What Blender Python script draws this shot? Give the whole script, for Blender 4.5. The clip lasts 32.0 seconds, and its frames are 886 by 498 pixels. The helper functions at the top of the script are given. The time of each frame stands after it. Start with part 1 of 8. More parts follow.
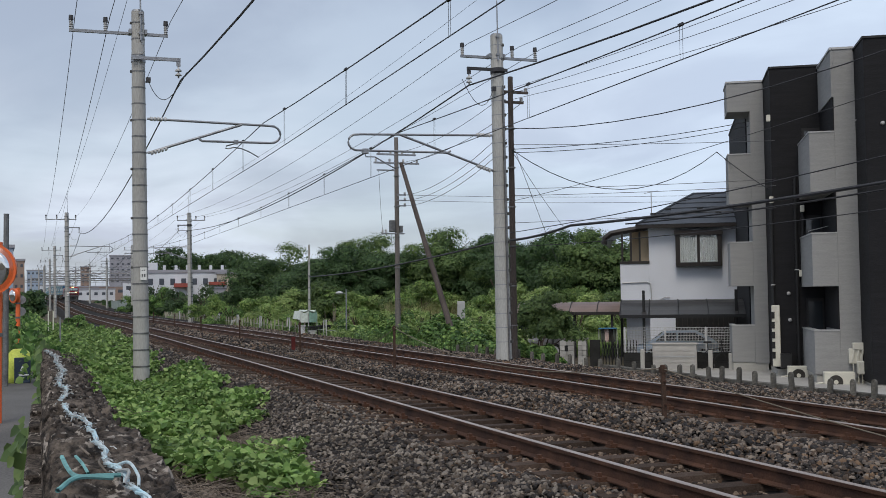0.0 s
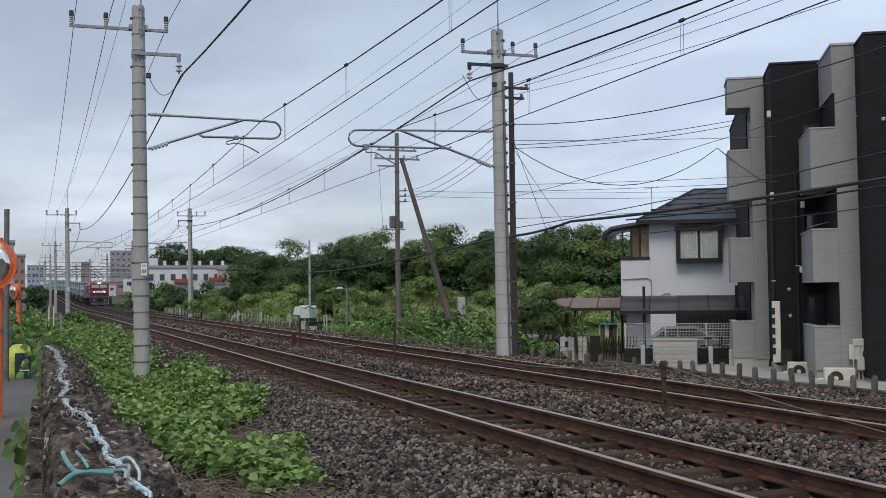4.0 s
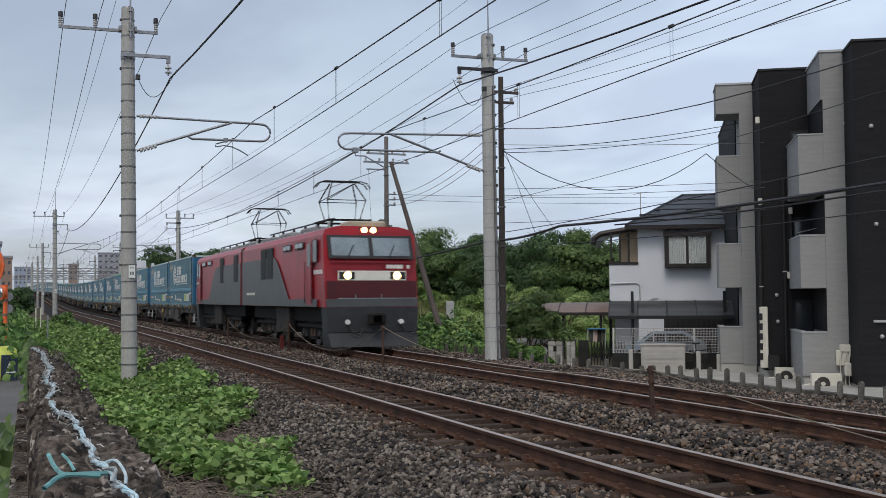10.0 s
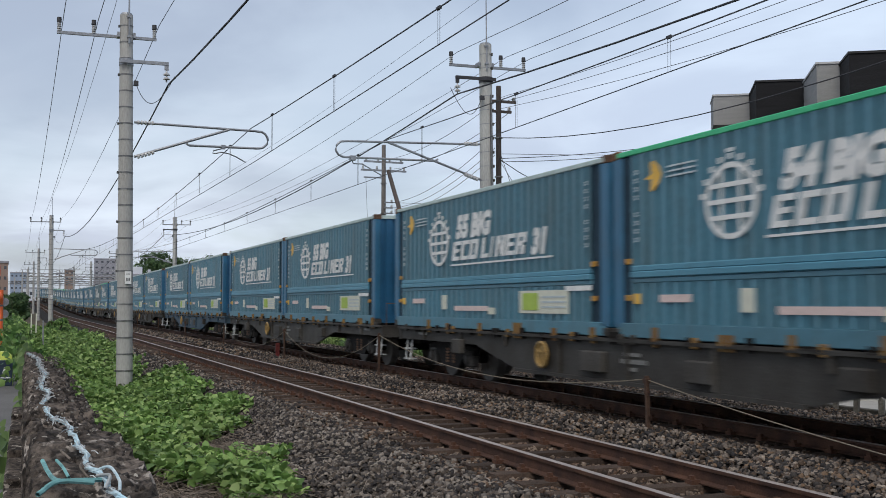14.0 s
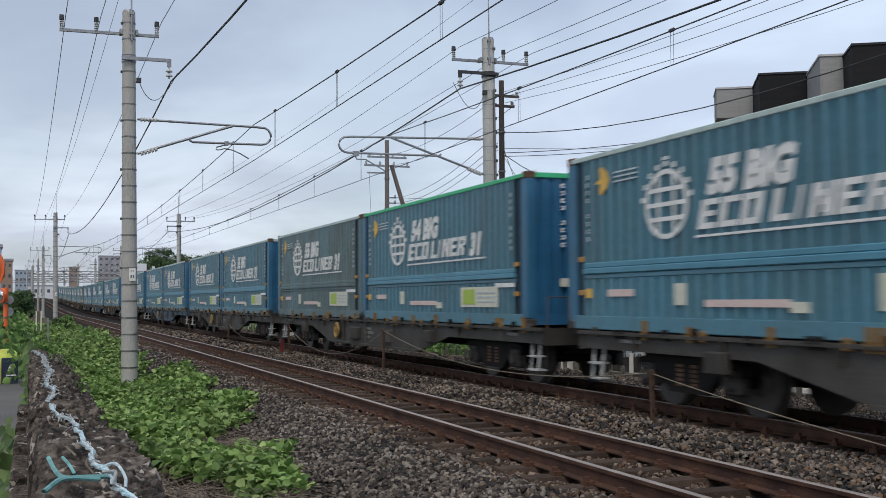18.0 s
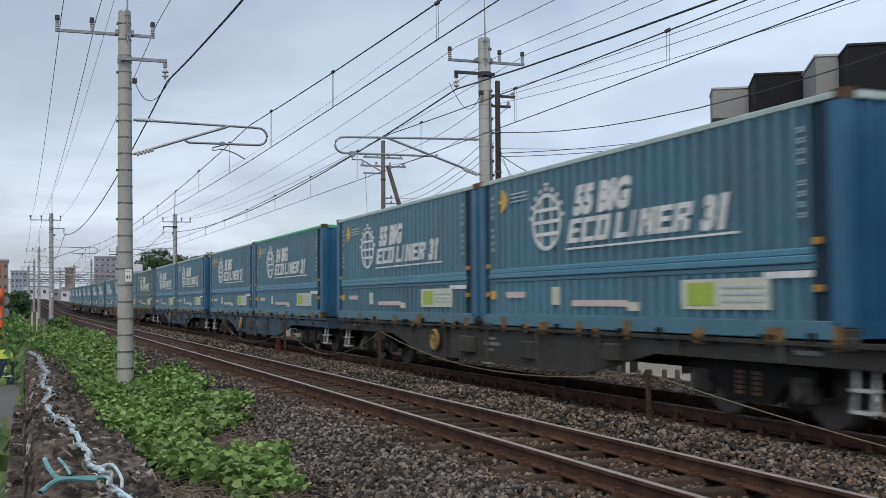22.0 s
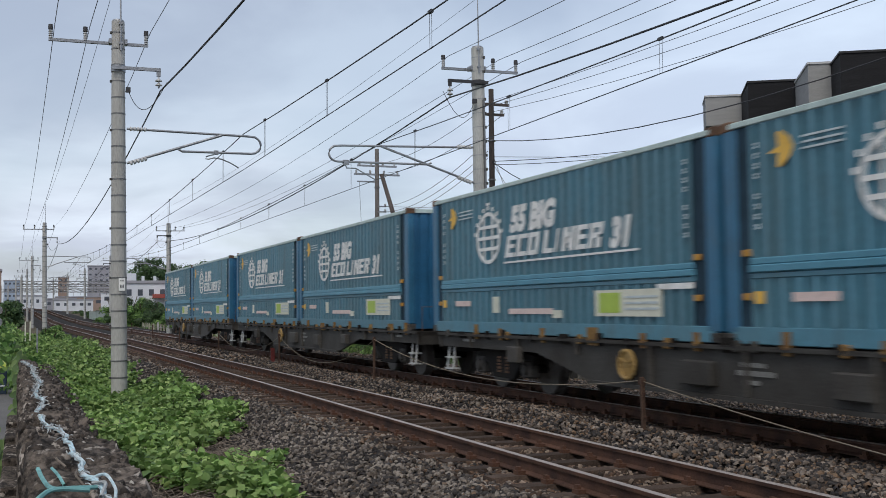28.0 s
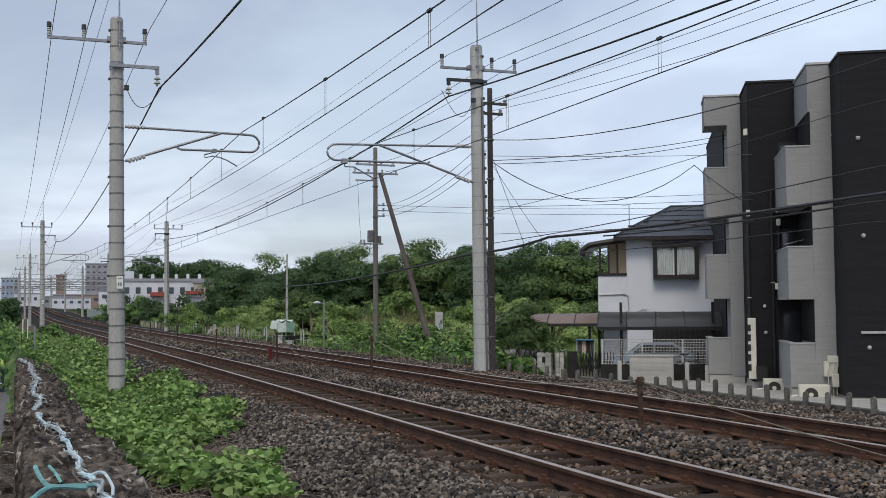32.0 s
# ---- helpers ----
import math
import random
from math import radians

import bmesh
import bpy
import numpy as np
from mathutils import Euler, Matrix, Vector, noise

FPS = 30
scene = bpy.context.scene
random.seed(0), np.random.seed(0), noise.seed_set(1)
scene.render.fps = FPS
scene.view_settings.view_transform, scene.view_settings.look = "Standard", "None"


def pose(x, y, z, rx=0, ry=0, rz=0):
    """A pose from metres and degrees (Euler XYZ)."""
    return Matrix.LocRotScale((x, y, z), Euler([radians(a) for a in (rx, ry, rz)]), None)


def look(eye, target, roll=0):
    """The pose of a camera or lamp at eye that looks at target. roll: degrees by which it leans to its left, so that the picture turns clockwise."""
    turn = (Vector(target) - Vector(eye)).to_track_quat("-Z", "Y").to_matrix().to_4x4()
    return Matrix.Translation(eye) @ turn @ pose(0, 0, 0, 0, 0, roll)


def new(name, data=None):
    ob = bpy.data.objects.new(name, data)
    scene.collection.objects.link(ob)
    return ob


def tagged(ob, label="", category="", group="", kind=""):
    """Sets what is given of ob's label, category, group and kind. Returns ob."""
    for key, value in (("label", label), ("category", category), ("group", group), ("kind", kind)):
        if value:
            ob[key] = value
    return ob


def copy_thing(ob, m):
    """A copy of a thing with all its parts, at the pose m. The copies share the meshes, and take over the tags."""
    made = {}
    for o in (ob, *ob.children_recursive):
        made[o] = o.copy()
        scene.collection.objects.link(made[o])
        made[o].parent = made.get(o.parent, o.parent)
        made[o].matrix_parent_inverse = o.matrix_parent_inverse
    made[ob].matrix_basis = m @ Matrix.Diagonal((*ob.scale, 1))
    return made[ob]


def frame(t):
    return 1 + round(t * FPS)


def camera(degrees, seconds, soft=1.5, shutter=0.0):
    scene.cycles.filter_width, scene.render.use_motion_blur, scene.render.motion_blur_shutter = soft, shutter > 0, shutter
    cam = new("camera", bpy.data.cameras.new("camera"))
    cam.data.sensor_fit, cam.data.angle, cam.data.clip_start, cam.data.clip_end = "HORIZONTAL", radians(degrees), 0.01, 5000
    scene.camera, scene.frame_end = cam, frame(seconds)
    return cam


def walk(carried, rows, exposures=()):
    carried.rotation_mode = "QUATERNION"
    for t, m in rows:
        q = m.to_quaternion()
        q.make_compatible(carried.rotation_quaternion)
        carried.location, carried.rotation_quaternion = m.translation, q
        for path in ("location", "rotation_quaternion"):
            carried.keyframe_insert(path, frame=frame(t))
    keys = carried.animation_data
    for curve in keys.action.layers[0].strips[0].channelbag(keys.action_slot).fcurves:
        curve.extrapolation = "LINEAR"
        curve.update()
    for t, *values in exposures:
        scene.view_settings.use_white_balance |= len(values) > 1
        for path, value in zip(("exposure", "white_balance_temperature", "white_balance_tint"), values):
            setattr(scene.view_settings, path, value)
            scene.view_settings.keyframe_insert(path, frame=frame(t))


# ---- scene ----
# The rail heads lie at z = 0; y runs along the line, away from the camera; x across it, to the far side.
EYE = (0.0, 0.0, 1.4535)
# seconds, turn to the right of the line, tilt up, roll, in degrees
WALK = [
    (0.0, 20.509, 2.585, -0.696),
    (0.5, 20.482, 2.522, -0.724),
    (1.0, 20.450, 2.470, -0.698),
    (1.5, 20.421, 2.449, -0.666),
    (2.0, 20.410, 2.447, -0.655),
    (2.5, 20.410, 2.449, -0.661),
    (3.0, 20.414, 2.441, -0.668),
    (3.5, 20.419, 2.407, -0.670),
    (5.5, 20.853, 2.263, -0.547),
    (6.0, 20.886, 2.264, -0.542),
    (6.5, 20.906, 2.284, -0.519),
    (7.0, 20.934, 2.307, -0.473),
    (7.5, 20.965, 2.315, -0.441),
    (8.0, 20.981, 2.327, -0.433),
    (8.5, 20.981, 2.367, -0.443),
    (9.0, 20.990, 2.430, -0.441),
    (9.5, 21.030, 2.500, -0.393),
    (10.0, 21.076, 2.560, -0.347),
    (10.5, 21.094, 2.596, -0.322),
    (11.0, 21.088, 2.619, -0.262),
    (11.5, 21.098, 2.679, -0.139),
    (12.0, 21.150, 2.788, -0.014),
    (12.5, 21.211, 2.897, 0.063),
    (13.0, 21.249, 2.978, 0.100),
    (13.5, 21.258, 3.016, 0.103),
    (14.0, 21.253, 3.016, 0.085),
    (14.5, 21.244, 3.004, 0.054),
    (16.5, 21.091, 2.815, -0.188),
    (17.0, 21.080, 2.791, -0.209),
    (17.5, 21.064, 2.769, -0.237),
    (18.0, 21.051, 2.748, -0.270),
    (18.5, 21.053, 2.721, -0.289),
    (19.0, 21.064, 2.691, -0.292),
    (19.5, 21.072, 2.679, -0.324),
    (20.0, 21.081, 2.683, -0.369),
    (20.5, 21.114, 2.695, -0.370),
    (21.0, 21.177, 2.712, -0.343),
    (21.5, 21.230, 2.731, -0.329),
    (22.0, 21.248, 2.763, -0.339),
    (22.5, 21.249, 2.813, -0.348),
    (23.0, 21.259, 2.885, -0.352),
    (23.5, 21.286, 2.974, -0.362),
    (24.0, 21.326, 3.043, -0.367),
    (24.5, 21.379, 3.092, -0.367),
    (25.0, 21.425, 3.141, -0.380),
    (25.5, 21.448, 3.182, -0.386),
    (27.5, 21.545, 3.154, -0.546),
    (28.0, 21.567, 3.198, -0.517),
    (28.5, 21.593, 3.236, -0.499),
    (29.0, 21.611, 3.255, -0.506),
    (29.5, 21.621, 3.259, -0.492),
    (30.0, 21.632, 3.248, -0.456),
    (30.5, 21.651, 3.241, -0.434),
    (31.0, 21.676, 3.246, -0.402),
    (31.5, 21.685, 3.222, -0.360),
    (32.0, 21.668, 3.144, -0.328),
]
# seconds, stops
EXPOSURES = [(0.0, 0.0), (10.0, 0.0), (11.0, 0.1), (12.0, 0.2), (13.0, 0.09), (17.0, 0.08), (29.0, 0.08), (31.0, 0.1), (32.0, 0.1)]


def aim(turn, tilt, roll):
    a, b = radians(turn), radians(tilt)
    way = Vector((math.sin(a) * math.cos(b), math.cos(a) * math.cos(b), math.sin(b)))
    return look(EYE, Vector(EYE) + 10 * way, roll)


cam = camera(44.81, 32.0, 0.7, 0.22)
walk(cam, [(t, aim(a, b, c)) for t, a, b, c in WALK], EXPOSURES)

# ---- world, sun ----
world = bpy.data.worlds.new("overcast_sky")
scene.world = world
world.use_nodes = True


def sky():
    nt = world.node_tree
    nt.nodes.clear()
    N, L = nt.nodes.new, nt.links.new
    out, bg = N("ShaderNodeOutputWorld"), N("ShaderNodeBackground")
    nish = N("ShaderNodeTexSky")
    nish.sky_type, nish.sun_disc = "NISHITA", False
    nish.sun_elevation, nish.sun_rotation = radians(48), radians(200)
    nish.air_density, nish.dust_density = 1.0, 2.0
    scale = N("ShaderNodeVectorMath")
    scale.operation = "SCALE"
    scale.inputs["Scale"].default_value = 0.085
    L(nish.outputs[0], scale.inputs[0])
    tc, sep = N("ShaderNodeTexCoord"), N("ShaderNodeSeparateXYZ")
    L(tc.outputs["Generated"], sep.inputs[0])
    lift = N("ShaderNodeMath")
    lift.operation = "MAXIMUM"
    L(sep.outputs["Z"], lift.inputs[0])
    lift.inputs[1].default_value = 0.0
    add = N("ShaderNodeMath")
    L(lift.outputs[0], add.inputs[0])
    add.inputs[1].default_value = 0.13
    flat = N("ShaderNodeVectorMath")
    flat.operation = "DIVIDE"
    comb = N("ShaderNodeCombineXYZ")
    for i in range(2):
        L(add.outputs[0], comb.inputs[i])
    comb.inputs[2].default_value = 1.0
    L(tc.outputs["Generated"], flat.inputs[0])
    L(comb.outputs[0], flat.inputs[1])

    def clouds(scale, detail, seed, lo, hi, a, b):
        mp = N("ShaderNodeMapping")
        mp.inputs["Location"].default_value = (seed, seed * 0.37, 0)
        mp.inputs["Scale"].default_value = (1.0, 0.75, 0.2)
        mp.inputs["Rotation"].default_value = (0, 0, 0.5)
        L(flat.outputs[0], mp.inputs["Vector"])
        tx = N("ShaderNodeTexNoise")
        tx.inputs["Scale"].default_value, tx.inputs["Detail"].default_value = scale, detail
        tx.inputs["Roughness"].default_value, tx.inputs["Distortion"].default_value = 0.52, 0.35
        L(mp.outputs[0], tx.inputs["Vector"])
        mr = N("ShaderNodeMapRange")
        mr.interpolation_type = "SMOOTHSTEP"
        for i, v in enumerate((lo, hi, a, b)):
            mr.inputs[i + 1].default_value = v
        L(tx.outputs["Fac"], mr.inputs[0])
        return mr.outputs[0]

    shade = clouds(1.25, 8, 3.1, 0.36, 0.64, 0.0, 1.0)
    cover = clouds(0.5, 5, 8.6, 0.38, 0.6, 0.55, 0.97)
    cloud = N("ShaderNodeMix")
    cloud.data_type = "RGBA"
    L(shade, cloud.inputs["Factor"])
    cloud.inputs["A"].default_value = (0.51, 0.56, 0.67, 1)
    cloud.inputs["B"].default_value = (0.68, 0.757, 0.868, 1)
    # the cover thins towards the far side of the line, where blue shows through
    thin = N("ShaderNodeMapRange")
    thin.interpolation_type = "SMOOTHSTEP"
    for i, v in enumerate((0.15, 0.62, 0.0, 0.34)):
        thin.inputs[i + 1].default_value = v
    L(sep.outputs["X"], thin.inputs[0])
    veil = N("ShaderNodeMix")
    veil.data_type = "RGBA"
    L(thin.outputs[0], veil.inputs["Factor"])
    L(cloud.outputs["Result"], veil.inputs["A"])
    veil.inputs["B"].default_value = (0.5, 0.665, 0.9, 1)
    mix = N("ShaderNodeMix")
    mix.data_type = "RGBA"
    L(cover, mix.inputs["Factor"])
    L(scale.outputs[0], mix.inputs["A"])
    L(veil.outputs["Result"], mix.inputs["B"])
    L(mix.outputs["Result"], bg.inputs["Color"])
    bg.inputs["Strength"].default_value = SKY
    L(bg.outputs[0], out.inputs[0])


SKY = 1.13
sky()
sun = new("sun", bpy.data.lights.new("sun", "SUN"))
sun.data.energy, sun.data.angle, sun.data.color = 1.45, radians(25), (1.0, 0.93, 0.82)
sun.matrix_world = look((0, 0, 60), Vector((0, 0, 60)) - Vector((-0.35, -0.55, 0.85)))

# ---- materials ----
MATS = {}


def mat(name, col, rough=0.8, metal=0.0, scale=6.0, var=0.25, bump=0.2, fine=60.0, tint=None, spots=0.0, spot_col=(0.02, 0.02, 0.02),
        rnd=0.0, stretch=(1, 1, 1), island=0.0, spec=None):
    """A surface with a coarse and a fine grain; tint is the colour of its worn or stained places."""
    if name in MATS:
        return MATS[name]
    m = bpy.data.materials.new(name)
    m.use_nodes = True
    nt = m.node_tree
    N, L = nt.nodes.new, nt.links.new
    b = nt.nodes["Principled BSDF"]
    b.inputs["Roughness"].default_value, b.inputs["Metallic"].default_value = rough, metal
    b.inputs["Specular IOR Level"].default_value = spec if spec is not None else 0.5 if rough < 0.7 else 0.22
    tc, mp = N("ShaderNodeTexCoord"), N("ShaderNodeMapping")
    mp.inputs["Scale"].default_value = stretch
    L(tc.outputs["Object"], mp.inputs["Vector"])
    n1, n2 = N("ShaderNodeTexNoise"), N("ShaderNodeTexNoise")
    n1.inputs["Scale"].default_value, n1.inputs["Detail"].default_value = scale, 5
    n2.inputs["Scale"].default_value, n2.inputs["Detail"].default_value = fine, 4
    L(mp.outputs[0], n1.inputs["Vector"])
    L(mp.outputs[0], n2.inputs["Vector"])
    mr = N("ShaderNodeMapRange")
    for i, v in enumerate((0.3, 0.7, 0.0, 1.0)):
        mr.inputs[i + 1].default_value = v
    L(n1.outputs["Fac"], mr.inputs[0])
    mix = N("ShaderNodeMix")
    mix.data_type = "RGBA"
    L(mr.outputs[0], mix.inputs["Factor"])
    t = tint or tuple(c * (1 - var) for c in col)
    mix.inputs["A"].default_value = (*t, 1)
    mix.inputs["B"].default_value = (*(min(1, c * (1 + var * 0.6)) for c in col), 1)
    last = mix.outputs["Result"]
    hsv = N("ShaderNodeHueSaturation")
    L(last, hsv.inputs["Color"])
    val = N("ShaderNodeMapRange")
    for i, v in enumerate((0.25, 0.75, 1 - var, 1 + var)):
        val.inputs[i + 1].default_value = v
    L(n2.outputs["Fac"], val.inputs[0])
    drive = val.outputs[0]
    for amount, node, sock in ((rnd, "ShaderNodeObjectInfo", "Random"), (island, "ShaderNodeNewGeometry", "Random Per Island")):
        if amount:
            src, r = N(node), N("ShaderNodeMapRange")
            r.inputs[3].default_value, r.inputs[4].default_value = 1 - amount, 1 + amount
            L(src.outputs[sock], r.inputs[0])
            mul = N("ShaderNodeMath")
            mul.operation = "MULTIPLY"
            L(drive, mul.inputs[0])
            L(r.outputs[0], mul.inputs[1])
            drive = mul.outputs[0]
    L(drive, hsv.inputs["Value"])
    last = hsv.outputs[0]
    if spots:
        n3, s = N("ShaderNodeTexNoise"), N("ShaderNodeMapRange")
        n3.inputs["Scale"].default_value, n3.inputs["Detail"].default_value = scale * 2.3, 7
        L(mp.outputs[0], n3.inputs["Vector"])
        for i, v in enumerate((0.52, 0.66, 0.0, spots)):
            s.inputs[i + 1].default_value = v
        L(n3.outputs["Fac"], s.inputs[0])
        m2 = N("ShaderNodeMix")
        m2.data_type = "RGBA"
        L(s.outputs[0], m2.inputs["Factor"])
        L(last, m2.inputs["A"])
        m2.inputs["B"].default_value = (*spot_col, 1)
        last = m2.outputs["Result"]
    L(last, b.inputs["Base Color"])
    if bump:
        bp = N("ShaderNodeBump")
        bp.inputs["Strength"].default_value, bp.inputs["Distance"].default_value = bump, 0.02
        L(n2.outputs["Fac"], bp.inputs["Height"])
        L(bp.outputs[0], b.inputs["Normal"])
    MATS[name] = m
    return m


def glow(name, col, strength):
    m = bpy.data.materials.new(name)
    m.use_nodes = True
    b = m.node_tree.nodes["Principled BSDF"]
    b.inputs["Base Color"].default_value = (*col, 1)
    b.inputs["Emission Color"].default_value, b.inputs["Emission Strength"].default_value = (*col, 1), strength
    return m


def glass(name, col, rough=0.04):
    m = bpy.data.materials.new(name)
    m.use_nodes = True
    b = m.node_tree.nodes["Principled BSDF"]
    b.inputs["Base Color"].default_value, b.inputs["Roughness"].default_value = (*col, 1), rough
    b.inputs["Transmission Weight"].default_value, b.inputs["IOR"].default_value = 0.75, 1.45
    return m


def leafy(name, a, b, c, size=1.0):
    """Leaves: three greens by island, some light through them."""
    m = bpy.data.materials.new(name)
    m.use_nodes = True
    nt = m.node_tree
    N, L = nt.nodes.new, nt.links.new
    p = nt.nodes["Principled BSDF"]
    geo, ramp = N("ShaderNodeNewGeometry"), N("ShaderNodeValToRGB")
    ramp.color_ramp.elements[0].color, ramp.color_ramp.elements[1].color = (*a, 1), (*c, 1)
    e = ramp.color_ramp.elements.new(0.55)
    e.color = (*b, 1)
    L(geo.outputs["Random Per Island"], ramp.inputs[0])
    tc, n = N("ShaderNodeTexCoord"), N("ShaderNodeTexNoise")
    n.inputs["Scale"].default_value, n.inputs["Detail"].default_value = 0.9 * size, 4
    L(tc.outputs["Object"], n.inputs["Vector"])
    hsv, mr = N("ShaderNodeHueSaturation"), N("ShaderNodeMapRange")
    for i, v in enumerate((0.3, 0.7, 0.6, 1.35)):
        mr.inputs[i + 1].default_value = v
    L(n.outputs["Fac"], mr.inputs[0])
    L(mr.outputs[0], hsv.inputs["Value"])
    L(ramp.outputs[0], hsv.inputs["Color"])
    L(hsv.outputs[0], p.inputs["Base Color"])
    p.inputs["Roughness"].default_value = 0.55
    p.inputs["Specular IOR Level"].default_value = 0.28
    tr, mx = N("ShaderNodeBsdfTranslucent"), N("ShaderNodeMixShader")
    L(hsv.outputs[0], tr.inputs[0])
    mx.inputs[0].default_value = 0.22
    L(p.outputs[0], mx.inputs[1])
    L(tr.outputs[0], mx.inputs[2])
    L(mx.outputs[0], nt.nodes["Material Output"].inputs[0])
    return m


def stony(name, cols, rough=0.9):
    """Broken stone: each piece takes one of several stone colours, with dusty patches over the heap."""
    m = bpy.data.materials.new(name)
    m.use_nodes = True
    nt = m.node_tree
    N, L = nt.nodes.new, nt.links.new
    p = nt.nodes["Principled BSDF"]
    geo, ramp = N("ShaderNodeNewGeometry"), N("ShaderNodeValToRGB")
    ramp.color_ramp.interpolation = "CONSTANT"
    el = ramp.color_ramp.elements
    for i, c in enumerate(cols):
        e = el[i] if i < 2 else el.new(0.5)
        e.color = (*c, 1)
    for i, e in enumerate(list(el)):
        e.position = i / len(cols)
    for i, c in enumerate(cols):
        el[i].color = (*c, 1)
    L(geo.outputs["Random Per Island"], ramp.inputs[0])
    tc = N("ShaderNodeTexCoord")
    n1, n2 = N("ShaderNodeTexNoise"), N("ShaderNodeTexNoise")
    n1.inputs["Scale"].default_value, n1.inputs["Detail"].default_value = 0.8, 5
    n2.inputs["Scale"].default_value, n2.inputs["Detail"].default_value = 45.0, 4
    r1, r2, mul, hsv = N("ShaderNodeMapRange"), N("ShaderNodeMapRange"), N("ShaderNodeMath"), N("ShaderNodeHueSaturation")
    for r, n, lo, hi in ((r1, n1, 0.74, 1.46), (r2, n2, 0.7, 1.28)):
        L(tc.outputs["Object"], n.inputs["Vector"])
        for i, v in enumerate((0.3, 0.7, lo, hi)):
            r.inputs[i + 1].default_value = v
        L(n.outputs["Fac"], r.inputs[0])
    mul.operation = "MULTIPLY"
    L(r1.outputs[0], mul.inputs[0])
    L(r2.outputs[0], mul.inputs[1])
    L(mul.outputs[0], hsv.inputs["Value"])
    L(ramp.outputs[0], hsv.inputs["Color"])
    L(hsv.outputs[0], p.inputs["Base Color"])
    p.inputs["Roughness"].default_value = rough
    p.inputs["Specular IOR Level"].default_value = 0.2
    bp = N("ShaderNodeBump")
    bp.inputs["Strength"].default_value, bp.inputs["Distance"].default_value = 0.5, 0.01
    L(n2.outputs["Fac"], bp.inputs["Height"])
    L(bp.outputs[0], p.inputs["Normal"])
    MATS[name] = m
    return m


M_BALLAST = stony("ballast_stone", [(0.034, 0.031, 0.03), (0.12, 0.099, 0.085), (0.072, 0.052, 0.04), (0.17, 0.142, 0.12), (0.046, 0.041, 0.039), (0.14, 0.094, 0.063), (0.21, 0.175, 0.145), (0.024, 0.021, 0.02), (0.095, 0.077, 0.066), (0.03, 0.028, 0.029)])
M_BALLAST_RUST = stony("ballast_rust_brown", [(0.062, 0.04, 0.029), (0.125, 0.084, 0.06), (0.045, 0.032, 0.025), (0.15, 0.112, 0.085), (0.082, 0.051, 0.034), (0.19, 0.145, 0.112), (0.032, 0.024, 0.02)])
# near-black sheet: the shade between the stones is put into its colour
M_BED = mat("ballast_gap_shade", (0.014, 0.012, 0.0105), 0.95, scale=1.5, var=0.35, bump=0.8, fine=18, tint=(0.011, 0.009, 0.008))
M_SOIL = mat("ground_soil", (0.08, 0.07, 0.042), 0.95, scale=0.35, var=0.45, bump=0.5, fine=9, tint=(0.055, 0.043, 0.03))
M_RUST = mat("rusty_rail_steel", (0.09, 0.045, 0.029), 0.8, 0.1, scale=3, var=0.3, bump=0.2, fine=70, tint=(0.042, 0.024, 0.019))
M_HEAD = mat("polished_rail_head", (0.34, 0.29, 0.265), 0.52, 0.25, scale=4, var=0.15, bump=0.02)
M_SLEEPER = mat("sleeper_concrete", (0.062, 0.043, 0.033), 0.95, scale=4, var=0.4, bump=0.5, tint=(0.036, 0.025, 0.019), rnd=0.3)
M_POLE = mat("spun_concrete", (0.385, 0.38, 0.365), 0.9, scale=1.2, var=0.13, bump=0.15, fine=40, stretch=(1, 1, 0.25), tint=(0.335, 0.33, 0.312))
M_BAND = mat("galvanised_band", (0.2, 0.2, 0.2), 0.5, 0.7, scale=9, var=0.3, bump=0.05)
M_STEEL = mat("galvanised_steel", (0.3, 0.31, 0.33), 0.5, 0.75, scale=9, var=0.2, bump=0.05)
M_WIRE = mat("wire_dark", (0.045, 0.045, 0.05), 0.6, 0.3, scale=5, var=0.2, bump=0)
M_WIRE_FAR = mat("wire_grey", (0.12, 0.12, 0.13), 0.6, 0.3, scale=5, var=0.2, bump=0)
M_CLAMP = mat("clamp_dark_steel", (0.09, 0.088, 0.085), 0.6, 0.4, scale=12, var=0.3, bump=0)
M_CERAMIC = mat("insulator_brown_white", (0.5, 0.5, 0.5), 0.25, scale=9, var=0.15, bump=0)
M_DARKPOLE = mat("dark_utility_pole", (0.085, 0.07, 0.063), 0.85, scale=1.4, var=0.3, bump=0.2, stretch=(1, 1, 0.2))
M_CONC = mat("weathered_concrete", (0.28, 0.27, 0.25), 0.95, scale=2.4, var=0.35, bump=0.4, fine=35, spots=0.6, spot_col=(0.07, 0.07, 0.06), rnd=0.2)

# ---- mesh helpers ----


def box(bm, a, b, m=None, bevel=0.0):
    """An axis-aligned box between two corners, then moved by m."""
    res = bmesh.ops.create_cube(bm, size=1.0)
    vs = res["verts"]
    mid = [(p + q) / 2 for p, q in zip(a, b)]
    sz = [abs(q - p) for p, q in zip(a, b)]
    for v in vs:
        v.co = Vector([c * s + d for c, s, d in zip(v.co, sz, mid)])
    if bevel:
        es = list({e for v in vs for e in v.link_edges})
        r = bmesh.ops.bevel(bm, geom=es, offset=bevel, segments=1, affect="EDGES", profile=0.5)
        vs = list({v for f in r["faces"] for v in f.verts} | {v for v in vs if v.is_valid})
    if m is not None:
        for v in vs:
            v.co = m @ v.co
    return vs


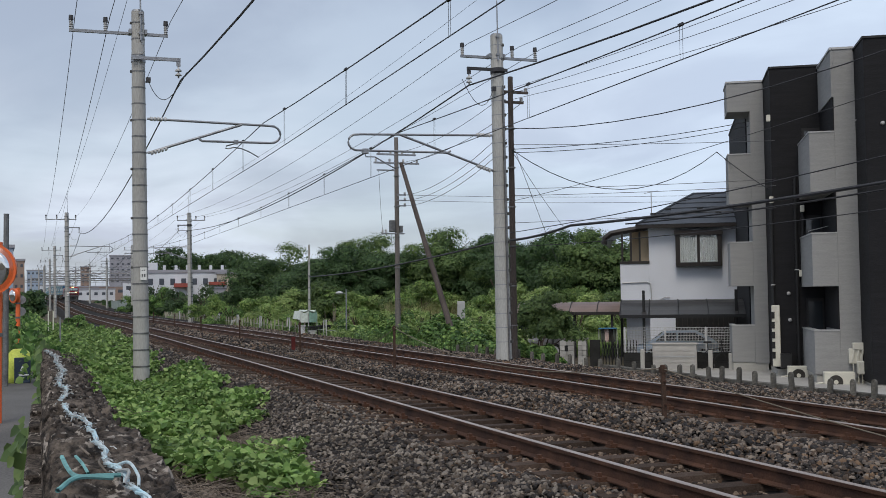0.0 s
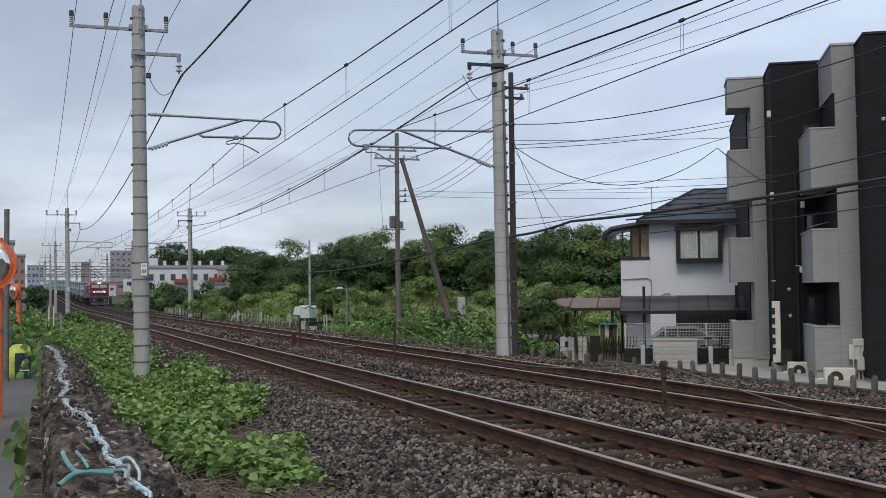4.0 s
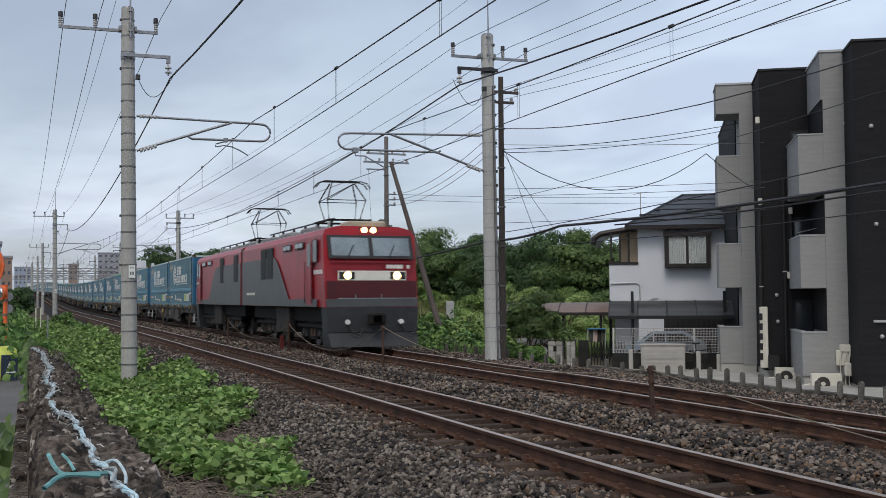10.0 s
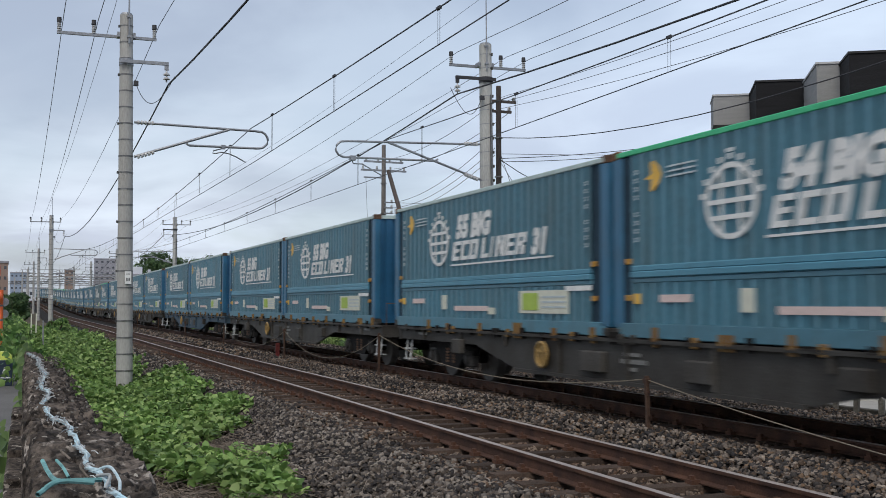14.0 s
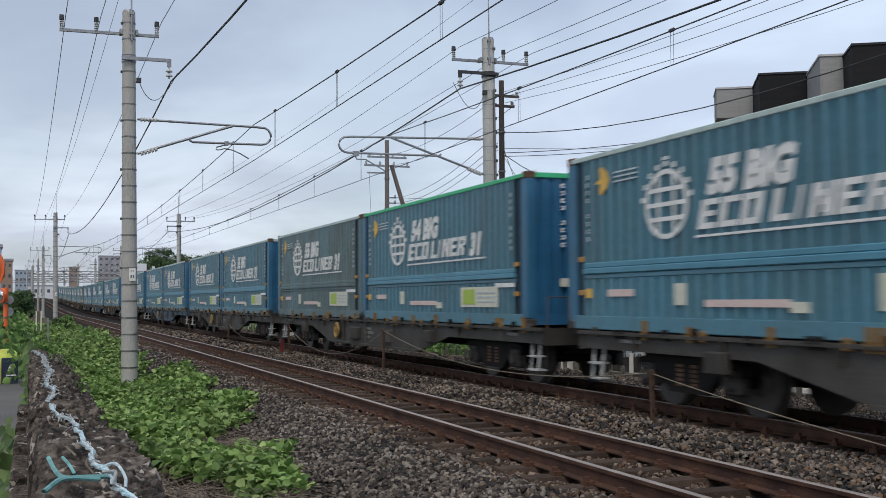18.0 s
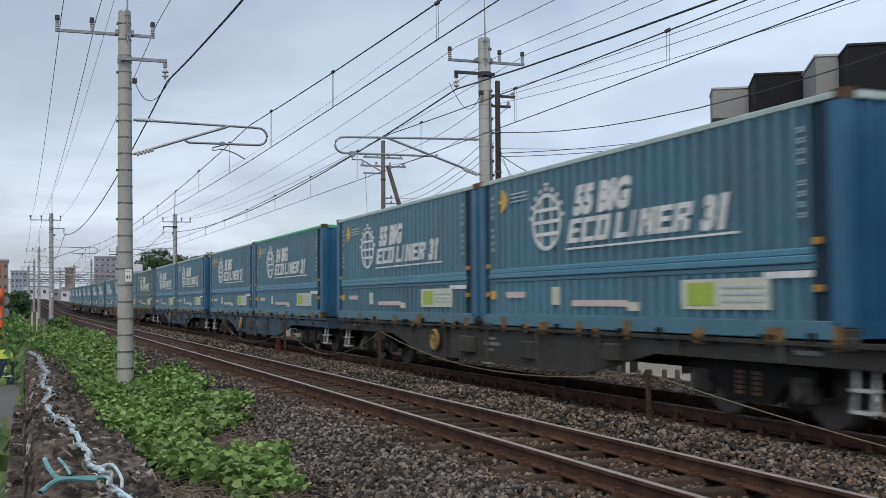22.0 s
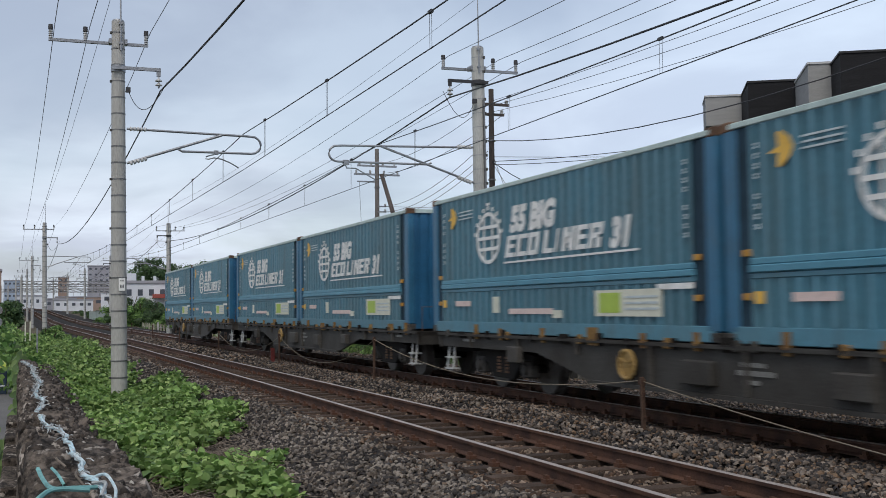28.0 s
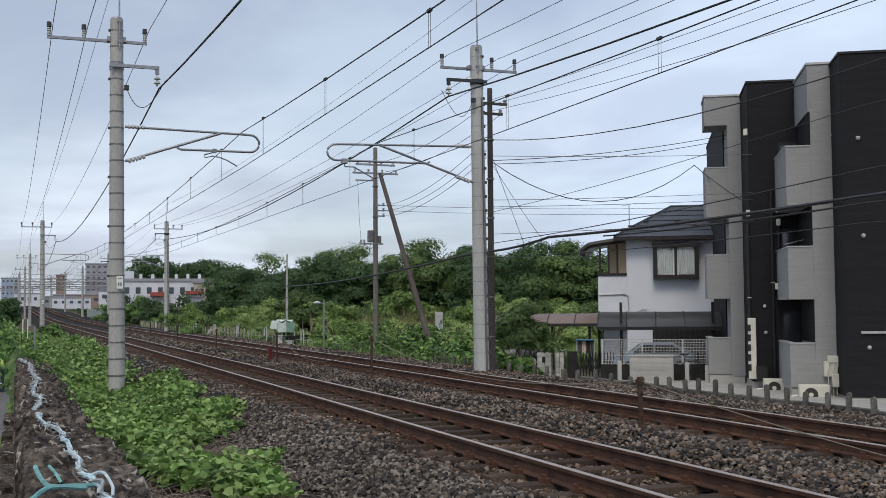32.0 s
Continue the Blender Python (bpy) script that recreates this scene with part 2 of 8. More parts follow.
def cyl(bm, p, q, r0, r1=None, seg=12, caps=True):
    """A round bar from p to q, tapering from r0 to r1."""
    p, q = Vector(p), Vector(q)
    d = q - p
    res = bmesh.ops.create_cone(bm, cap_ends=caps, segments=seg, radius1=r0, radius2=r0 if r1 is None else r1, depth=d.length)
    m = Matrix.Translation((p + q) / 2) @ d.to_track_quat("Z", "Y").to_matrix().to_4x4()
    for v in res["verts"]:
        v.co = m @ v.co
    return res["verts"]


def tube(bm, pts, r, seg=6, ends=False):
    """A bent bar through points."""
    pts = [Vector(p) for p in pts]
    rings = []
    for i, p in enumerate(pts):
        d = (pts[min(i + 1, len(pts) - 1)] - pts[max(i - 1, 0)]).normalized()
        side = d.cross(Vector((0, 0, 1)))
        if side.length < 1e-3:
            side = d.cross(Vector((1, 0, 0)))
        side.normalize()
        up = side.cross(d)
        rings.append([bm.verts.new(p + r * (math.cos(a) * side + math.sin(a) * up)) for a in (2 * math.pi * k / seg for k in range(seg))])
    for a, b in zip(rings, rings[1:]):
        for k in range(seg):
            bm.faces.new((a[k], a[(k + 1) % seg], b[(k + 1) % seg], b[k]))
    if ends:
        bm.faces.new(rings[0])
        bm.faces.new(list(reversed(rings[-1])))


def prism(bm, outline, y0, y1, axis="y"):
    """A plate: an outline of (a, b) pairs pulled along an axis. y: (x, z); x: (y, z); z: (x, y)."""
    def at(a, b, c):
        return {"y": (a, c, b), "x": (c, a, b), "z": (a, b, c)}[axis]
    f = [bm.verts.new(at(a, b, y0)) for a, b in outline]
    g = [bm.verts.new(at(a, b, y1)) for a, b in outline]
    n = len(f)
    bm.faces.new(f)
    bm.faces.new(list(reversed(g)))
    for i in range(n):
        bm.faces.new((f[i], f[(i + 1) % n], g[(i + 1) % n], g[i]))
    return f + g


def finish(bm, name, material, smooth=False):
    bmesh.ops.recalc_face_normals(bm, faces=bm.faces)
    me = bpy.data.meshes.new(name)
    bm.to_mesh(me)
    bm.free()
    for m in material if isinstance(material, (list, tuple)) else [material]:
        me.materials.append(m)
    if smooth:
        me.shade_smooth()
    return me


def part(name, bm, material, parent=None, label="", smooth=False):
    """Links a bmesh (or a mesh) as one object under a thing or a part."""
    me = bm if isinstance(bm, bpy.types.Mesh) else finish(bm, name, material, smooth)
    ob = new(name, me)
    if parent is not None:
        ob.parent = parent
    if label:
        ob["label"] = label
    return ob


def thing(name, label, category, group="", kind="", at=None):
    ob = tagged(new(name), label, category, group, kind)
    if at is not None:
        ob.matrix_world = at
    return ob


def arrays(name, verts, faces, material, smooth=False):
    me = bpy.data.meshes.new(name)
    me.from_pydata([tuple(v) for v in verts], [], [tuple(f) for f in faces])
    for m in material if isinstance(material, (list, tuple)) else [material]:
        me.materials.append(m)
    if smooth:
        me.shade_smooth()
    return me


def quick(name, verts, faces, material):
    """A mesh from numpy arrays of vertices (n, 3) and faces (m, k)."""
    me = bpy.data.meshes.new(name)
    n, k = faces.shape
    me.vertices.add(len(verts))
    me.vertices.foreach_set("co", np.ascontiguousarray(verts, dtype=np.float32).ravel())
    me.loops.add(n * k)
    me.loops.foreach_set("vertex_index", np.ascontiguousarray(faces, dtype=np.int32).ravel())
    me.polygons.add(n)
    me.polygons.foreach_set("loop_start", np.arange(0, n * k, k, dtype=np.int32))
    me.update(calc_edges=True)
    me.materials.append(material)
    return me


# ---- the line ----
STEP = np.arange(-480.0, 720.0, 1.0)
_curve = np.interp(STEP, [-30, -10, 50, 110, 180, 200, 310, 330], [0.0, 1.94e-4, 3.8e-5, -3.0e-5, -3.4e-5, 2.1e-4, 2.1e-4, 0.0])
_th = np.cumsum(_curve)
_th -= np.interp(0, STEP, _th)
_x = np.cumsum(-np.sin(_th))
_y = np.cumsum(np.cos(_th))
LINE_X, LINE_Y, LINE_T = _x - np.interp(0, STEP, _x) + 9.0, _y - np.interp(0, STEP, _y), _th
SPACING = 3.76


def climb(s):
    """The line rises gently in the distance."""
    d = min(max(s - 110.0, 0.0), 190.0)
    return 6.0e-5 * d * d + 0.009 * min(max(s - 300.0, 0.0), 100.0)


def on_line(s, off=0.0, z=0.0):
    """The point s metres along the far track, off metres to its far side."""
    x, y, a = (float(np.interp(s, STEP, v)) for v in (LINE_X, LINE_Y, LINE_T))
    return Vector((x + off * math.cos(a), y + off * math.sin(a), z + climb(s)))


def line_pose(s, off=0.0, z=0.0):
    """A pose on the line whose +y runs away from the camera."""
    a = float(np.interp(s, STEP, LINE_T))
    return Matrix.Translation(on_line(s, off, z)) @ Matrix.Rotation(a, 4, "Z")


GROUND_X = [-60, -7, -6.9, -1.6, -1.5, -0.02, 0.2, 0.9, 2.2, 2.9, 3.8, 4.0, 10.3, 10.6, 11.6, 13.0, 13.3, 14.6, 16, 30, 60, 400]
GROUND_Z = [-0.2, -0.1, 0.2, 0.2, 0.2, 0.2, -0.35, -0.5, -0.66, -0.62, -0.3, -0.225, -0.225, -0.26, -0.3, -0.34, -0.4, -1.05, -1.1, -1.1, -1.0, -1.0]


def ground_z(x, y=0.0):
    return np.interp(x, GROUND_X, GROUND_Z)

# ---- ground: one sheet ----


def build_ground():
    xs = sorted(set([-3000, -400, -120] + GROUND_X + [3.2, 5, 7, 9, 12.2, 20, 24, 45, 90, 150, 800, 3500]))
    ys = [-400, -120, -60] + list(range(-30, 120, 5)) + list(range(120, 420, 10)) + [450, 600, 900, 1500, 2500, 4500]
    bx = float(on_line(0).x)
    verts, faces, idx = [], [], []
    for y in ys:
        dx = float(on_line(min(max(y, -60), 690)).x) - bx
        for x in xs:
            verts.append((x + dx, y, float(ground_z(x)) + (climb(y) if -8 < x < 26 else 0.0) + (0.0 if x < 16 else 0.05 * math.sin(x * 0.7 + y * 0.31))))
    nx = len(xs)
    for j in range(len(ys) - 1):
        for i in range(nx - 1):
            faces.append((j * nx + i, j * nx + i + 1, (j + 1) * nx + i + 1, (j + 1) * nx + i))
            c = (xs[i] + xs[i + 1]) / 2
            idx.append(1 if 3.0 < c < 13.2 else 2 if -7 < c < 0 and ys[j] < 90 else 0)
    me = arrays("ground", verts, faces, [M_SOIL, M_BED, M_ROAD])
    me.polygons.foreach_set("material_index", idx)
    tagged(new("ground", me), "earth, ballast bed and lane beside the railway line", "ground", kind="structure")


M_ROAD = mat("worn_asphalt", (0.12, 0.115, 0.11), 0.95, scale=0.8, var=0.25, bump=0.3, fine=45)
build_ground()


M_BALLAST_DARK = stony("ballast_blue_grey", [(0.038, 0.034, 0.033), (0.124, 0.108, 0.096), (0.058, 0.05, 0.045), (0.19, 0.166, 0.143), (0.074, 0.06, 0.05), (0.027, 0.024, 0.024), (0.1, 0.082, 0.068), (0.21, 0.182, 0.155), (0.044, 0.04, 0.039)])


def stones(name, count, x0, x1, y0, y1, size, lift, label, near=True):
    """Loose broken stone, strewn over a stretch of the bed."""
    rs = np.random.RandomState(int(abs(x0 * 7 + y0 * 13 + count)) % 10000)
    base = np.array([(1, 0, -.3), (-.5, .87, -.35), (-.5, -.87, -.25), (.55, .6, .55), (-.75, .05, .6), (.35, -.7, .6), (0.05, 0.0, 0.95)])
    tri = np.array([(0, 3, 5), (0, 1, 3), (1, 4, 3), (1, 2, 4), (2, 5, 4), (2, 0, 5), (3, 6, 5), (3, 4, 6), (4, 5, 6)])
    x, y = rs.uniform(x0, x1, count), y0 + (y1 - y0) * rs.uniform(0, 1, count) ** (1.5 if near else 1.0)
    ok = np.ones(count, bool)
    for c in (9.0 - SPACING, 9.0):
        for r in (-0.566, 0.566):
            ok &= abs(x - c - r) > 0.085
        inside = abs(x - c) < 1.02
        ph = np.mod(y, 0.6)
        ok &= ~(inside & ((ph < 0.10) | (ph > 0.50)) & (rs.uniform(0, 1, count) < 0.55))
    x, y = x[ok], y[ok]
    n = len(x)
    sc = rs.uniform(0.55, 1.25, (n, 1, 1)) * size * np.stack([rs.uniform(0.8, 1.3, n), rs.uniform(0.7, 1.2, n), rs.uniform(0.6, 1.0, n)], -1)[:, None, :]
    p = (base[None] + rs.uniform(-0.22, 0.22, (n, 7, 3))) * sc
    a, b = rs.uniform(0, 6.3, n), rs.uniform(-1.0, 1.0, n)
    ca, sa, cb, sb = np.cos(a), np.sin(a), np.cos(b), np.sin(b)
    zz = np.zeros(n)
    rot = np.stack([np.stack([ca, -sa * cb, sa * sb], -1), np.stack([sa, ca * cb, -ca * sb], -1), np.stack([zz, sb, cb], -1)], 1)
    p = np.einsum("nij,nkj->nki", rot, p)
    dx = np.interp(y, STEP, LINE_X) - 9.0
    drop = np.where((abs(x - 5.24) < 0.55) | (abs(x - 9.0) < 0.55), -0.02, 0.0)
    mound = 0.13 * np.exp(-((x - 7.1) / 0.62) ** 2) + 0.03 * np.sin(x * 3.1 + y * 1.7) * np.sin(y * 0.9)
    p += np.stack([x + dx, y, ground_z(x) + lift + drop + mound + rs.uniform(-0.045, 0.028, n)], -1)[:, None, :]
    rust = (abs(x - 5.24) < 0.95 + rs.normal(0, 0.22, n)) | (abs(x - 9.0) < 1.0 + rs.normal(0, 0.25, n))
    dark = ~rust & (x < 4.35 + rs.normal(0, 0.3, n))
    for pick, m, tag in ((~rust & ~dark, M_BALLAST, label), (dark, M_BALLAST_DARK, "loose blue-grey broken stone on the shoulder of the bed"), (rust, M_BALLAST_RUST, "loose rust-brown broken stone between and beside the rails")):
        q = p[pick]
        if len(q):
            f = tri[None] + 7 * np.arange(len(q))[:, None, None]
            tagged(new(name, quick(name, q.reshape(-1, 3), f.reshape(-1, 3), m)), tag, "ballast", kind="stuff")


stones("ballast_stones", 130000, 3.1, 12.9, 6.4, 34.0, 0.033, 0.012, "loose dark grey and brown broken stone between the rails")
stones("ballast_stones", 20000, 3.4, 12.9, 34.0, 75.0, 0.055, 0.012, "loose brownish broken stone along the track", False)
stones("ballast_stones", 20000, 1.3, 4.6, 8.5, 20.0, 0.033, 0.01, "dark grey broken stone on the shoulder of the bed")

# ---- tracks ----
RAIL = [(-0.0635, -0.16), (0.0635, -0.16), (0.0635, -0.148), (0.012, -0.13), (0.008, -0.045), (0.0325, -0.036), (0.0325, -0.006),
        (-0.0325, -0.006), (-0.0325, -0.036), (-0.008, -0.045), (-0.012, -0.13), (-0.0635, -0.148)]
HEAD = [(-0.031, -0.0055), (0.031, -0.0055), (0.025, 0.0), (-0.025, 0.0)]


def swept(outline, off, s0, s1, step):
    ss = np.arange(s0, s1 + 0.1, step)
    verts, faces, n = [], [], len(outline)
    for s in ss:
        for a, z in outline:
            verts.append(on_line(s, off + a, z))
    for j in range(len(ss) - 1):
        for i in range(n):
            k = (i + 1) % n
            faces.append((j * n + i, j * n + k, (j + 1) * n + k, (j + 1) * n + i))
    faces.append(tuple(range(n)))
    faces.append(tuple((len(ss) - 1) * n + i for i in reversed(range(n))))
    return verts, faces


def sleeper_mesh():
    bm = bmesh.new()
    prism(bm, [(-0.13, -0.24), (0.13, -0.24), (0.10, -0.165), (-0.10, -0.165)], -1.0, 1.0, "x")
    for v in bm.verts:
        if abs(v.co.x) < 0.3 and v.co.z > -0.2:
            v.co.z -= 0.02
    return finish(bm, "sleeper", M_SLEEPER)


def clip_verts(off):
    """The fastening on both sides of a rail: a spring clip with its bolt head."""
    bm = bmesh.new()
    for side in (-1, 1):
        box(bm, (side * 0.05, -0.055, -0.165), (side * 0.135, 0.055, -0.125))
        box(bm, (side * 0.085, -0.028, -0.13), (side * 0.125, 0.028, -0.088))
    return bm


def build_tracks():
    mesh = sleeper_mesh()
    clip = finish(clip_verts(0), "rail_clip", M_RUST)
    for k, off in enumerate((-SPACING, 0.0)):
        t = thing("track_%d" % (k + 1), "narrow gauge railway track with rusty rails on concrete sleepers", "railway track", "railway tracks", "structure")
        for r in (-0.566, 0.566):
            v, f = swept(RAIL, off + r, -60, 620, 4.0)
            rail = part("rail", arrays("rail", v, f, M_RUST), None, t)
            v, f = swept(HEAD, off + r, -60, 620, 4.0)
            part("rail_head", arrays("rail_head", v, f, M_HEAD), None, rail, "bright worn running surface")
        first = 3.0
        for i in range(130):
            m = line_pose(first + 0.6 * i, off)
            o = part("sleeper", mesh, None, t)
            o.matrix_world = m
            if i < 60:
                for r in (-0.566, 0.566):
                    c = part("rail_clip", clip, None, t)
                    c.matrix_world = m @ pose(r, 0, 0)
        rest = bmesh.new()
        for i in range(130, 600):
            box(rest, (-1.0, -0.12, -0.24), (1.0, 0.12, -0.165), line_pose(first + 0.6 * i, off))
        o = part("far_sleepers", rest, M_SLEEPER, t)
        o["kind"] = "stuff"


build_tracks()

# ---- masts of the overhead line ----


def insulator(x, y, z, height, m=1):
    """A stack of sheds, standing (m = 1) or hanging (m = -1)."""
    bm = bmesh.new()
    n = 4
    for i in range(n):
        z0 = z + m * height * i / n
        cyl(bm, (x, y, z0), (x, y, z0 + m * height / n * 0.92), 0.055, 0.035, 10)
    return bm


def disc_insulator(x, y, z):
    """Two hanging sheds on a short stem."""
    bm = bmesh.new()
    cyl(bm, (x, y, z), (x, y, z - 0.3), 0.022, 0.022, 8)
    for dz in (0.06, 0.17):
        cyl(bm, (x, y, z - dz), (x, y, z - dz - 0.05), 0.03, 0.085, 12)
        cyl(bm, (x, y, z - dz - 0.05), (x, y, z - dz - 0.065), 0.085, 0.085, 12)
    return bm


M_POLE_PALE = mat("pale_concrete", (0.43, 0.43, 0.415), 0.9, scale=1.2, var=0.15, bump=0.12, fine=40, stretch=(1, 1, 0.25), tint=(0.36, 0.36, 0.345))


def mast(name, label, side, height, base, lean, radius, rod, wide, arms, za, zb, reach, zt, zs):
    """A concrete mast with crossarm, feeder bracket and cantilever that reaches over the track; side = 1 reaches to +x."""
    t = thing(name, label, "railway mast", "overhead line masts")
    bm = bmesh.new()
    cyl(bm, (0, 0, base - 0.5), (0, 0, height), radius * 1.08, radius * 0.84, 20)
    part("shaft", bm, M_POLE_PALE if wide else M_POLE, t, smooth=False)
    for i in range(22):
        z = base + 0.5 + i * (height - base - 0.6) / 21.5
        bm = bmesh.new()
        r = radius * (1.08 - 0.24 * (z - base) / (height - base)) + 0.008
        cyl(bm, (0, 0, z), (0, 0, z + (0.018 if wide else 0.032)), r - (0.004 if wide else 0), r - (0.004 if wide else 0), 18)
        bd = part("band", bm, M_STEEL if wide else M_BAND, t)
        if wide or i % 3 == 0:
            bm = bmesh.new()
            if wide:
                for dx in (0.02, 0.1):
                    box(bm, (-side * (r - dx), -r * 0.9, z - 0.03), (-side * (r - dx - 0.05), -r * 0.9 + 0.07, z + 0.05), None, 0.008)
            else:
                box(bm, (-side * (r + 0.03), -0.04, z - 0.012), (-side * (r - 0.02), 0.04, z + 0.044), None, 0.006)
            part("clamp", bm, M_CLAMP, bd, "dark cable clamp")
    bm = bmesh.new()
    cyl(bm, (0, 0, height), (0, 0, height + 0.045), radius * 0.84, radius * 0.7, 16)
    cyl(bm, (side * 0.05, -radius * 0.86 - 0.02, height - 0.75), (side * 0.05, -radius * 0.86 - 0.02, height + rod), 0.026, 0.014, 8)
    for zz in (height - 0.6, height - 0.1):
        box(bm, (side * 0.05 - 0.05, -radius * 0.86 - 0.05, zz), (side * 0.05 + 0.05, -radius * 0.8, zz + 0.05))
    part("top_rod", bm, M_STEEL, t, "thin steel rod on a cap")
    z = za
    bm = bmesh.new()
    box(bm, (side * (arms[0] - 0.05), 0.2, z - 0.035), (side * (arms[-1] + 0.05), 0.27, z + 0.035))
    for xx in (-1, 1):
        box(bm, (xx * (radius - 0.03), -0.06, z - 0.06), (xx * (radius + 0.035), 0.2, z + 0.06))
    part("crossarm", bm, M_STEEL, t)
    for x in arms:
        i_ = part("insulator", insulator(side * x, 0.235, z + 0.03, 0.22), M_CERAMIC, t, "pale ceramic insulator with a dark cap", True)
        bm = bmesh.new()
        cyl(bm, (side * x, 0.235, z + 0.25), (side * x, 0.235, z + 0.37), 0.062, 0.055, 10)
        part("insulator_cap", bm, M_WIRE, i_)
    z = zb
    bm = bmesh.new()
    box(bm, (-side * radius, -0.26, z - 0.04), (side * 1.0, -0.19, z + 0.04))
    box(bm, (side * 0.9, -0.25, z - 0.16), (side * 1.0, -0.2, z - 0.04))
    cyl(bm, (0, 0, z - 0.07), (0, 0, z + 0.09), radius * 0.96, radius * 0.95, 18)
    part("feeder_bracket", bm, M_WIRE if wide else M_STEEL, t, "dark steel bracket" if wide else "")
    part("insulator", disc_insulator(side * 0.95, -0.22, z - 0.16), M_CERAMIC, t, "hanging disc insulator", True)
    # cantilever: top tube with its loop, strut, steady arm
    low = zt - 0.52
    pts = [(side * 0.2, 0, zt), (side * (reach - 0.35), 0, zt - 0.02 * reach)]
    for i in range(1, 9):
        a = math.pi / 2 - math.pi * i / 8
        pts.append((side * (reach - 0.25 + 0.25 * math.cos(a)), 0, (zt - 0.02 * reach + low) / 2 + (zt - 0.02 * reach - low) / 2 * math.sin(a)))
    pts += [(side * 1.55, 0, low), (side * 1.46, 0, low + 0.05)]
    bm = bmesh.new()
    tube(bm, pts, 0.03, 8)
    part("cantilever_tube", bm, M_STEEL, t, smooth=True)
    bm = bmesh.new()
    knee = min(2.9, reach - 1.0)
    tube(bm, [(side * 0.2, 0, zs), (side * knee, 0, zt - 0.07)], 0.033, 8)
    part("strut", bm, M_STEEL, t, smooth=True)
    for zz, dz in ((zt, 0.0), (zs, 0.14)):
        bm = bmesh.new()
        for i in range(5):
            f = 0.28 + 0.085 * i
            cyl(bm, (side * f, 0, zz + dz * i * 0.2), (side * (f + 0.06), 0, zz + dz * (i + 0.7) * 0.2), 0.06, 0.04, 10)
        part("insulator", bm, M_CERAMIC, t, "ribbed ceramic insulator", True)
    bm = bmesh.new()
    if wide:
        tube(bm, [(side * (reach - 0.45), 0.05, low - 0.03), (side * (reach - 0.5), 0.05, low - 0.16), (side * (reach - 0.75), 0.05, low - 0.16), (side * 3.08, 0.05, 5.0)], 0.018, 6)
        box(bm, (side * (reach - 0.55), -0.04, low - 0.08), (side * (reach - 0.4), 0.09, low + 0.05))
    else:
        tube(bm, [(side * 2.4, 0.05, low - 0.03), (side * 2.16, 0.05, low - 0.1), (side * 2.14, 0.05, low - 0.16), (side * 2.2, 0.05, low - 0.17), (side * 2.35, 0.05, low - 0.13), (side * 2.55, 0.05, low - 0.16), (side * 2.75, 0.05, low - 0.24), (side * 2.98, 0.05, 5.1)], 0.017, 6)
        box(bm, (side * 2.35, -0.04, low - 0.05), (side * 2.45, 0.09, low + 0.05))
    part("steady_arm", bm, M_STEEL, t, smooth=False)
    bm = bmesh.new()
    tube(bm, [(side * (0.2 + 0.95 * f), -0.2, z - 0.5 + 0.2 * f - 2.6 * f * (1 - f) * (1.15 - 0.5 * f)) for f in (i / 14 for i in range(15))], 0.009, 5)
    part("jumper_cable", bm, M_WIRE, t)
    bm = bmesh.new()
    box(bm, (side * 0.16, -0.28, z - 0.6), (side * 0.27, -0.17, z - 0.48))
    part("switch_clamp", bm, M_WIRE, t)
    if wide:
        bm = bmesh.new()
        box(bm, (-side * 0.06 - 0.022, -radius - 0.05, base), (-side * 0.06 + 0.022, -radius + 0.02, 7.3))
        part("cable_duct", bm, M_BAND, t, "pale grey cable duct strapped to the shaft")
    t.matrix_world = lean
    return t


MASTS_Y = [-33.0, 27.5, 92.0, 149.0, 205.0, 262.0, 320.0]
NEAR_OFF, FAR_OFF = -6.63, 3.12
m1 = mast("catenary_mast", "tall grey concrete mast with steel bands beside the near track", 1, 8.66, -0.66, Matrix.Identity(4), 0.185, 1.5, False,
          (-1.57, -0.76, 0.7), 8.16, 7.46, 3.55, 5.99, 5.13)
m4 = mast("catenary_mast", "tall pale concrete mast with cable duct beside the far track", -1, 8.8, -0.3, Matrix.Identity(4), 0.205, 1.5, True,
          (-1.3, -0.58, 0.95), 8.22, 7.78, 4.37, 5.97, 4.98)


def plate():
    t = bmesh.new()
    box(t, (-0.02, -0.212, 1.97), (0.13, -0.2, 2.28))
    part("number_plate", t, mat("plate_white", (0.75, 0.75, 0.73), 0.5, var=0.08, bump=0), m1, "white plate with dark marks")
    for a, b, c, d in ((0.015, 2.2, 0.045, 2.225), (0.06, 2.2, 0.095, 2.225), (0.01, 2.04, 0.045, 2.12), (0.065, 2.04, 0.1, 2.12)):
        t = bmesh.new()
        box(t, (a, -0.216, b), (c, -0.211, d))
        part("plate_mark", t, M_BAND, m1)


plate()
for y in MASTS_Y:
    for master, off, tilt in ((m1, NEAR_OFF, -0.6), (m4, FAR_OFF, -0.6)):
        m = Matrix.Translation(on_line(y, off)) @ pose(0, 0, 0, 0, tilt, 0)
        if y == 27.5:
            master.matrix_world = m
        else:
            copy_thing(master, m)

# ---- overhead wires ----


def hung(a, b, sag, n=14):
    a, b = Vector(a), Vector(b)
    return [a.lerp(b, i / n) - Vector((0, 0, 4 * sag * (i / n) * (1 - i / n))) for i in range(n + 1)]


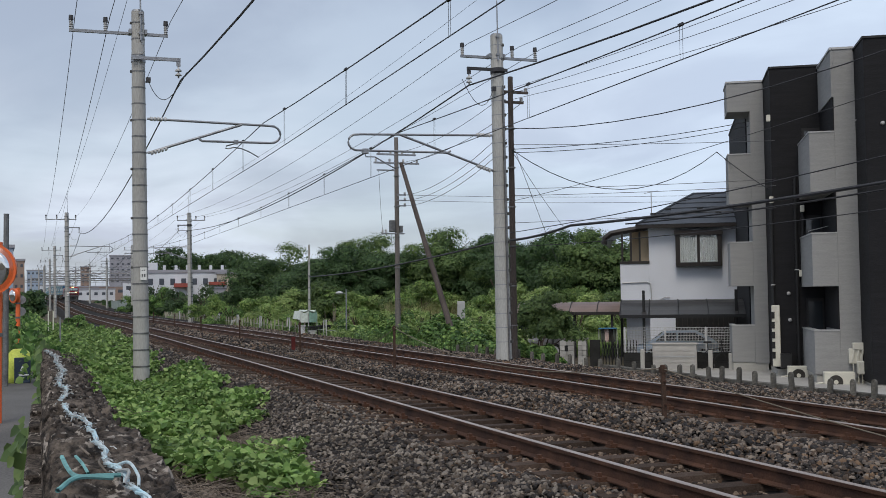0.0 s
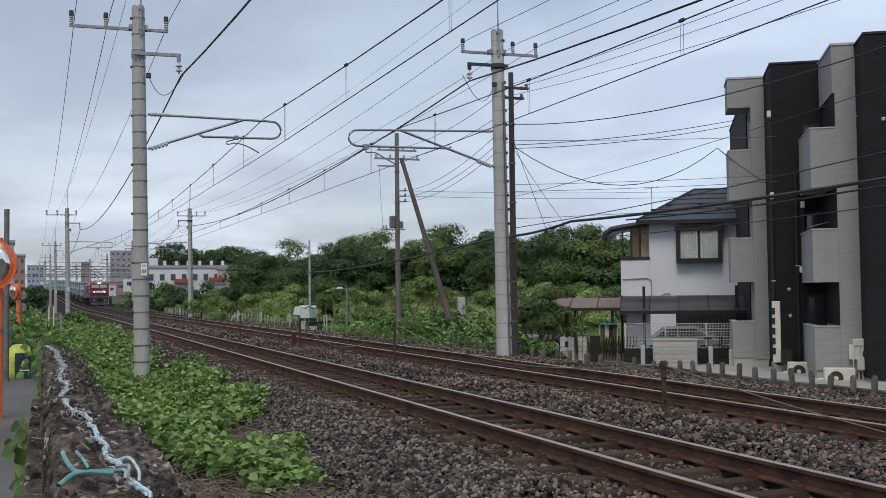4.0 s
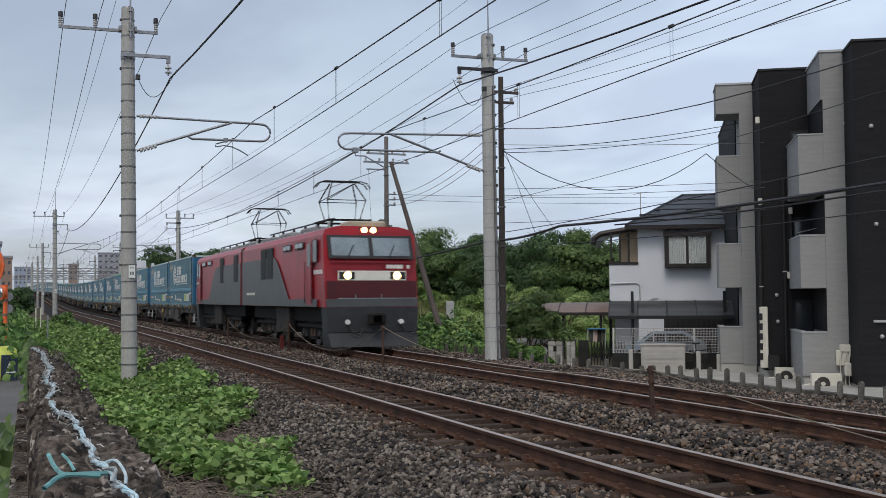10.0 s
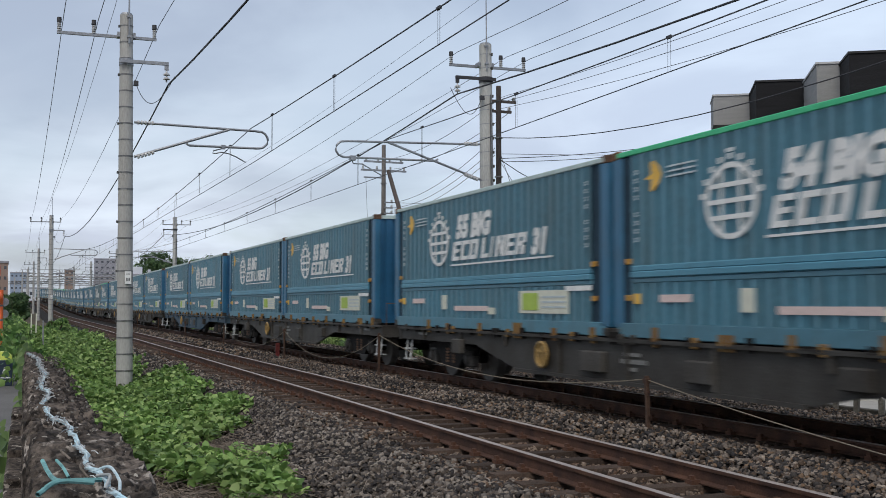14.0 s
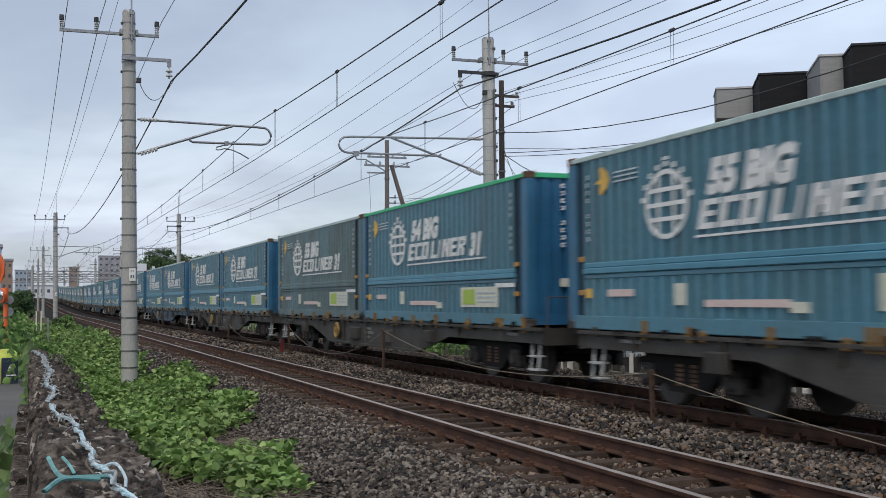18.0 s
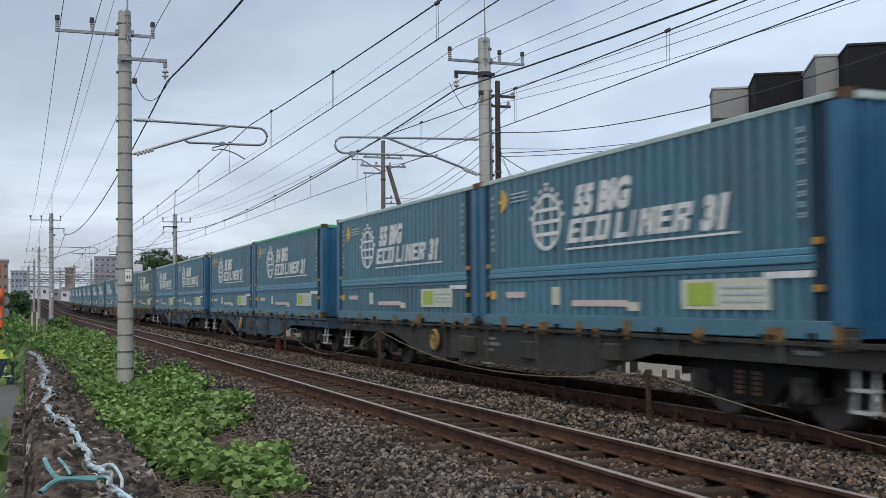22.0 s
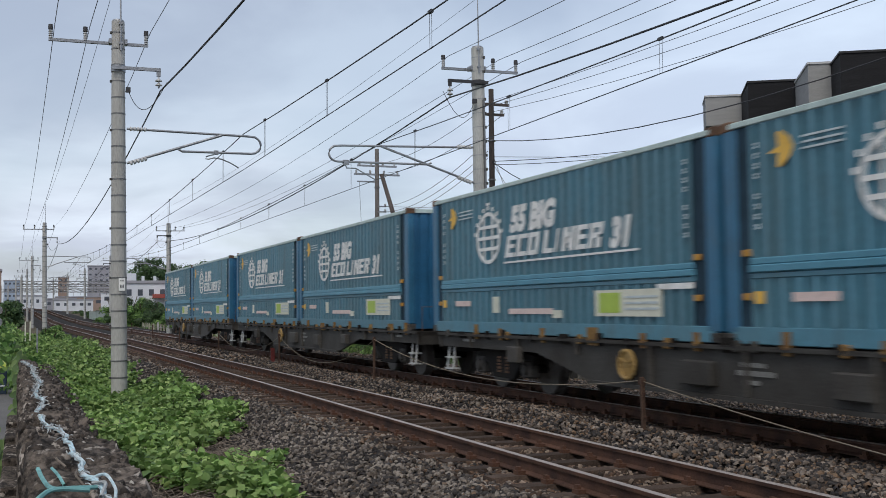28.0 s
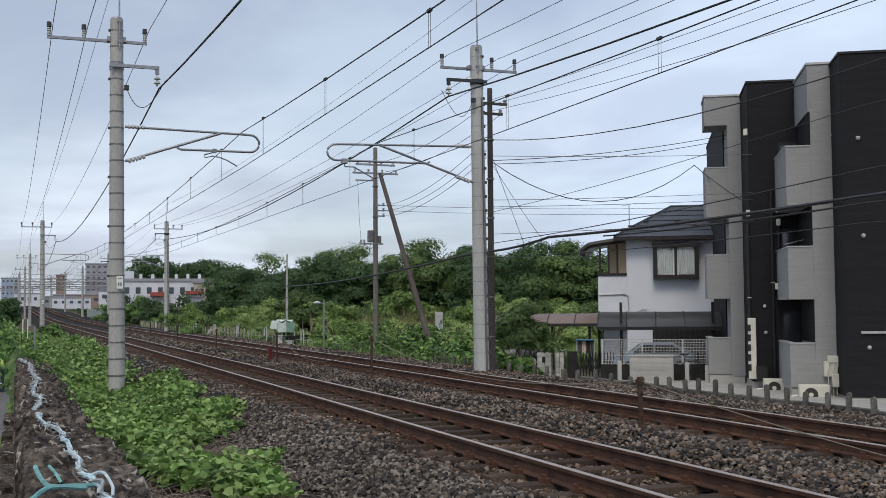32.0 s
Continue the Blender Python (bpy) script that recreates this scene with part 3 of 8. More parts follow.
def wire(name, label, spans, r, material, sag=0.4, seg=5, n=14):
    pts = []
    for a, b in zip(spans, spans[1:]):
        p = hung(a, b, sag, n)
        pts += p if not pts else p[1:]
    bm = bmesh.new()
    tube(bm, pts, r, seg)
    return tagged(part(name, bm, material), label, "wire", "overhead wires")


def overhead():
    for off, side, mo, arms, zl, zf, zm, zc in ((-SPACING, 1, NEAR_OFF, (-1.57, -0.76, 0.7), 8.47, 7.0, 6.02, 5.09), (0.0, -1, FAR_OFF, (-1.3, -0.58, 0.95), 8.52, 7.34, 5.96, 5.02)):
        ys = MASTS_Y
        zig = [0.18 if i % 2 else -0.15 for i in range(len(ys))]
        wire("contact_wire", "thin copper contact wire above the track", [on_line(y, off + g, zc) for y, g in zip(ys, zig)], 0.0095, M_WIRE, 0.03)
        wire("messenger_wire", "dark stranded wire carrying the contact wire", [on_line(y, off + g, zm) for y, g in zip(ys, zig)], 0.012, M_WIRE, 0.62)
        for j in range(len(ys) - 1):
            span = ys[j + 1] - ys[j]
            n = round(span / 5.35)
            for i in range(n):
                f = (i + 0.5) / n
                y = ys[j] + f * span
                g = zig[j] * (1 - f) + zig[j + 1] * f
                z0 = zc - 0.03 * 4 * f * (1 - f)
                z1 = zm - 0.62 * 4 * f * (1 - f)
                bm = bmesh.new()
                tube(bm, [on_line(y + 0.04, off + g - 0.02, z0), on_line(y + 0.04, off + g - 0.02, z1)], 0.0035, 4)
                tube(bm, [on_line(y + 0.12, off + g - 0.02, z0), on_line(y + 0.12, off + g - 0.02, z1)], 0.0035, 4)
                cyl(bm, on_line(y + 0.03, off + g - 0.02, z1 + 0.02), on_line(y + 0.13, off + g - 0.02, z1 + 0.02), 0.032, 0.032, 6)
                tagged(part("dropper", bm, M_WIRE), "thin hanger wire with a dark clamp", "wire hanger", "droppers")
        wire("feeder_cable", "thick black feeder cable hung below the bracket", [on_line(y, mo + side * 0.95, zf) for y in ys], 0.021, M_WIRE, 1.1, 6)
        for x in arms:
            wire("line_wire", "thin bare line wire on the crossarm", [on_line(y, mo + side * x, zl) for y in ys], 0.009, M_WIRE_FAR, 0.75, 4)
        wire("ground_wire", "thin wire along the mast tops", [on_line(y, mo, 10.3) for y in ys], 0.007, M_WIRE_FAR, 0.5, 4)


overhead()

# ---- the train: materials ----
M_BLUE = mat("container_blue", (0.056, 0.17, 0.235), 0.5, scale=1.1, var=0.22, bump=0.04, fine=30, stretch=(1, 1, 0.35), tint=(0.068, 0.16, 0.205), spots=0.35, spot_col=(0.07, 0.11, 0.12), rnd=0.12)
M_BLUE_OLD = mat("container_blue_grimy", (0.1, 0.175, 0.2), 0.65, scale=1.3, var=0.25, bump=0.05, fine=30, stretch=(1, 1, 0.35), tint=(0.09, 0.125, 0.125), spots=0.35, spot_col=(0.08, 0.085, 0.08), rnd=0.1)
M_BLUE_END = mat("container_end_blue", (0.018, 0.105, 0.215), 0.45, scale=1.5, var=0.2, bump=0.04, rnd=0.1)
M_BAND_BLUE = mat("container_band_blue", (0.07, 0.23, 0.32), 0.45, scale=2, var=0.15, bump=0.03)
M_WHITE = mat("marking_white", (0.74, 0.74, 0.72), 0.6, scale=5, var=0.15, bump=0, spots=0.25, spot_col=(0.3, 0.37, 0.4))
M_CODE = mat("marking_grey", (0.46, 0.52, 0.54), 0.65, scale=6, var=0.2, bump=0)
M_POST = mat("container_post_blue", (0.024, 0.122, 0.222), 0.45, scale=1.5, var=0.2, bump=0.03, spots=0.3, spot_col=(0.05, 0.1, 0.14))
# darkened blue: shade of the recess and the gap between boxes, as colour
M_RECESS = mat("post_recess_shade", (0.018, 0.042, 0.065), 0.7, scale=3, var=0.3, bump=0.05)
M_GREEN = mat("top_rail_green", (0.04, 0.45, 0.2), 0.5, scale=4, var=0.1, bump=0)
M_PALE = mat("top_rail_pale", (0.42, 0.52, 0.5), 0.5, scale=4, var=0.2, bump=0)
M_YELLOW = mat("marking_yellow", (0.68, 0.41, 0.07), 0.6, scale=6, var=0.15, bump=0)
M_DULLYEL = mat("dull_yellow", (0.3, 0.19, 0.06), 0.65, scale=8, var=0.25, bump=0)
M_ORANGE = mat("marking_orange", (0.44, 0.23, 0.04), 0.6, scale=6, var=0.2, bump=0)
M_LOCK = mat("lock_ochre", (0.21, 0.135, 0.05), 0.7, scale=9, var=0.35, bump=0.05, tint=(0.16, 0.08, 0.035))
M_LIME = mat("sticker_lime", (0.36, 0.49, 0.07), 0.55, scale=6, var=0.1, bump=0)
M_PINK = mat("sticker_pale_red", (0.66, 0.52, 0.48), 0.6, scale=14, var=0.15, bump=0)
M_CREAM = mat("sticker_cream", (0.6, 0.6, 0.5), 0.6, scale=9, var=0.1, bump=0)
M_FRAME = mat("wagon_dark_grey", (0.062, 0.06, 0.056), 0.7, 0.1, scale=1.6, var=0.35, bump=0.1, fine=40, tint=(0.044, 0.039, 0.034), rnd=0.25)
M_FRAME_BLUE = mat("wagon_blue_grey", (0.028, 0.06, 0.09), 0.65, 0.1, scale=1.6, var=0.3, bump=0.1, fine=40, tint=(0.03, 0.055, 0.08))
M_FRAME_RUST = mat("wagon_rust_brown", (0.19, 0.11, 0.07), 0.8, 0.1, scale=1.6, var=0.35, bump=0.1, fine=40, tint=(0.1, 0.06, 0.04))
M_STEPW = mat("step_white", (0.46, 0.47, 0.47), 0.6, scale=8, var=0.3, bump=0, spots=0.4, spot_col=(0.15, 0.14, 0.13))
M_WORN = mat("worn_grey_lettering", (0.2, 0.2, 0.19), 0.7, scale=9, var=0.35, bump=0)
M_BOGIE = mat("bogie_grime", (0.014, 0.0125, 0.0115), 0.85, 0.1, scale=4, var=0.35, bump=0.2)
M_AXLE = mat("axle_box_grey", (0.06, 0.056, 0.052), 0.75, 0.1, scale=6, var=0.35, bump=0.15)
M_TREAD = mat("wheel_steel", (0.1, 0.092, 0.085), 0.6, 0.2, scale=6, var=0.25, bump=0.05)

CL, CW, CH = 9.41, 2.49, 2.60


def ribbed(y0, y1, z0, z1, x, out, pitch=0.262, depth=0.055):
    """A panel of upright ribs in the plane of x; out is the way that it faces."""
    n = max(1, int(round((y1 - y0) / pitch)))
    p = (y1 - y0) / n
    prof = [(y0, 0.0)]
    for i in range(n):
        b = y0 + i * p
        prof += [(b + 0.33 * p, 0.0), (b + 0.37 * p, -depth), (b + 0.63 * p, -depth), (b + 0.67 * p, 0.0)]
    prof += [(y1, 0.0)]
    bm = bmesh.new()
    lo = [bm.verts.new((x + out * d, y, z0)) for y, d in prof]
    hi = [bm.verts.new((x + out * d, y, z1)) for y, d in prof]
    for i in range(len(prof) - 1):
        bm.faces.new((lo[i], lo[i + 1], hi[i + 1], hi[i]))
    return bm


def ribbed_end(y, out, z0, z1, material, parent, label=""):
    bm = ribbed(-CW / 2 + 0.14, CW / 2 - 0.14, z0, z1, 0, 1, 0.22, 0.03)
    bmesh.ops.transform(bm, matrix=Matrix.Translation((0, y, 0)) @ Matrix.Rotation(out * math.pi / 2, 4, "Z"), verts=bm.verts)
    return part("end_wall", bm, material, parent, label)


def lettering(text, size, m, material, name, parent, shear=0.28, bold=0.03, spacing=1.0):
    """Text as a thin mesh; m puts its x along the line of writing and its y up."""
    cu = bpy.data.curves.new("text", "FONT")
    cu.body, cu.size, cu.shear, cu.offset, cu.extrude, cu.space_character = text, size, shear, bold, 0.001, spacing
    cu.resolution_u = 2
    ob = bpy.data.objects.new("text", cu)
    me = bpy.data.meshes.new_from_object(ob)
    bpy.data.objects.remove(ob)
    me.transform(m)
    me.materials.clear()
    me.materials.append(material)
    return part(name, me, None, parent)


def side_m(y, z, x=None):
    """On the near side: writing runs towards -y."""
    return Matrix(((0, 0, -1, -CW / 2 - 0.006 if x is None else x), (-1, 0, 0, y), (0, 1, 0, z), (0, 0, 0, 1)))


def plate_on(name, y0, y1, z0, z1, material, parent, label="", x=None):
    x = -CW / 2 if x is None else x
    bm = bmesh.new()
    box(bm, (x - 0.008, y0, z0), (x + 0.004, y1, z1))
    return part(name, bm, material, parent, label)


def slanted(bm, y, z, w, h, cuts):
    """A slanted block with square notches: (u0, v0, u1, v1) cells of a 5 x 5 raster that are filled."""
    for u0, v0, u1, v1 in cuts:
        pts = [(u0, v0), (u1, v0), (u1, v1), (u0, v1)]
        prism(bm, [(y - (u / 5 * w + 0.28 * v / 5 * h), z + v / 5 * h) for u, v in pts], -CW / 2 - 0.009, -CW / 2 + 0.002, "x")


BLOCKS = [[(0, 0, 1.5, 5), (1.5, 4, 4.4, 5), (1.5, 2.1, 3.9, 3), (1.5, 0, 4.4, 1)], [(0, 0, 1.5, 5), (1.5, 4, 4.6, 5), (1.5, 0, 4.6, 1)],
          [(0, 0, 1.5, 5), (1.5, 4, 3.2, 5), (1.5, 0, 3.2, 1), (3.2, 0, 4.6, 5)], [(0, 0, 1.5, 5), (1.5, 0, 4.2, 1)], [(0, 0, 1.5, 5)],
          [(0, 0, 1.4, 5), (1.4, 3.0, 2.0, 5), (2.0, 1.7, 2.6, 3.9), (2.6, 0.6, 3.2, 2.6), (3.2, 0, 4.6, 5)], [(0, 0, 1.5, 5), (1.5, 4, 4.4, 5), (1.5, 2.1, 3.9, 3), (1.5, 0, 4.4, 1)],
          [(0, 0, 1.4, 5), (1.4, 4, 3.2, 5), (1.4, 2, 3.2, 3), (3.2, 2.6, 4.5, 5), (2.6, 0, 4.2, 2)]]


def emblem(parent, yc, zc, r):
    """A round emblem: ring, bars across it and a toothed crest above."""
    x = -CW / 2 - 0.006
    bm = bmesh.new()
    n = 28
    loops = [[bm.verts.new((x + dx, yc + k * r * 1.1 * math.cos(2 * math.pi * i / n), zc + k * r * math.sin(2 * math.pi * i / n))) for i in range(n)]
             for k, dx in ((1.0, 0.008), (1.0, -0.003), (0.86, -0.003), (0.86, 0.008))]
    for p, q in zip(loops, loops[1:]):
        for i in range(n):
            bm.faces.new((p[i], p[(i + 1) % n], q[(i + 1) % n], q[i]))
    part("emblem_ring", bm, M_WHITE, parent, "white painted ring")
    for dz in (-0.42, 0.0, 0.42):
        w = r * math.sqrt(1 - dz * dz) * 0.98
        plate_on("emblem_bar", yc - w, yc + w, zc + dz * r - 0.028, zc + dz * r + 0.028, M_WHITE, parent)
    for dy in (-0.4, 0.4):
        hgt = r * math.sqrt(1 - dy * dy) * 0.9
        plate_on("emblem_bar", yc + dy * r - 0.022, yc + dy * r + 0.022, zc - hgt, zc + hgt, M_WHITE, parent, x=-CW / 2 - 0.002)
    bm = bmesh.new()
    for i in range(9):
        a = math.radians(10 + 20 * i)
        y, z = yc + 1.24 * r * math.cos(a), zc + 1.15 * r * math.sin(a)
        box(bm, (x - 0.003, y - 0.035, z - 0.035), (x + 0.006, y + 0.035, z + 0.035))
    box(bm, (x - 0.003, yc - 0.06, zc + 1.26 * r), (x + 0.006, yc + 0.06, zc + 1.36 * r))
    part("emblem_crest", bm, M_WHITE, parent, "white toothed crest")


def container(label, body, top, figure):
    """A 31 foot box container with ribbed sides; near side at -x, origin under its middle."""
    t = thing("freight_container", label, "container", "freight containers")
    h, w = CL / 2, CW / 2
    part("upper_panel", ribbed(-h + 0.52, h - 0.5, 0.98, 2.5, -w + 0.004, -1), body, t)
    part("lower_panel", ribbed(-h + 0.52, h - 0.5, 0.2, 0.74, -w + 0.004, -1), body, t)
    bm = bmesh.new()
    box(bm, (-w + 0.065, -h + 0.1, 0.05), (w, h - 0.1, 2.52))
    part("shell", bm, body, t)
    for z0, z1, d in ((0.74, 0.812, 0.0), (0.812, 0.9, 0.05), (0.9, 0.98, 0.02)):
        bm = bmesh.new()
        box(bm, (-w - d * 0.4, -h + 0.5, z0), (-w + 0.05, h - 0.48, z1), None, 0.012)
        part("side_rib", bm, M_BAND_BLUE if z0 > 0.8 and body is M_BLUE else body, t, "lighter blue rail along the side")
    bm = bmesh.new()
    box(bm, (-w, -h + 0.1, 0.0), (-w + 0.12, h - 0.1, 0.2), None, 0.01)
    part("bottom_rail", bm, body, t)
    bm = bmesh.new()
    box(bm, (-w - 0.005, -h + 0.12, 2.5), (-w + 0.1, h - 0.12, 2.575), None, 0.01)
    part("top_rail", bm, top, t, "bright painted top rail")
    bm = bmesh.new()
    box(bm, (-w + 0.05, -h + 0.1, 2.53), (w - 0.02, h - 0.1, 2.58))
    part("roof", bm, M_PALE, t)
    for y in (-h, h):
        s = 1 if y > 0 else -1
        for x in (-w, w):
            q = 1 if x > 0 else -1
            bm = bmesh.new()
            box(bm, (x, y, 0.12), (x - q * 0.15, y - s * 0.25, 2.5), None, 0.02)
            part("corner_post", bm, M_POST if body is M_BLUE else body, t, "brighter blue corner post")
            bm = bmesh.new()
            box(bm, (x - q * 0.03, y - s * 0.25, 0.12), (x - q * 0.18, y - s * 0.52, 2.5))
            part("post_recess", bm, M_RECESS, t, "shallow recess beside the post with shade in its dark colour")
            for z in (0.0, 2.48):
                bm = bmesh.new()
                box(bm, (x + q * 0.004, y + s * 0.004, z), (x - q * 0.17, y - s * 0.18, z + 0.12), None, 0.01)
                part("corner_casting", bm, M_FRAME_RUST if z > 1 else M_FRAME, t, "rusty steel corner casting")
        ribbed_end(y - s * 0.03, s, 0.2, 2.5, M_BLUE_END, t, "bright blue ribbed end wall")
        bm = bmesh.new()
        box(bm, (-w + 0.14, y - s * 0.005, 0.02), (w - 0.14, y - s * 0.12, 0.2))
        part("end_sill", bm, M_BLUE_END, t)
        bm = bmesh.new()
        box(bm, (-w + 0.14, y - s * 0.002, 2.5), (w - 0.14, y - s * 0.1, 2.58))
        part("end_header", bm, top, t)
    # markings of the front end wall
    bm = bmesh.new()
    for i in range(9):
        if i != 4:
            z = 2.33 - 0.125 * i
            box(bm, (-w + 0.645, -h - 0.012, z + 0.05), (-w + 0.705, -h + 0.02, z + 0.07))
            box(bm, (-w + 0.645, -h - 0.012, z), (-w + 0.705, -h + 0.02, z + 0.02))
            box(bm, (-w + 0.645 + 0.04 * (i % 2), -h - 0.012, z + 0.018), (-w + 0.665 + 0.04 * (i % 2), -h + 0.02, z + 0.052))
    part("end_code", bm, M_WHITE, t, "column of white code bars")["kind"] = "stuff"
    bm = bmesh.new()
    box(bm, (-w + 0.62, -h - 0.02, 0.66), (-w + 0.76, -h + 0.02, 0.8))
    part("end_latch", bm, M_CREAM, t, "small cream plate")
    # markings of the side
    def Y(d):
        return h - 0.3 - d
    bm = bmesh.new()
    x = -w - 0.007
    prism(bm, [(Y(0.56), 2.13), (Y(0.72), 2.11), (Y(0.7), 1.97), (Y(0.76), 1.95), (Y(0.9), 2.05), (Y(0.96), 2.16), (Y(0.9), 2.27), (Y(0.76), 2.36), (Y(0.7), 2.34), (Y(0.72), 2.19)], x - 0.002, x + 0.008, "x")
    part("yellow_sign", bm, M_YELLOW, t, "yellow arrow mark")
    for i in range(3):
        plate_on("small_mark", Y(1.72), Y(1.1), 2.1 + 0.065 * i, 2.122 + 0.065 * i, M_CODE, t)
    for d in (0.33, 8.46):
        bm = bmesh.new()
        for i in range(9):
            if i != 4:
                z = 1.3 + 0.115 * i
                box(bm, (-w - 0.008, Y(d) - 0.026, z), (-w + 0.004, Y(d) + 0.026, z + 0.02))
                box(bm, (-w - 0.008, Y(d) - 0.026, z + 0.04), (-w + 0.004, Y(d) + 0.026, z + 0.06))
                box(bm, (-w - 0.008, Y(d) - 0.026 + 0.036 * (i % 2), z + 0.018), (-w + 0.004, Y(d) - 0.01 + 0.036 * (i % 2), z + 0.042))
        part("side_code", bm, M_CODE, t, "column of white code bars")["kind"] = "stuff"
    emblem(t, Y(2.43), 1.68, 0.46)
    lettering(figure, 0.56, side_m(Y(3.34), 1.74), M_WHITE, "figure", t, 0.25, 0.035)
    bm = bmesh.new()
    y = 3.14
    for i, c in enumerate(BLOCKS):
        wd = 0.398 if i != 4 else 0.19
        slanted(bm, Y(y), 1.3, wd, 0.36, c)
        y += wd + (0.02 if i != 2 else 0.16)
    part("block_lettering", bm, M_WHITE, t, "white slanted block lettering")
    lettering("31", 0.54, side_m(Y(6.62), 1.3), M_WHITE, "figure", t, 0.25, 0.035)
    plate_on("underline", Y(7.36), Y(3.08), 1.2, 1.23, M_WHITE, t)
    plate_on("white_strip", Y(8.6), Y(7.8), 0.66, 0.735, M_WHITE, t)
    plate_on("lime_sticker", Y(6.87), Y(6.3), 0.36, 0.64, M_LIME, t, "lime green sticker", -w - 0.005)
    plate_on("notice_sticker", Y(7.9), Y(6.17), 0.31, 0.68, M_CREAM, t, "cream notice with faint lines")
    for i in range(3):
        plate_on("notice_line", Y(7.82), Y(7.0), 0.4 + 0.08 * i, 0.43 + 0.08 * i, M_CODE, t, x=-w - 0.006)
    plate_on("warning_strip", Y(4.85), Y(3.26), 0.34, 0.43, M_PINK, t, "pale red lettered strip")
    plate_on("small_sticker", Y(5.15), Y(4.85), 0.28, 0.4, M_CREAM, t)
    plate_on("small_sticker", Y(1.6), Y(0.9), 0.48, 0.58, M_PINK, t)
    plate_on("oval_plate", Y(2.85), Y(2.6), 0.36, 0.64, M_CREAM, t, "cream oval plate")
    plate_on("yellow_square", Y(0.42), Y(0.26), 0.46, 0.6, M_YELLOW, t)
    for d in (0.12, 8.68):
        for z in (0.5, 1.0):
            bm = bmesh.new()
            box(bm, (-w - 0.025, Y(d) - 0.05, z), (-w + 0.04, Y(d) + 0.05, z + 0.08), None, 0.008)
            part("hinge", bm, M_ORANGE, t, "orange hinge block")
    return t


WHEEL_R = 0.43


def wheelset(parent, y, r=WHEEL_R):
    ws = None
    for x in (-0.56, 0.56):
        s = 1 if x > 0 else -1
        bm = bmesh.new()
        cyl(bm, (x - 0.065, y, r), (x + 0.065, y, r), r, r, 24)
        cyl(bm, (x - s * 0.095, y, r), (x - s * 0.065, y, r), r + 0.028, r + 0.028, 24)
        cyl(bm, (x + s * 0.065, y, r), (x + s * 0.1, y, r), r * 0.42, r * 0.3, 16)
        w = part("wheel", bm, M_TREAD, parent, "dull steel wheel")
    bm = bmesh.new()
    cyl(bm, (-0.95, y, r), (0.95, y, r), 0.075, 0.075, 10)
    part("axle", bm, M_BOGIE, parent)


def bogie(parent, yc):
    """Two wheelsets in a cast side frame with springs."""
    b = part("bogie", bogie_frame(yc), M_BOGIE, parent, "grimy cast bogie frame")
    for dy in (-0.95, 0.95):
        wheelset(b, yc + dy)
        for x in (-0.97, 0.97):
            bm = bmesh.new()
            s = 1 if x > 0 else -1
            box(bm, (x - 0.09, yc + dy - 0.17, WHEEL_R - 0.15), (x + 0.09, yc + dy + 0.17, WHEEL_R + 0.16), None, 0.03)
            cyl(bm, (x + s * 0.09, yc + dy, WHEEL_R), (x + s * 0.14, yc + dy, WHEEL_R), 0.11, 0.09, 12)
            part("axle_box", bm, M_AXLE, b)
    for x in (-0.97, 0.97):
        for dy in (-0.16, 0.16):
            bm = bmesh.new()
            for i in range(5):
                cyl(bm, (x, yc + dy, 0.33 + 0.06 * i), (x, yc + dy, 0.37 + 0.06 * i), 0.09, 0.09, 10)
            part("spring", bm, M_FRAME_RUST, b)
    return b


def bogie_frame(yc):
    bm = bmesh.new()
    for x in (-0.97, 0.97):
        out = [(yc - 1.2, 0.66), (yc - 1.15, 0.5), (yc - 0.7, 0.5), (yc - 0.42, 0.24), (yc + 0.42, 0.24), (yc + 0.7, 0.5), (yc + 1.15, 0.5), (yc + 1.2, 0.66),
               (yc + 0.6, 0.74), (yc - 0.6, 0.74)]
        prism(bm, out, x - 0.06, x + 0.06, "x")
    box(bm, (-1.0, yc - 0.2, 0.5), (1.0, yc + 0.2, 0.74))
    return bm


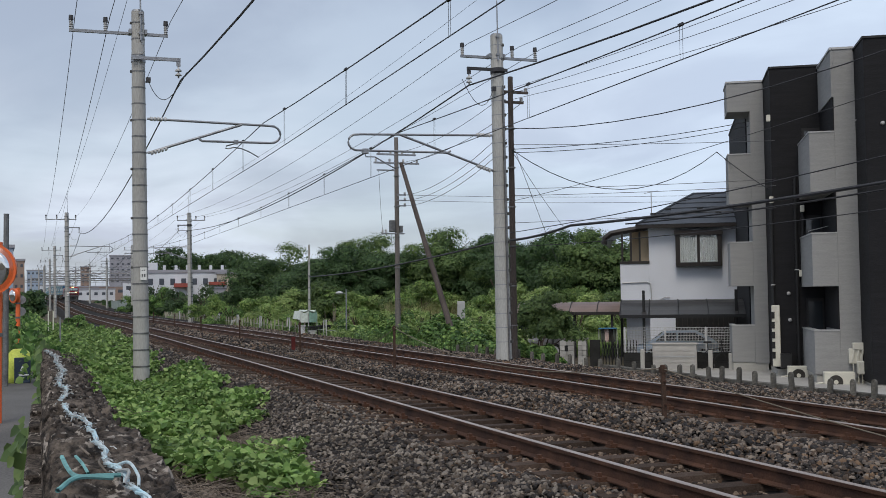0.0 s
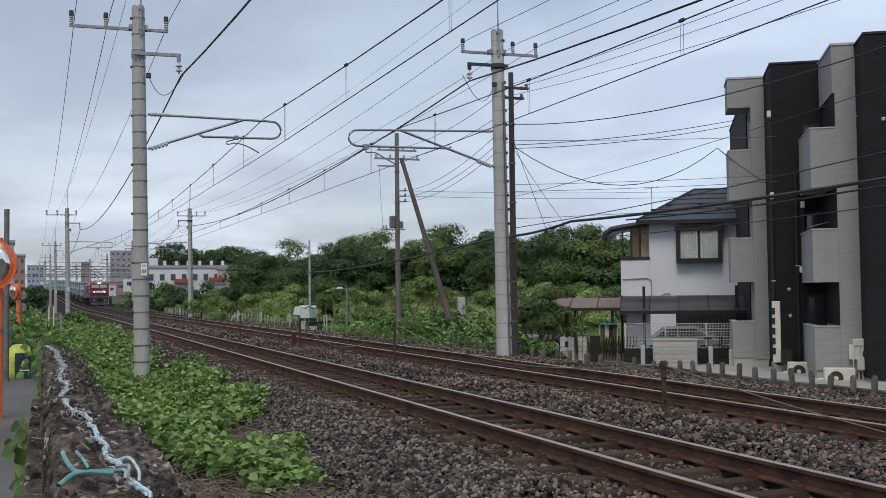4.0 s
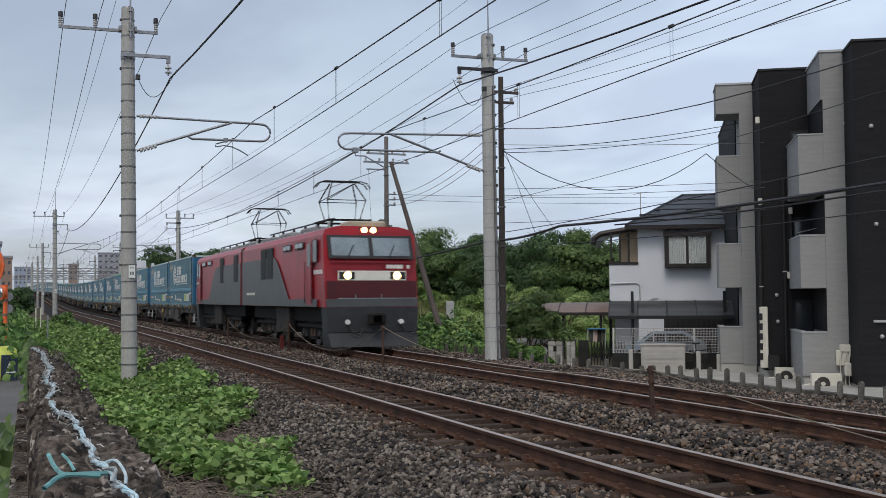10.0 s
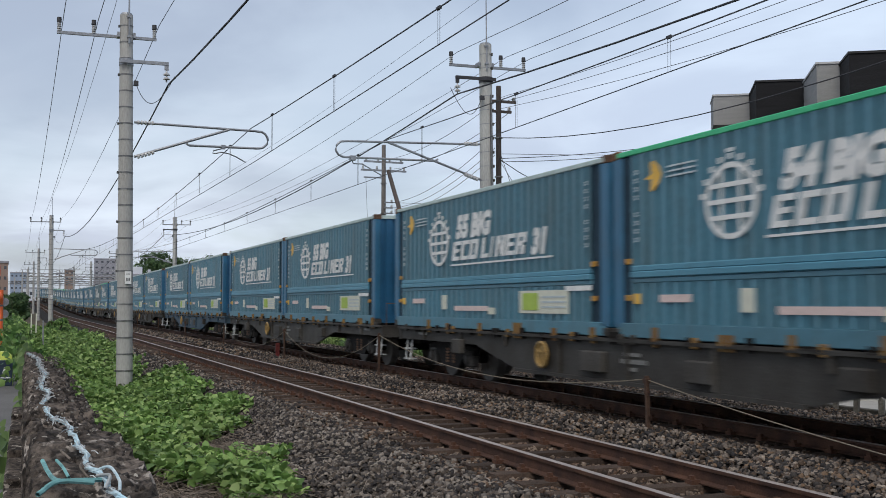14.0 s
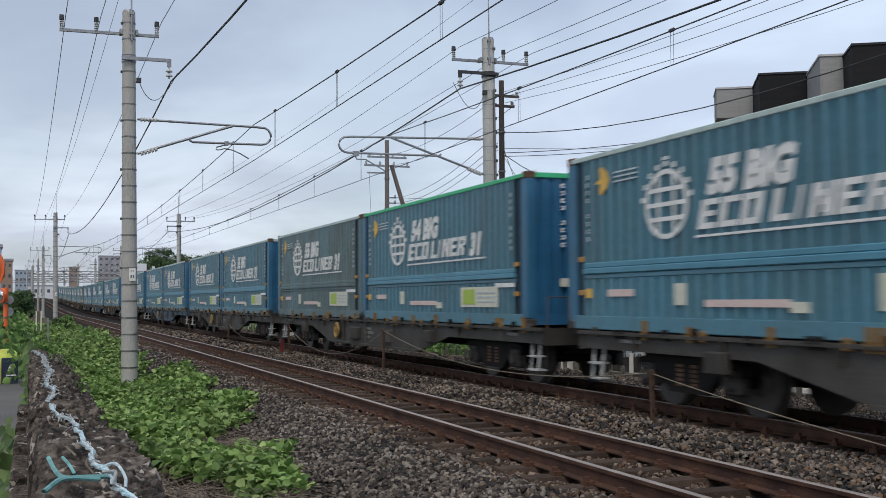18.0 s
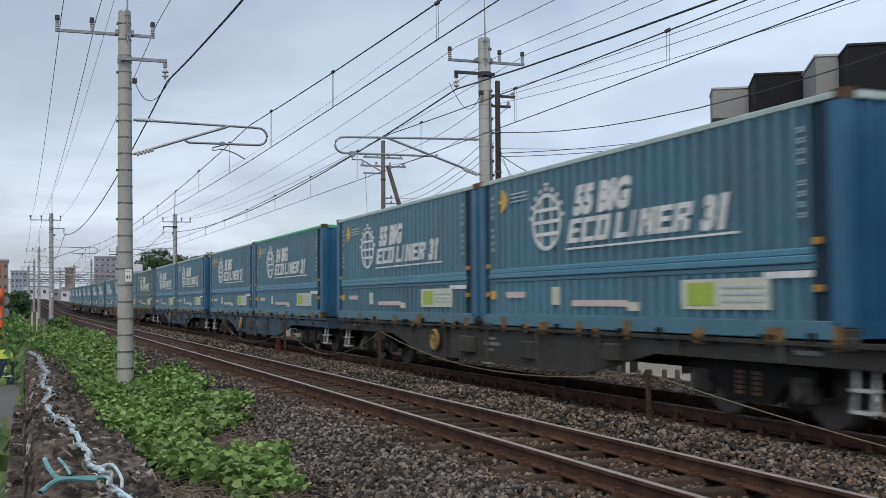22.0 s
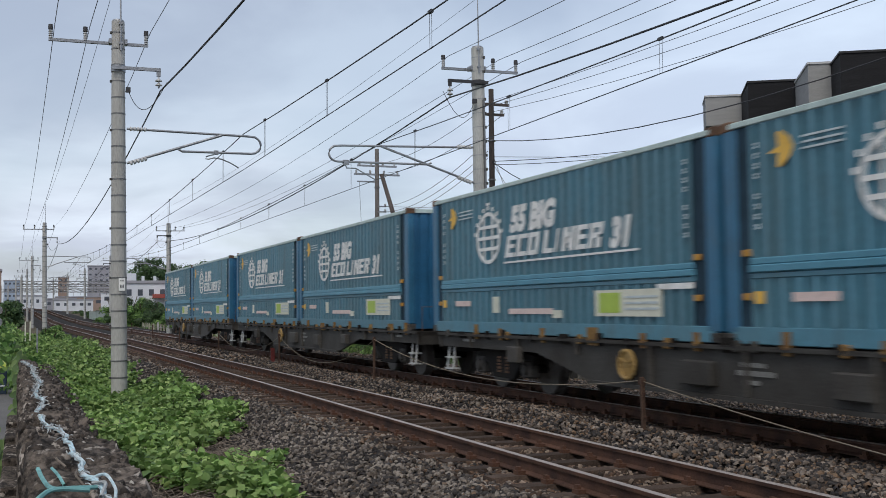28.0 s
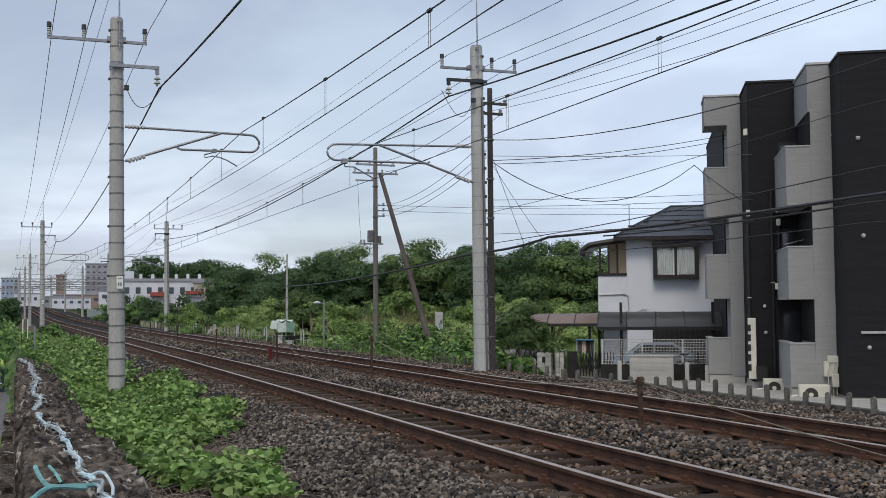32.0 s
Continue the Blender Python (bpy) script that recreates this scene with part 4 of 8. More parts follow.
def wagon(label, body):
    """A container flat wagon; origin on the rail heads under its middle."""
    t = thing("container_wagon", label, "freight wagon", "container wagons")
    h = 9.6
    for x in (-1.2, 1.2):
        s = 1 if x > 0 else -1
        bm = bmesh.new()
        belly = [(-h, 0.99), (h, 0.99), (h, 0.74), (5.4, 0.74), (3.6, 0.38), (-3.6, 0.38), (-5.4, 0.74), (-h, 0.74)]
        prism(bm, belly, x - 0.03, x + 0.03, "x")
        for z0, z1 in ((0.95, 1.0), (0.36, 0.41)):
            hh = h if z0 > 0.5 else 3.62
            box(bm, (x - 0.09, -hh, z0), (x + 0.09, hh, z1))
        part("side_sill", bm, body, t)
        for i in range(9):
            y = -8.0 + 2.0 * i
            bm = bmesh.new()
            box(bm, (x + s * 0.03, y - 0.02, 0.42 if abs(y) < 3.7 else 0.76), (x + s * 0.09, y + 0.02, 0.95))
            part("stiffener", bm, body, t)
        for y in (-9.1, -6.4, -3.9, -1.6, -0.15, 0.15, 1.6, 3.9, 6.4, 9.1):
            bm = bmesh.new()
            box(bm, (x + s * 0.02, y - 0.045, 0.92), (x + s * 0.09, y + 0.045, 1.06), None, 0.01)
            part("container_lock", bm, M_LOCK if abs(y) in (1.6, 3.9, 6.4) else M_FRAME, t, "orange or grey locking block")
    for name, material, first, step, tall in (("locking_strip", M_LOCK, -8.9, 1.31, 0.19), ("locking_strip", M_BOGIE, -8.5, 0.93, 0.11)):
        bm = bmesh.new()
        y = first
        k = 0
        while y < 9.0:
            for d in ((0.0, 0.16) if k % 4 == 1 else (0.0,)):
                box(bm, (-1.3, y + d - 0.036, 0.98), (-1.24, y + d + 0.036, 0.98 + tall - 0.03 * (k % 3)))
                box(bm, (-1.28, y + d - 0.03, 0.91), (-1.22, y + d + 0.03, 0.97))
            y += step * (0.7 + 0.6 * abs(math.sin(k * 2.3)))
            k += 1
        part(name, bm, material, t, "small locking brackets along the sill")["kind"] = "stuff"
    bm = bmesh.new()
    box(bm, (-1.2, -h, 0.9), (1.2, h, 0.985))
    part("deck", bm, body, t)
    bm = bmesh.new()
    box(bm, (-0.25, -h + 0.2, 0.55), (0.25, h - 0.2, 0.9))
    part("centre_sill", bm, M_BOGIE, t)
    for y in (-7.1, 7.1):
        bogie(t, y)
    for y in (-h, h):
        s = 1 if y > 0 else -1
        bm = bmesh.new()
        box(bm, (-1.25, y, 0.72), (1.25, y - s * 0.1, 1.0))
        part("end_beam", bm, body, t)
        bm = bmesh.new()
        box(bm, (-0.14, y, 0.72), (0.14, y + s * 0.42, 0.98), None, 0.03)
        box(bm, (-0.2, y + s * 0.32, 0.7), (0.2, y + s * 0.46, 1.0), None, 0.03)
        part("coupler", bm, M_BOGIE, t, "grimy knuckle coupler")
        for x in (-1.15, 1.15):
            bm = bmesh.new()
            for dy in (0.3, 0.58):
                tube(bm, [(x, y - s * dy, 0.76), (x * 1.04, y - s * dy, 0.3)], 0.022, 6)
            for z in (0.31, 0.53):
                box(bm, (x - 0.1, y - s * 0.3, z - 0.014), (x + 0.1, y - s * 0.58, z + 0.014))
            part("step", bm, M_STEPW, t, "white painted steel step")
    # handrails at one end, brake wheel, boxes
    bm = bmesh.new()
    tube(bm, [(-1.1, -9.45, 1.0), (-1.1, -9.45, 1.5), (-0.7, -9.45, 1.5), (-0.7, -9.45, 1.0)], 0.014, 6)
    part("handrail", bm, M_FRAME_RUST, t, "thin rusty handrail")
    bm = bmesh.new()
    ring = [(-1.32, 2.5 + 0.19 * math.cos(a), 0.68 + 0.19 * math.sin(a)) for a in (2 * math.pi * i / 20 for i in range(21))]
    tube(bm, ring, 0.03, 6)
    for a in (0.5, 2.6, 4.7):
        tube(bm, [(-1.32, 2.5, 0.68), (-1.32, 2.5 + 0.19 * math.cos(a), 0.68 + 0.19 * math.sin(a))], 0.02, 5)
    cyl(bm, (-1.2, 2.5, 0.68), (-1.34, 2.5, 0.68), 0.05, 0.05, 10)
    cyl(bm, (-1.3, 2.5, 0.68), (-1.31, 2.5, 0.68), 0.17, 0.17, 16)
    part("brake_wheel", bm, M_DULLYEL, t, "dull yellow hand brake wheel")
    for y0, y1, z0, z1 in ((0.6, 1.2, 0.5, 0.8), (-2.0, -1.5, 0.5, 0.78), (5.9, 6.3, 0.55, 0.82), (-4.6, -4.2, 0.6, 0.84)):
        bm = bmesh.new()
        box(bm, (-1.34, y0, z0), (-1.22, y1, z1), None, 0.015)
        part("equipment_box", bm, M_FRAME, t)
    for y0, y1, z0, z1 in ((-0.3, -0.08, 0.76, 0.81), (-0.05, 0.12, 0.76, 0.81), (-0.46, -0.16, 0.66, 0.72), (-0.13, 0.02, 0.66, 0.72), (0.05, 0.2, 0.66, 0.72), (-0.2, -0.05, 0.56, 0.61), (-0.02, 0.08, 0.56, 0.61), (7.9, 8.4, 0.85, 0.9), (-8.6, -8.2, 0.85, 0.9)):
        plate_on("marking", y0, y1, z0, z1, M_WORN, t, "", -1.238)
    bm = bmesh.new()
    cyl(bm, (-0.75, 0.4, 0.55), (-0.75, 1.9, 0.55), 0.16, 0.16, 14)
    part("air_tank", bm, M_BOGIE, t)
    return t


# ---- locomotive ----
M_RED = mat("locomotive_red", (0.34, 0.012, 0.022), 0.34, spec=0.32, scale=1.2, var=0.16, bump=0.02, tint=(0.23, 0.018, 0.026), spots=0.15, spot_col=(0.16, 0.03, 0.03))
M_BANDW = mat("front_band_cream", (0.72, 0.7, 0.64), 0.5, scale=3, var=0.08, bump=0)
M_DKRED = mat("locomotive_dark_red", (0.07, 0.005, 0.009), 0.4, scale=1.2, var=0.16, bump=0.02)
M_LBLACK = mat("locomotive_skirt_black", (0.02, 0.022, 0.025), 0.6, scale=2.5, var=0.3, bump=0.06, spots=0.35, spot_col=(0.042, 0.04, 0.037))
M_LGREY = mat("locomotive_grey", (0.072, 0.078, 0.082), 0.45, scale=1.4, var=0.18, bump=0.03, spots=0.2, spot_col=(0.09, 0.08, 0.07))
M_ROOF = mat("locomotive_roof_grey", (0.24, 0.245, 0.25), 0.6, scale=2, var=0.25, bump=0.05, spots=0.4, spot_col=(0.13, 0.11, 0.09))
M_UNDER = mat("dusty_equipment_grey", (0.042, 0.039, 0.036), 0.85, scale=2.5, var=0.35, bump=0.1, tint=(0.02, 0.018, 0.016))
M_BLACKRUB = mat("black_rubber", (0.018, 0.018, 0.02), 0.6, scale=4, var=0.2, bump=0.02)
M_LAMP = glow("headlamp_lit", (1.0, 0.64, 0.25), 7.0)
# opaque pane; its pale blue-grey base stands in for reflected sky
M_SCREEN = mat("pale_sky_glass", (0.2, 0.25, 0.28), 0.08, scale=1.6, var=0.3, bump=0.0, spec=1.0)
M_CABGLASS = mat("cab_glass", (0.03, 0.035, 0.04), 0.05, scale=0.8, var=0.12, bump=0.0, spec=0.7)


def pantograph(parent, yc, z1=5.0):
    """A raised double-diamond current collector."""
    p = thing_part("pantograph", parent)
    z0 = 3.8
    bm = bmesh.new()
    for x in (-0.62, 0.62):
        box(bm, (x - 0.03, yc - 0.9, z0 - 0.06), (x + 0.03, yc + 0.9, z0))
    for y in (-0.8, 0.8):
        box(bm, (-0.65, yc + y - 0.03, z0 - 0.06), (0.65, yc + y + 0.03, z0))
    part("base_frame", bm, M_BOGIE, p)
    bm = bmesh.new()
    zk = z0 + 0.5 * (z1 - z0)
    for x, xt in ((-0.6, -0.36), (0.6, 0.36)):
        for s in (-1, 1):
            tube(bm, [(x * 0.8, yc + s * 0.25, z0), (x, yc + s * 0.5, zk), (xt, yc + s * 0.12, z1 - 0.06)], 0.021, 6)
        tube(bm, [(-x, yc + 0.5, zk), (x, yc + 0.5, zk)], 0.013, 6)
        tube(bm, [(-x, yc - 0.5, zk), (x, yc - 0.5, zk)], 0.013, 6)
    tube(bm, [(-0.6, yc + 0.5, zk), (0.36, yc + 0.12, z1 - 0.06)], 0.012, 5)
    tube(bm, [(-0.6, yc - 0.5, zk), (0.36, yc - 0.12, z1 - 0.06)], 0.012, 5)
    part("linkage", bm, M_BOGIE, p, "thin dark steel rods")
    for s in (-1, 1):
        bm = bmesh.new()
        tube(bm, [(-0.86, yc + s * 0.16, z1 - 0.2), (-0.74, yc + s * 0.16, z1 - 0.05), (-0.58, yc + s * 0.16, z1), (0.58, yc + s * 0.16, z1),
                  (0.74, yc + s * 0.16, z1 - 0.05), (0.86, yc + s * 0.16, z1 - 0.2)], 0.02, 6)
        part("contact_strip", bm, M_BOGIE, p)
    for x in (-0.62, 0.62):
        for y in (-0.75, 0.75):
            part("insulator", insulator(x, yc + y, 3.5, 0.22), M_CERAMIC, p, "brown ribbed insulator", True)


def thing_part(name, parent):
    o = new(name)
    o.parent = parent
    return o


def locomotive():
    """A two-section electric freight locomotive that heads towards -y; its front is at y = 0 and it is 25 m long."""
    t = thing("electric_locomotive", "red and dark grey two-section electric freight locomotive with lit headlamps", "locomotive")
    W = 1.4

    def section(y0, y1, front, back):
        bm = bmesh.new()
        prof = [(-W, 1.19), (W, 1.19), (W, 3.2), (W - 0.1, 3.36), (W - 0.45, 3.46), (-W + 0.45, 3.46), (-W + 0.1, 3.36), (-W, 3.2)]
        vs = prism(bm, prof, y0, y1, "y")
        for v in vs:
            # raked cab ends
            for cab, ye, s in ((front, y0, 1), (back, y1, -1)):
                if cab and abs(v.co.y - ye) < 1e-4 and v.co.z > 2.5:
                    v.co.y += s * (v.co.z - 2.42) * 0.36
                if cab and abs(v.co.y - ye) < 0.6:
                    v.co.x *= 0.965
        return bm
    a = part("body_section", section(0.66, 12.35, True, False), M_RED, t, "red body shell with raked cab")
    b = part("body_section", section(12.75, 24.4, False, True), M_RED, t, "red body shell with raked cab")
    bm = bmesh.new()
    box(bm, (-1.375, 12.28, 1.2), (1.375, 12.82, 3.3))
    part("gangway", bm, M_BLACKRUB, t)

    def side(name, outline, x, parent, material, label=""):
        bm = bmesh.new()
        prism(bm, outline, x, x + 0.012 * (1 if x > 0 else -1), "x")
        return part(name, bm, material, parent, label)
    for x in (-W, W):
        q = x + (0.004 if x > 0 else -0.004)
        side("grey_panel", [(4.83, 1.42), (12.34, 1.42), (12.34, 2.79), (7.3, 2.79), (6.9, 2.77), (6.63, 2.7), (6.4, 2.6), (5.59, 2.01)], q, a, M_LGREY, "dark grey painted area")
        side("grey_panel", [(12.76, 1.42), (20.3, 1.42), (19.5, 2.01), (18.7, 2.6), (18.4, 2.72), (17.8, 2.79), (12.76, 2.79)], q, b, M_LGREY, "dark grey painted area")
        for o, y0, y1 in ((a, 1.35, 12.34), (b, 12.76, 23.75)):
            side("grey_sill", [(y0, 1.2), (y1, 1.2), (y1, 1.416), (y0, 1.416)], q, o, M_LGREY, "dark grey lower sill")
        # louvres
        for o, y0, y1, z0, z1 in ((a, 7.05, 7.93, 2.08, 3.12), (a, 8.06, 8.95, 2.08, 3.12), (b, 13.3, 14.15, 2.08, 3.12), (b, 16.5, 17.3, 2.08, 3.12)):
            bm = bmesh.new()
            s = 1 if x > 0 else -1
            box(bm, (x, y0, z0), (x + s * 0.02, y1, z1))
            for i in range(12):
                z = z0 + 0.04 + i * (z1 - z0 - 0.05) / 12
                box(bm, (x + s * 0.018, y0 + 0.04, z), (x + s * 0.04, y1 - 0.04, z + 0.035))
            part("louvre", bm, M_BLACKRUB, o, "dark ventilation louvre")
        for o, y0, y1 in ((a, 2.95, 3.95), (a, 4.53, 5.55), (b, 19.6, 20.6), (b, 21.2, 22.2)):
            bm = bmesh.new()
            s = 1 if x > 0 else -1
            box(bm, (x, y0, 2.9), (x + s * 0.015, y1, 3.1), None, 0.008)
            fr = part("window_surround", bm, M_BLACKRUB, o)
            bm = bmesh.new()
            for ya, yb in ((y0 + 0.04, (y0 + y1) / 2 - 0.02), ((y0 + y1) / 2 + 0.02, y1 - 0.04)):
                box(bm, (x + s * 0.012, ya, 2.94), (x + s * 0.024, yb, 3.07))
            part("small_window", bm, M_SCREEN, fr, "narrow pale glazed window")
        for o, y0, y1 in ((a, 1.36, 1.8), (b, 23.3, 23.74)):
            s = 1 if x > 0 else -1
            bm = bmesh.new()
            box(bm, (x, y0, 2.45), (x + s * 0.018, y1, 3.1), None, 0.02)
            part("cab_side_window", bm, M_CABGLASS, o, "dark cab side window")
        for o, y0, y1 in ((a, 1.9, 2.55), (b, 22.55, 23.2)):
            s = 1 if x > 0 else -1
            bm = bmesh.new()
            box(bm, (x, y0, 1.24), (x + s * 0.018, y1, 3.1), None, 0.01)
            d = part("cab_door", bm, M_RED, o, "red cab door")
            bm = bmesh.new()
            box(bm, (x + s * 0.02, y0 + 0.14, 2.35), (x + s * 0.03, y1 - 0.14, 3.0))
            part("door_window", bm, M_CABGLASS, d)
            for yy in (y0 - 0.05, y1 + 0.05):
                bm = bmesh.new()
                tube(bm, [(x + s * 0.05, yy, 1.3), (x + s * 0.05, yy, 2.5)], 0.013, 6)
                part("grab_rail", bm, M_DKRED, d)
    plate_on("side_emblem", 10.0, 11.5, 1.56, 1.65, M_CREAM, a, "pale painted strip", -W - 0.018)
    for o, y0, n in ((a, 0.95, 5), (b, 23.2, 5)):
        for i in range(n):
            plate_on("number_bar", y0 + 0.2 * i, y0 + 0.2 * i + 0.14, 2.12, 2.24, M_WHITE, o, "", -W + 0.04)

    def face(o, y, s):
        """The cab front at y; s = -1 faces the camera."""
        k = -s * 0.36

        def raked(z):
            return y + k * (z - 2.42) if z > 2.42 else y
        def quad(name, x0, x1, z0, z1, d, material, parent, label=""):
            bm = bmesh.new()
            f = [bm.verts.new((x, raked(z) + s * e, z)) for e in (d, d - 0.05) for x, z in ((x0, z0), (x1, z0), (x1, z1), (x0, z1))]
            for q in ((0, 1, 2, 3), (7, 6, 5, 4), (0, 4, 5, 1), (1, 5, 6, 2), (2, 6, 7, 3), (3, 7, 4, 0)):
                bm.faces.new([f[i] for i in q])
            return part(name, bm, material, parent, label)
        quad("windscreen_surround", -1.24, 1.24, 2.54, 3.2, 0.012, M_BLACKRUB, o, "black windscreen surround")
        for x0, x1 in ((-1.14, -0.06), (0.06, 1.14)):
            w = quad("windscreen", x0, x1, 2.62, 3.13, 0.024, M_SCREEN, o, "windscreen pane with the sky's reflection in its pale colour")
            bm = bmesh.new()
            xm = (x0 + x1) / 2
            tube(bm, [(xm - 0.15, raked(2.52) + s * 0.05, 2.5), (xm + 0.1, raked(2.95) + s * 0.05, 2.92)], 0.014, 5)
            part("wiper", bm, M_BLACKRUB, w)
        quad("white_band", -0.99, 0.99, 1.93, 2.2, 0.02, M_BANDW, o, "cream white band across the front")
        for x in (-0.74, 0.74):
            quad("lamp_housing", x - 0.22, x + 0.22, 1.965, 2.165, 0.035, M_BLACKRUB, o)
            bm = bmesh.new()
            cyl(bm, (x * 0.97, y + s * 0.03, 2.065), (x * 0.97, y + s * 0.06, 2.065), 0.11, 0.1, 18)
            part("headlamp", bm, M_LAMP if s < 0 else M_CERAMIC, o, "lit round headlamp" if s < 0 else "unlit headlamp")
        quad("grey_skirt_band", -1.33, 1.33, 1.2, 1.42, 0.012, M_LGREY, o, "dark grey band")
        quad("pale_line", -1.0, 1.3, 1.42, 1.445, 0.02, M_STEEL, o, "thin pale line")
        quad("lower_panel", -1.3, 1.3, 1.45, 1.92, 0.01, M_DKRED, o, "darker red lower panel")
        for i in range(7):
            if i != 5:
                quad("number_bar", 0.42 + 0.1 * i, 0.5 + 0.1 * i, 2.265, 2.37, 0.015, M_WHITE, o)
        for x in (-0.5, 0.25):
            bm = bmesh.new()
            tube(bm, [(x, y + s * 0.06, 1.42), (x, y + s * 0.06, 1.55)], 0.015, 5)
            part("grab_rail", bm, M_STEEL, o)
        bm = bmesh.new()
        box(bm, (-1.3, y + s * 0.0, 2.43), (1.3, y + s * 0.04, 2.46))
        part("drip_strip", bm, M_RED, o)
        # roof lamp box
        ym = y - s * 0.75
        bm = bmesh.new()
        box(bm, (-0.55, ym - 0.35, 3.42), (0.55, ym + 0.7, 3.62), None, 0.05)
        part("roof_box", bm, mat("roof_box_cream", (0.42, 0.36, 0.27), 0.6, var=0.15), o, "weathered cream roof box")
        bm = bmesh.new()
        box(bm, (-0.3, y - s * 0.42, 3.27), (0.3, y - s * 0.34, 3.43), None, 0.02)
        rl = part("roof_lamp_case", bm, M_BLACKRUB, o)
        for x in (-0.13, 0.13):
            bm = bmesh.new()
            cyl(bm, (x, y - s * 0.34, 3.35), (x, y - s * 0.31, 3.35), 0.085, 0.085, 16)
            part("roof_lamp", bm, M_LAMP if s < 0 else M_CERAMIC, rl, "lit roof headlamp" if s < 0 else "")
        # skirt and plough
        bm = bmesh.new()
        prism(bm, [(-1.3, 0.5), (1.3, 0.5), (1.33, 1.19), (-1.33, 1.19)], y - s * 0.5, y + s * 0.08, "y")
        part("skirt", bm, M_LBLACK, o, "dark grey front skirt")
        bm = bmesh.new()
        vs = prism(bm, [(-1.25, 0.1), (1.25, 0.1), (1.3, 0.5), (-1.3, 0.5)], y - s * 0.6, y + s * 0.05, "y")
        for v in vs:
            if v.co.z < 0.3 and (v.co.y - y) * s > 0:
                v.co.y += s * 0.22
        part("snow_plough", bm, M_LBLACK, o, "low dark grey plough blade")
        bm = bmesh.new()
        box(bm, (-0.16, y, 0.72), (0.16, y + s * 0.5, 1.0), None, 0.04)
        box(bm, (-0.24, y + s * 0.32, 0.7), (0.24, y + s * 0.5, 1.02), None, 0.04)
        part("coupler", bm, M_BOGIE, o, "dark knuckle coupler")
        for x in (-0.75, 0.8):
            bm = bmesh.new()
            cyl(bm, (x, y + s * 0.08, 0.78), (x, y + s * 0.16, 0.78), 0.07, 0.07, 10)
            part("hose_tap", bm, M_WHITE, o, "white hose tap")
            bm = bmesh.new()
            tube(bm, [(x, y + s * 0.14, 0.74), (x + 0.1, y + s * 0.2, 0.5), (x + 0.3, y + s * 0.2, 0.42), (x + 0.45, y + s * 0.16, 0.6)], 0.022, 6)
            part("brake_hose", bm, M_BLACKRUB, o)
    face(a, 0.66, -1)
    face(b, 24.4, 1)
    # roofs
    for o, y0, y1 in ((a, 2.3, 12.2), (b, 12.9, 22.8)):
        bm = bmesh.new()
        box(bm, (-0.85, y0, 3.44), (0.85, y1, 3.52), None, 0.02)
        part("roof_walk", bm, M_ROOF, o)
        for i in range(3):
            yy = y0 + 0.8 + 3.0 * i + (0 if y0 > 5 else 1.2)
            bm = bmesh.new()
            box(bm, (-0.75, yy, 3.52), (0.75, yy + 1.7, 3.66), None, 0.04)
            part("roof_cover", bm, M_ROOF, o, "pale grey roof hatch")
        bm = bmesh.new()
        tube(bm, [(-0.5, y0 + 0.5, 3.8), (-0.5, y1 - 0.5, 3.8)], 0.025, 6)
        part("roof_busbar", bm, M_WIRE, o)
        for i in range(6):
            part("roof_insulator", insulator(-0.5, y0 + 0.8 + i * 1.6, 3.52, 0.26), M_BLACKRUB, o, "dark ribbed insulator", True)
    pantograph(a, 3.7)
    pantograph(b, 14.3, 5.0)
    # running gear
    for o, ys in ((a, (3.2, 9.4)), (b, (15.6, 21.8))):
        for yc in ys:
            bg = bogie(o, yc)
            for x in (-1.1, 1.1):
                bm = bmesh.new()
                box(bm, (x - 0.05, yc - 1.55, 0.56), (x + 0.05, yc + 1.55, 0.68), None, 0.03)
                part("bogie_beam", bm, M_BOGIE, bg)
        ym = sum(ys) / 2
        for x in (-1.15, 1.15):
            bm = bmesh.new()
            box(bm, (x - 0.12, ym - 0.9, 0.35), (x + 0.12, ym + 0.9, 1.17), None, 0.03)
            part("equipment_box", bm, M_UNDER, o, "dusty grey equipment case")
        bm = bmesh.new()
        box(bm, (-1.1, ys[0] - 2.2, 0.75), (1.1, ys[1] + 2.2, 1.19))
        box(bm, (-0.42, ys[0] - 1.9, 0.3), (0.42, ys[1] + 1.9, 0.748))
        part("underframe", bm, M_BOGIE, o)
    return t


LOCO = locomotive()
W_GREY = wagon("dark grey container flat wagon with fish-bellied side sills", M_FRAME)
W_BLUE = wagon("blue-grey container flat wagon with fish-bellied side sills", M_FRAME_BLUE)
W_RUST = wagon("rust-brown container flat wagon with fish-bellied side sills", M_FRAME_RUST)
C_NEW = container("blue ribbed 31 foot container with white markings and pale top rail", M_BLUE, M_PALE, "55 BIG")
C_GREEN = container("blue ribbed 31 foot container with white markings and green top rail", M_BLUE, M_GREEN, "54 BIG")
C_OLD = container("grimy grey-blue ribbed 31 foot container with white markings", M_BLUE_OLD, M_PALE, "55 BIG")
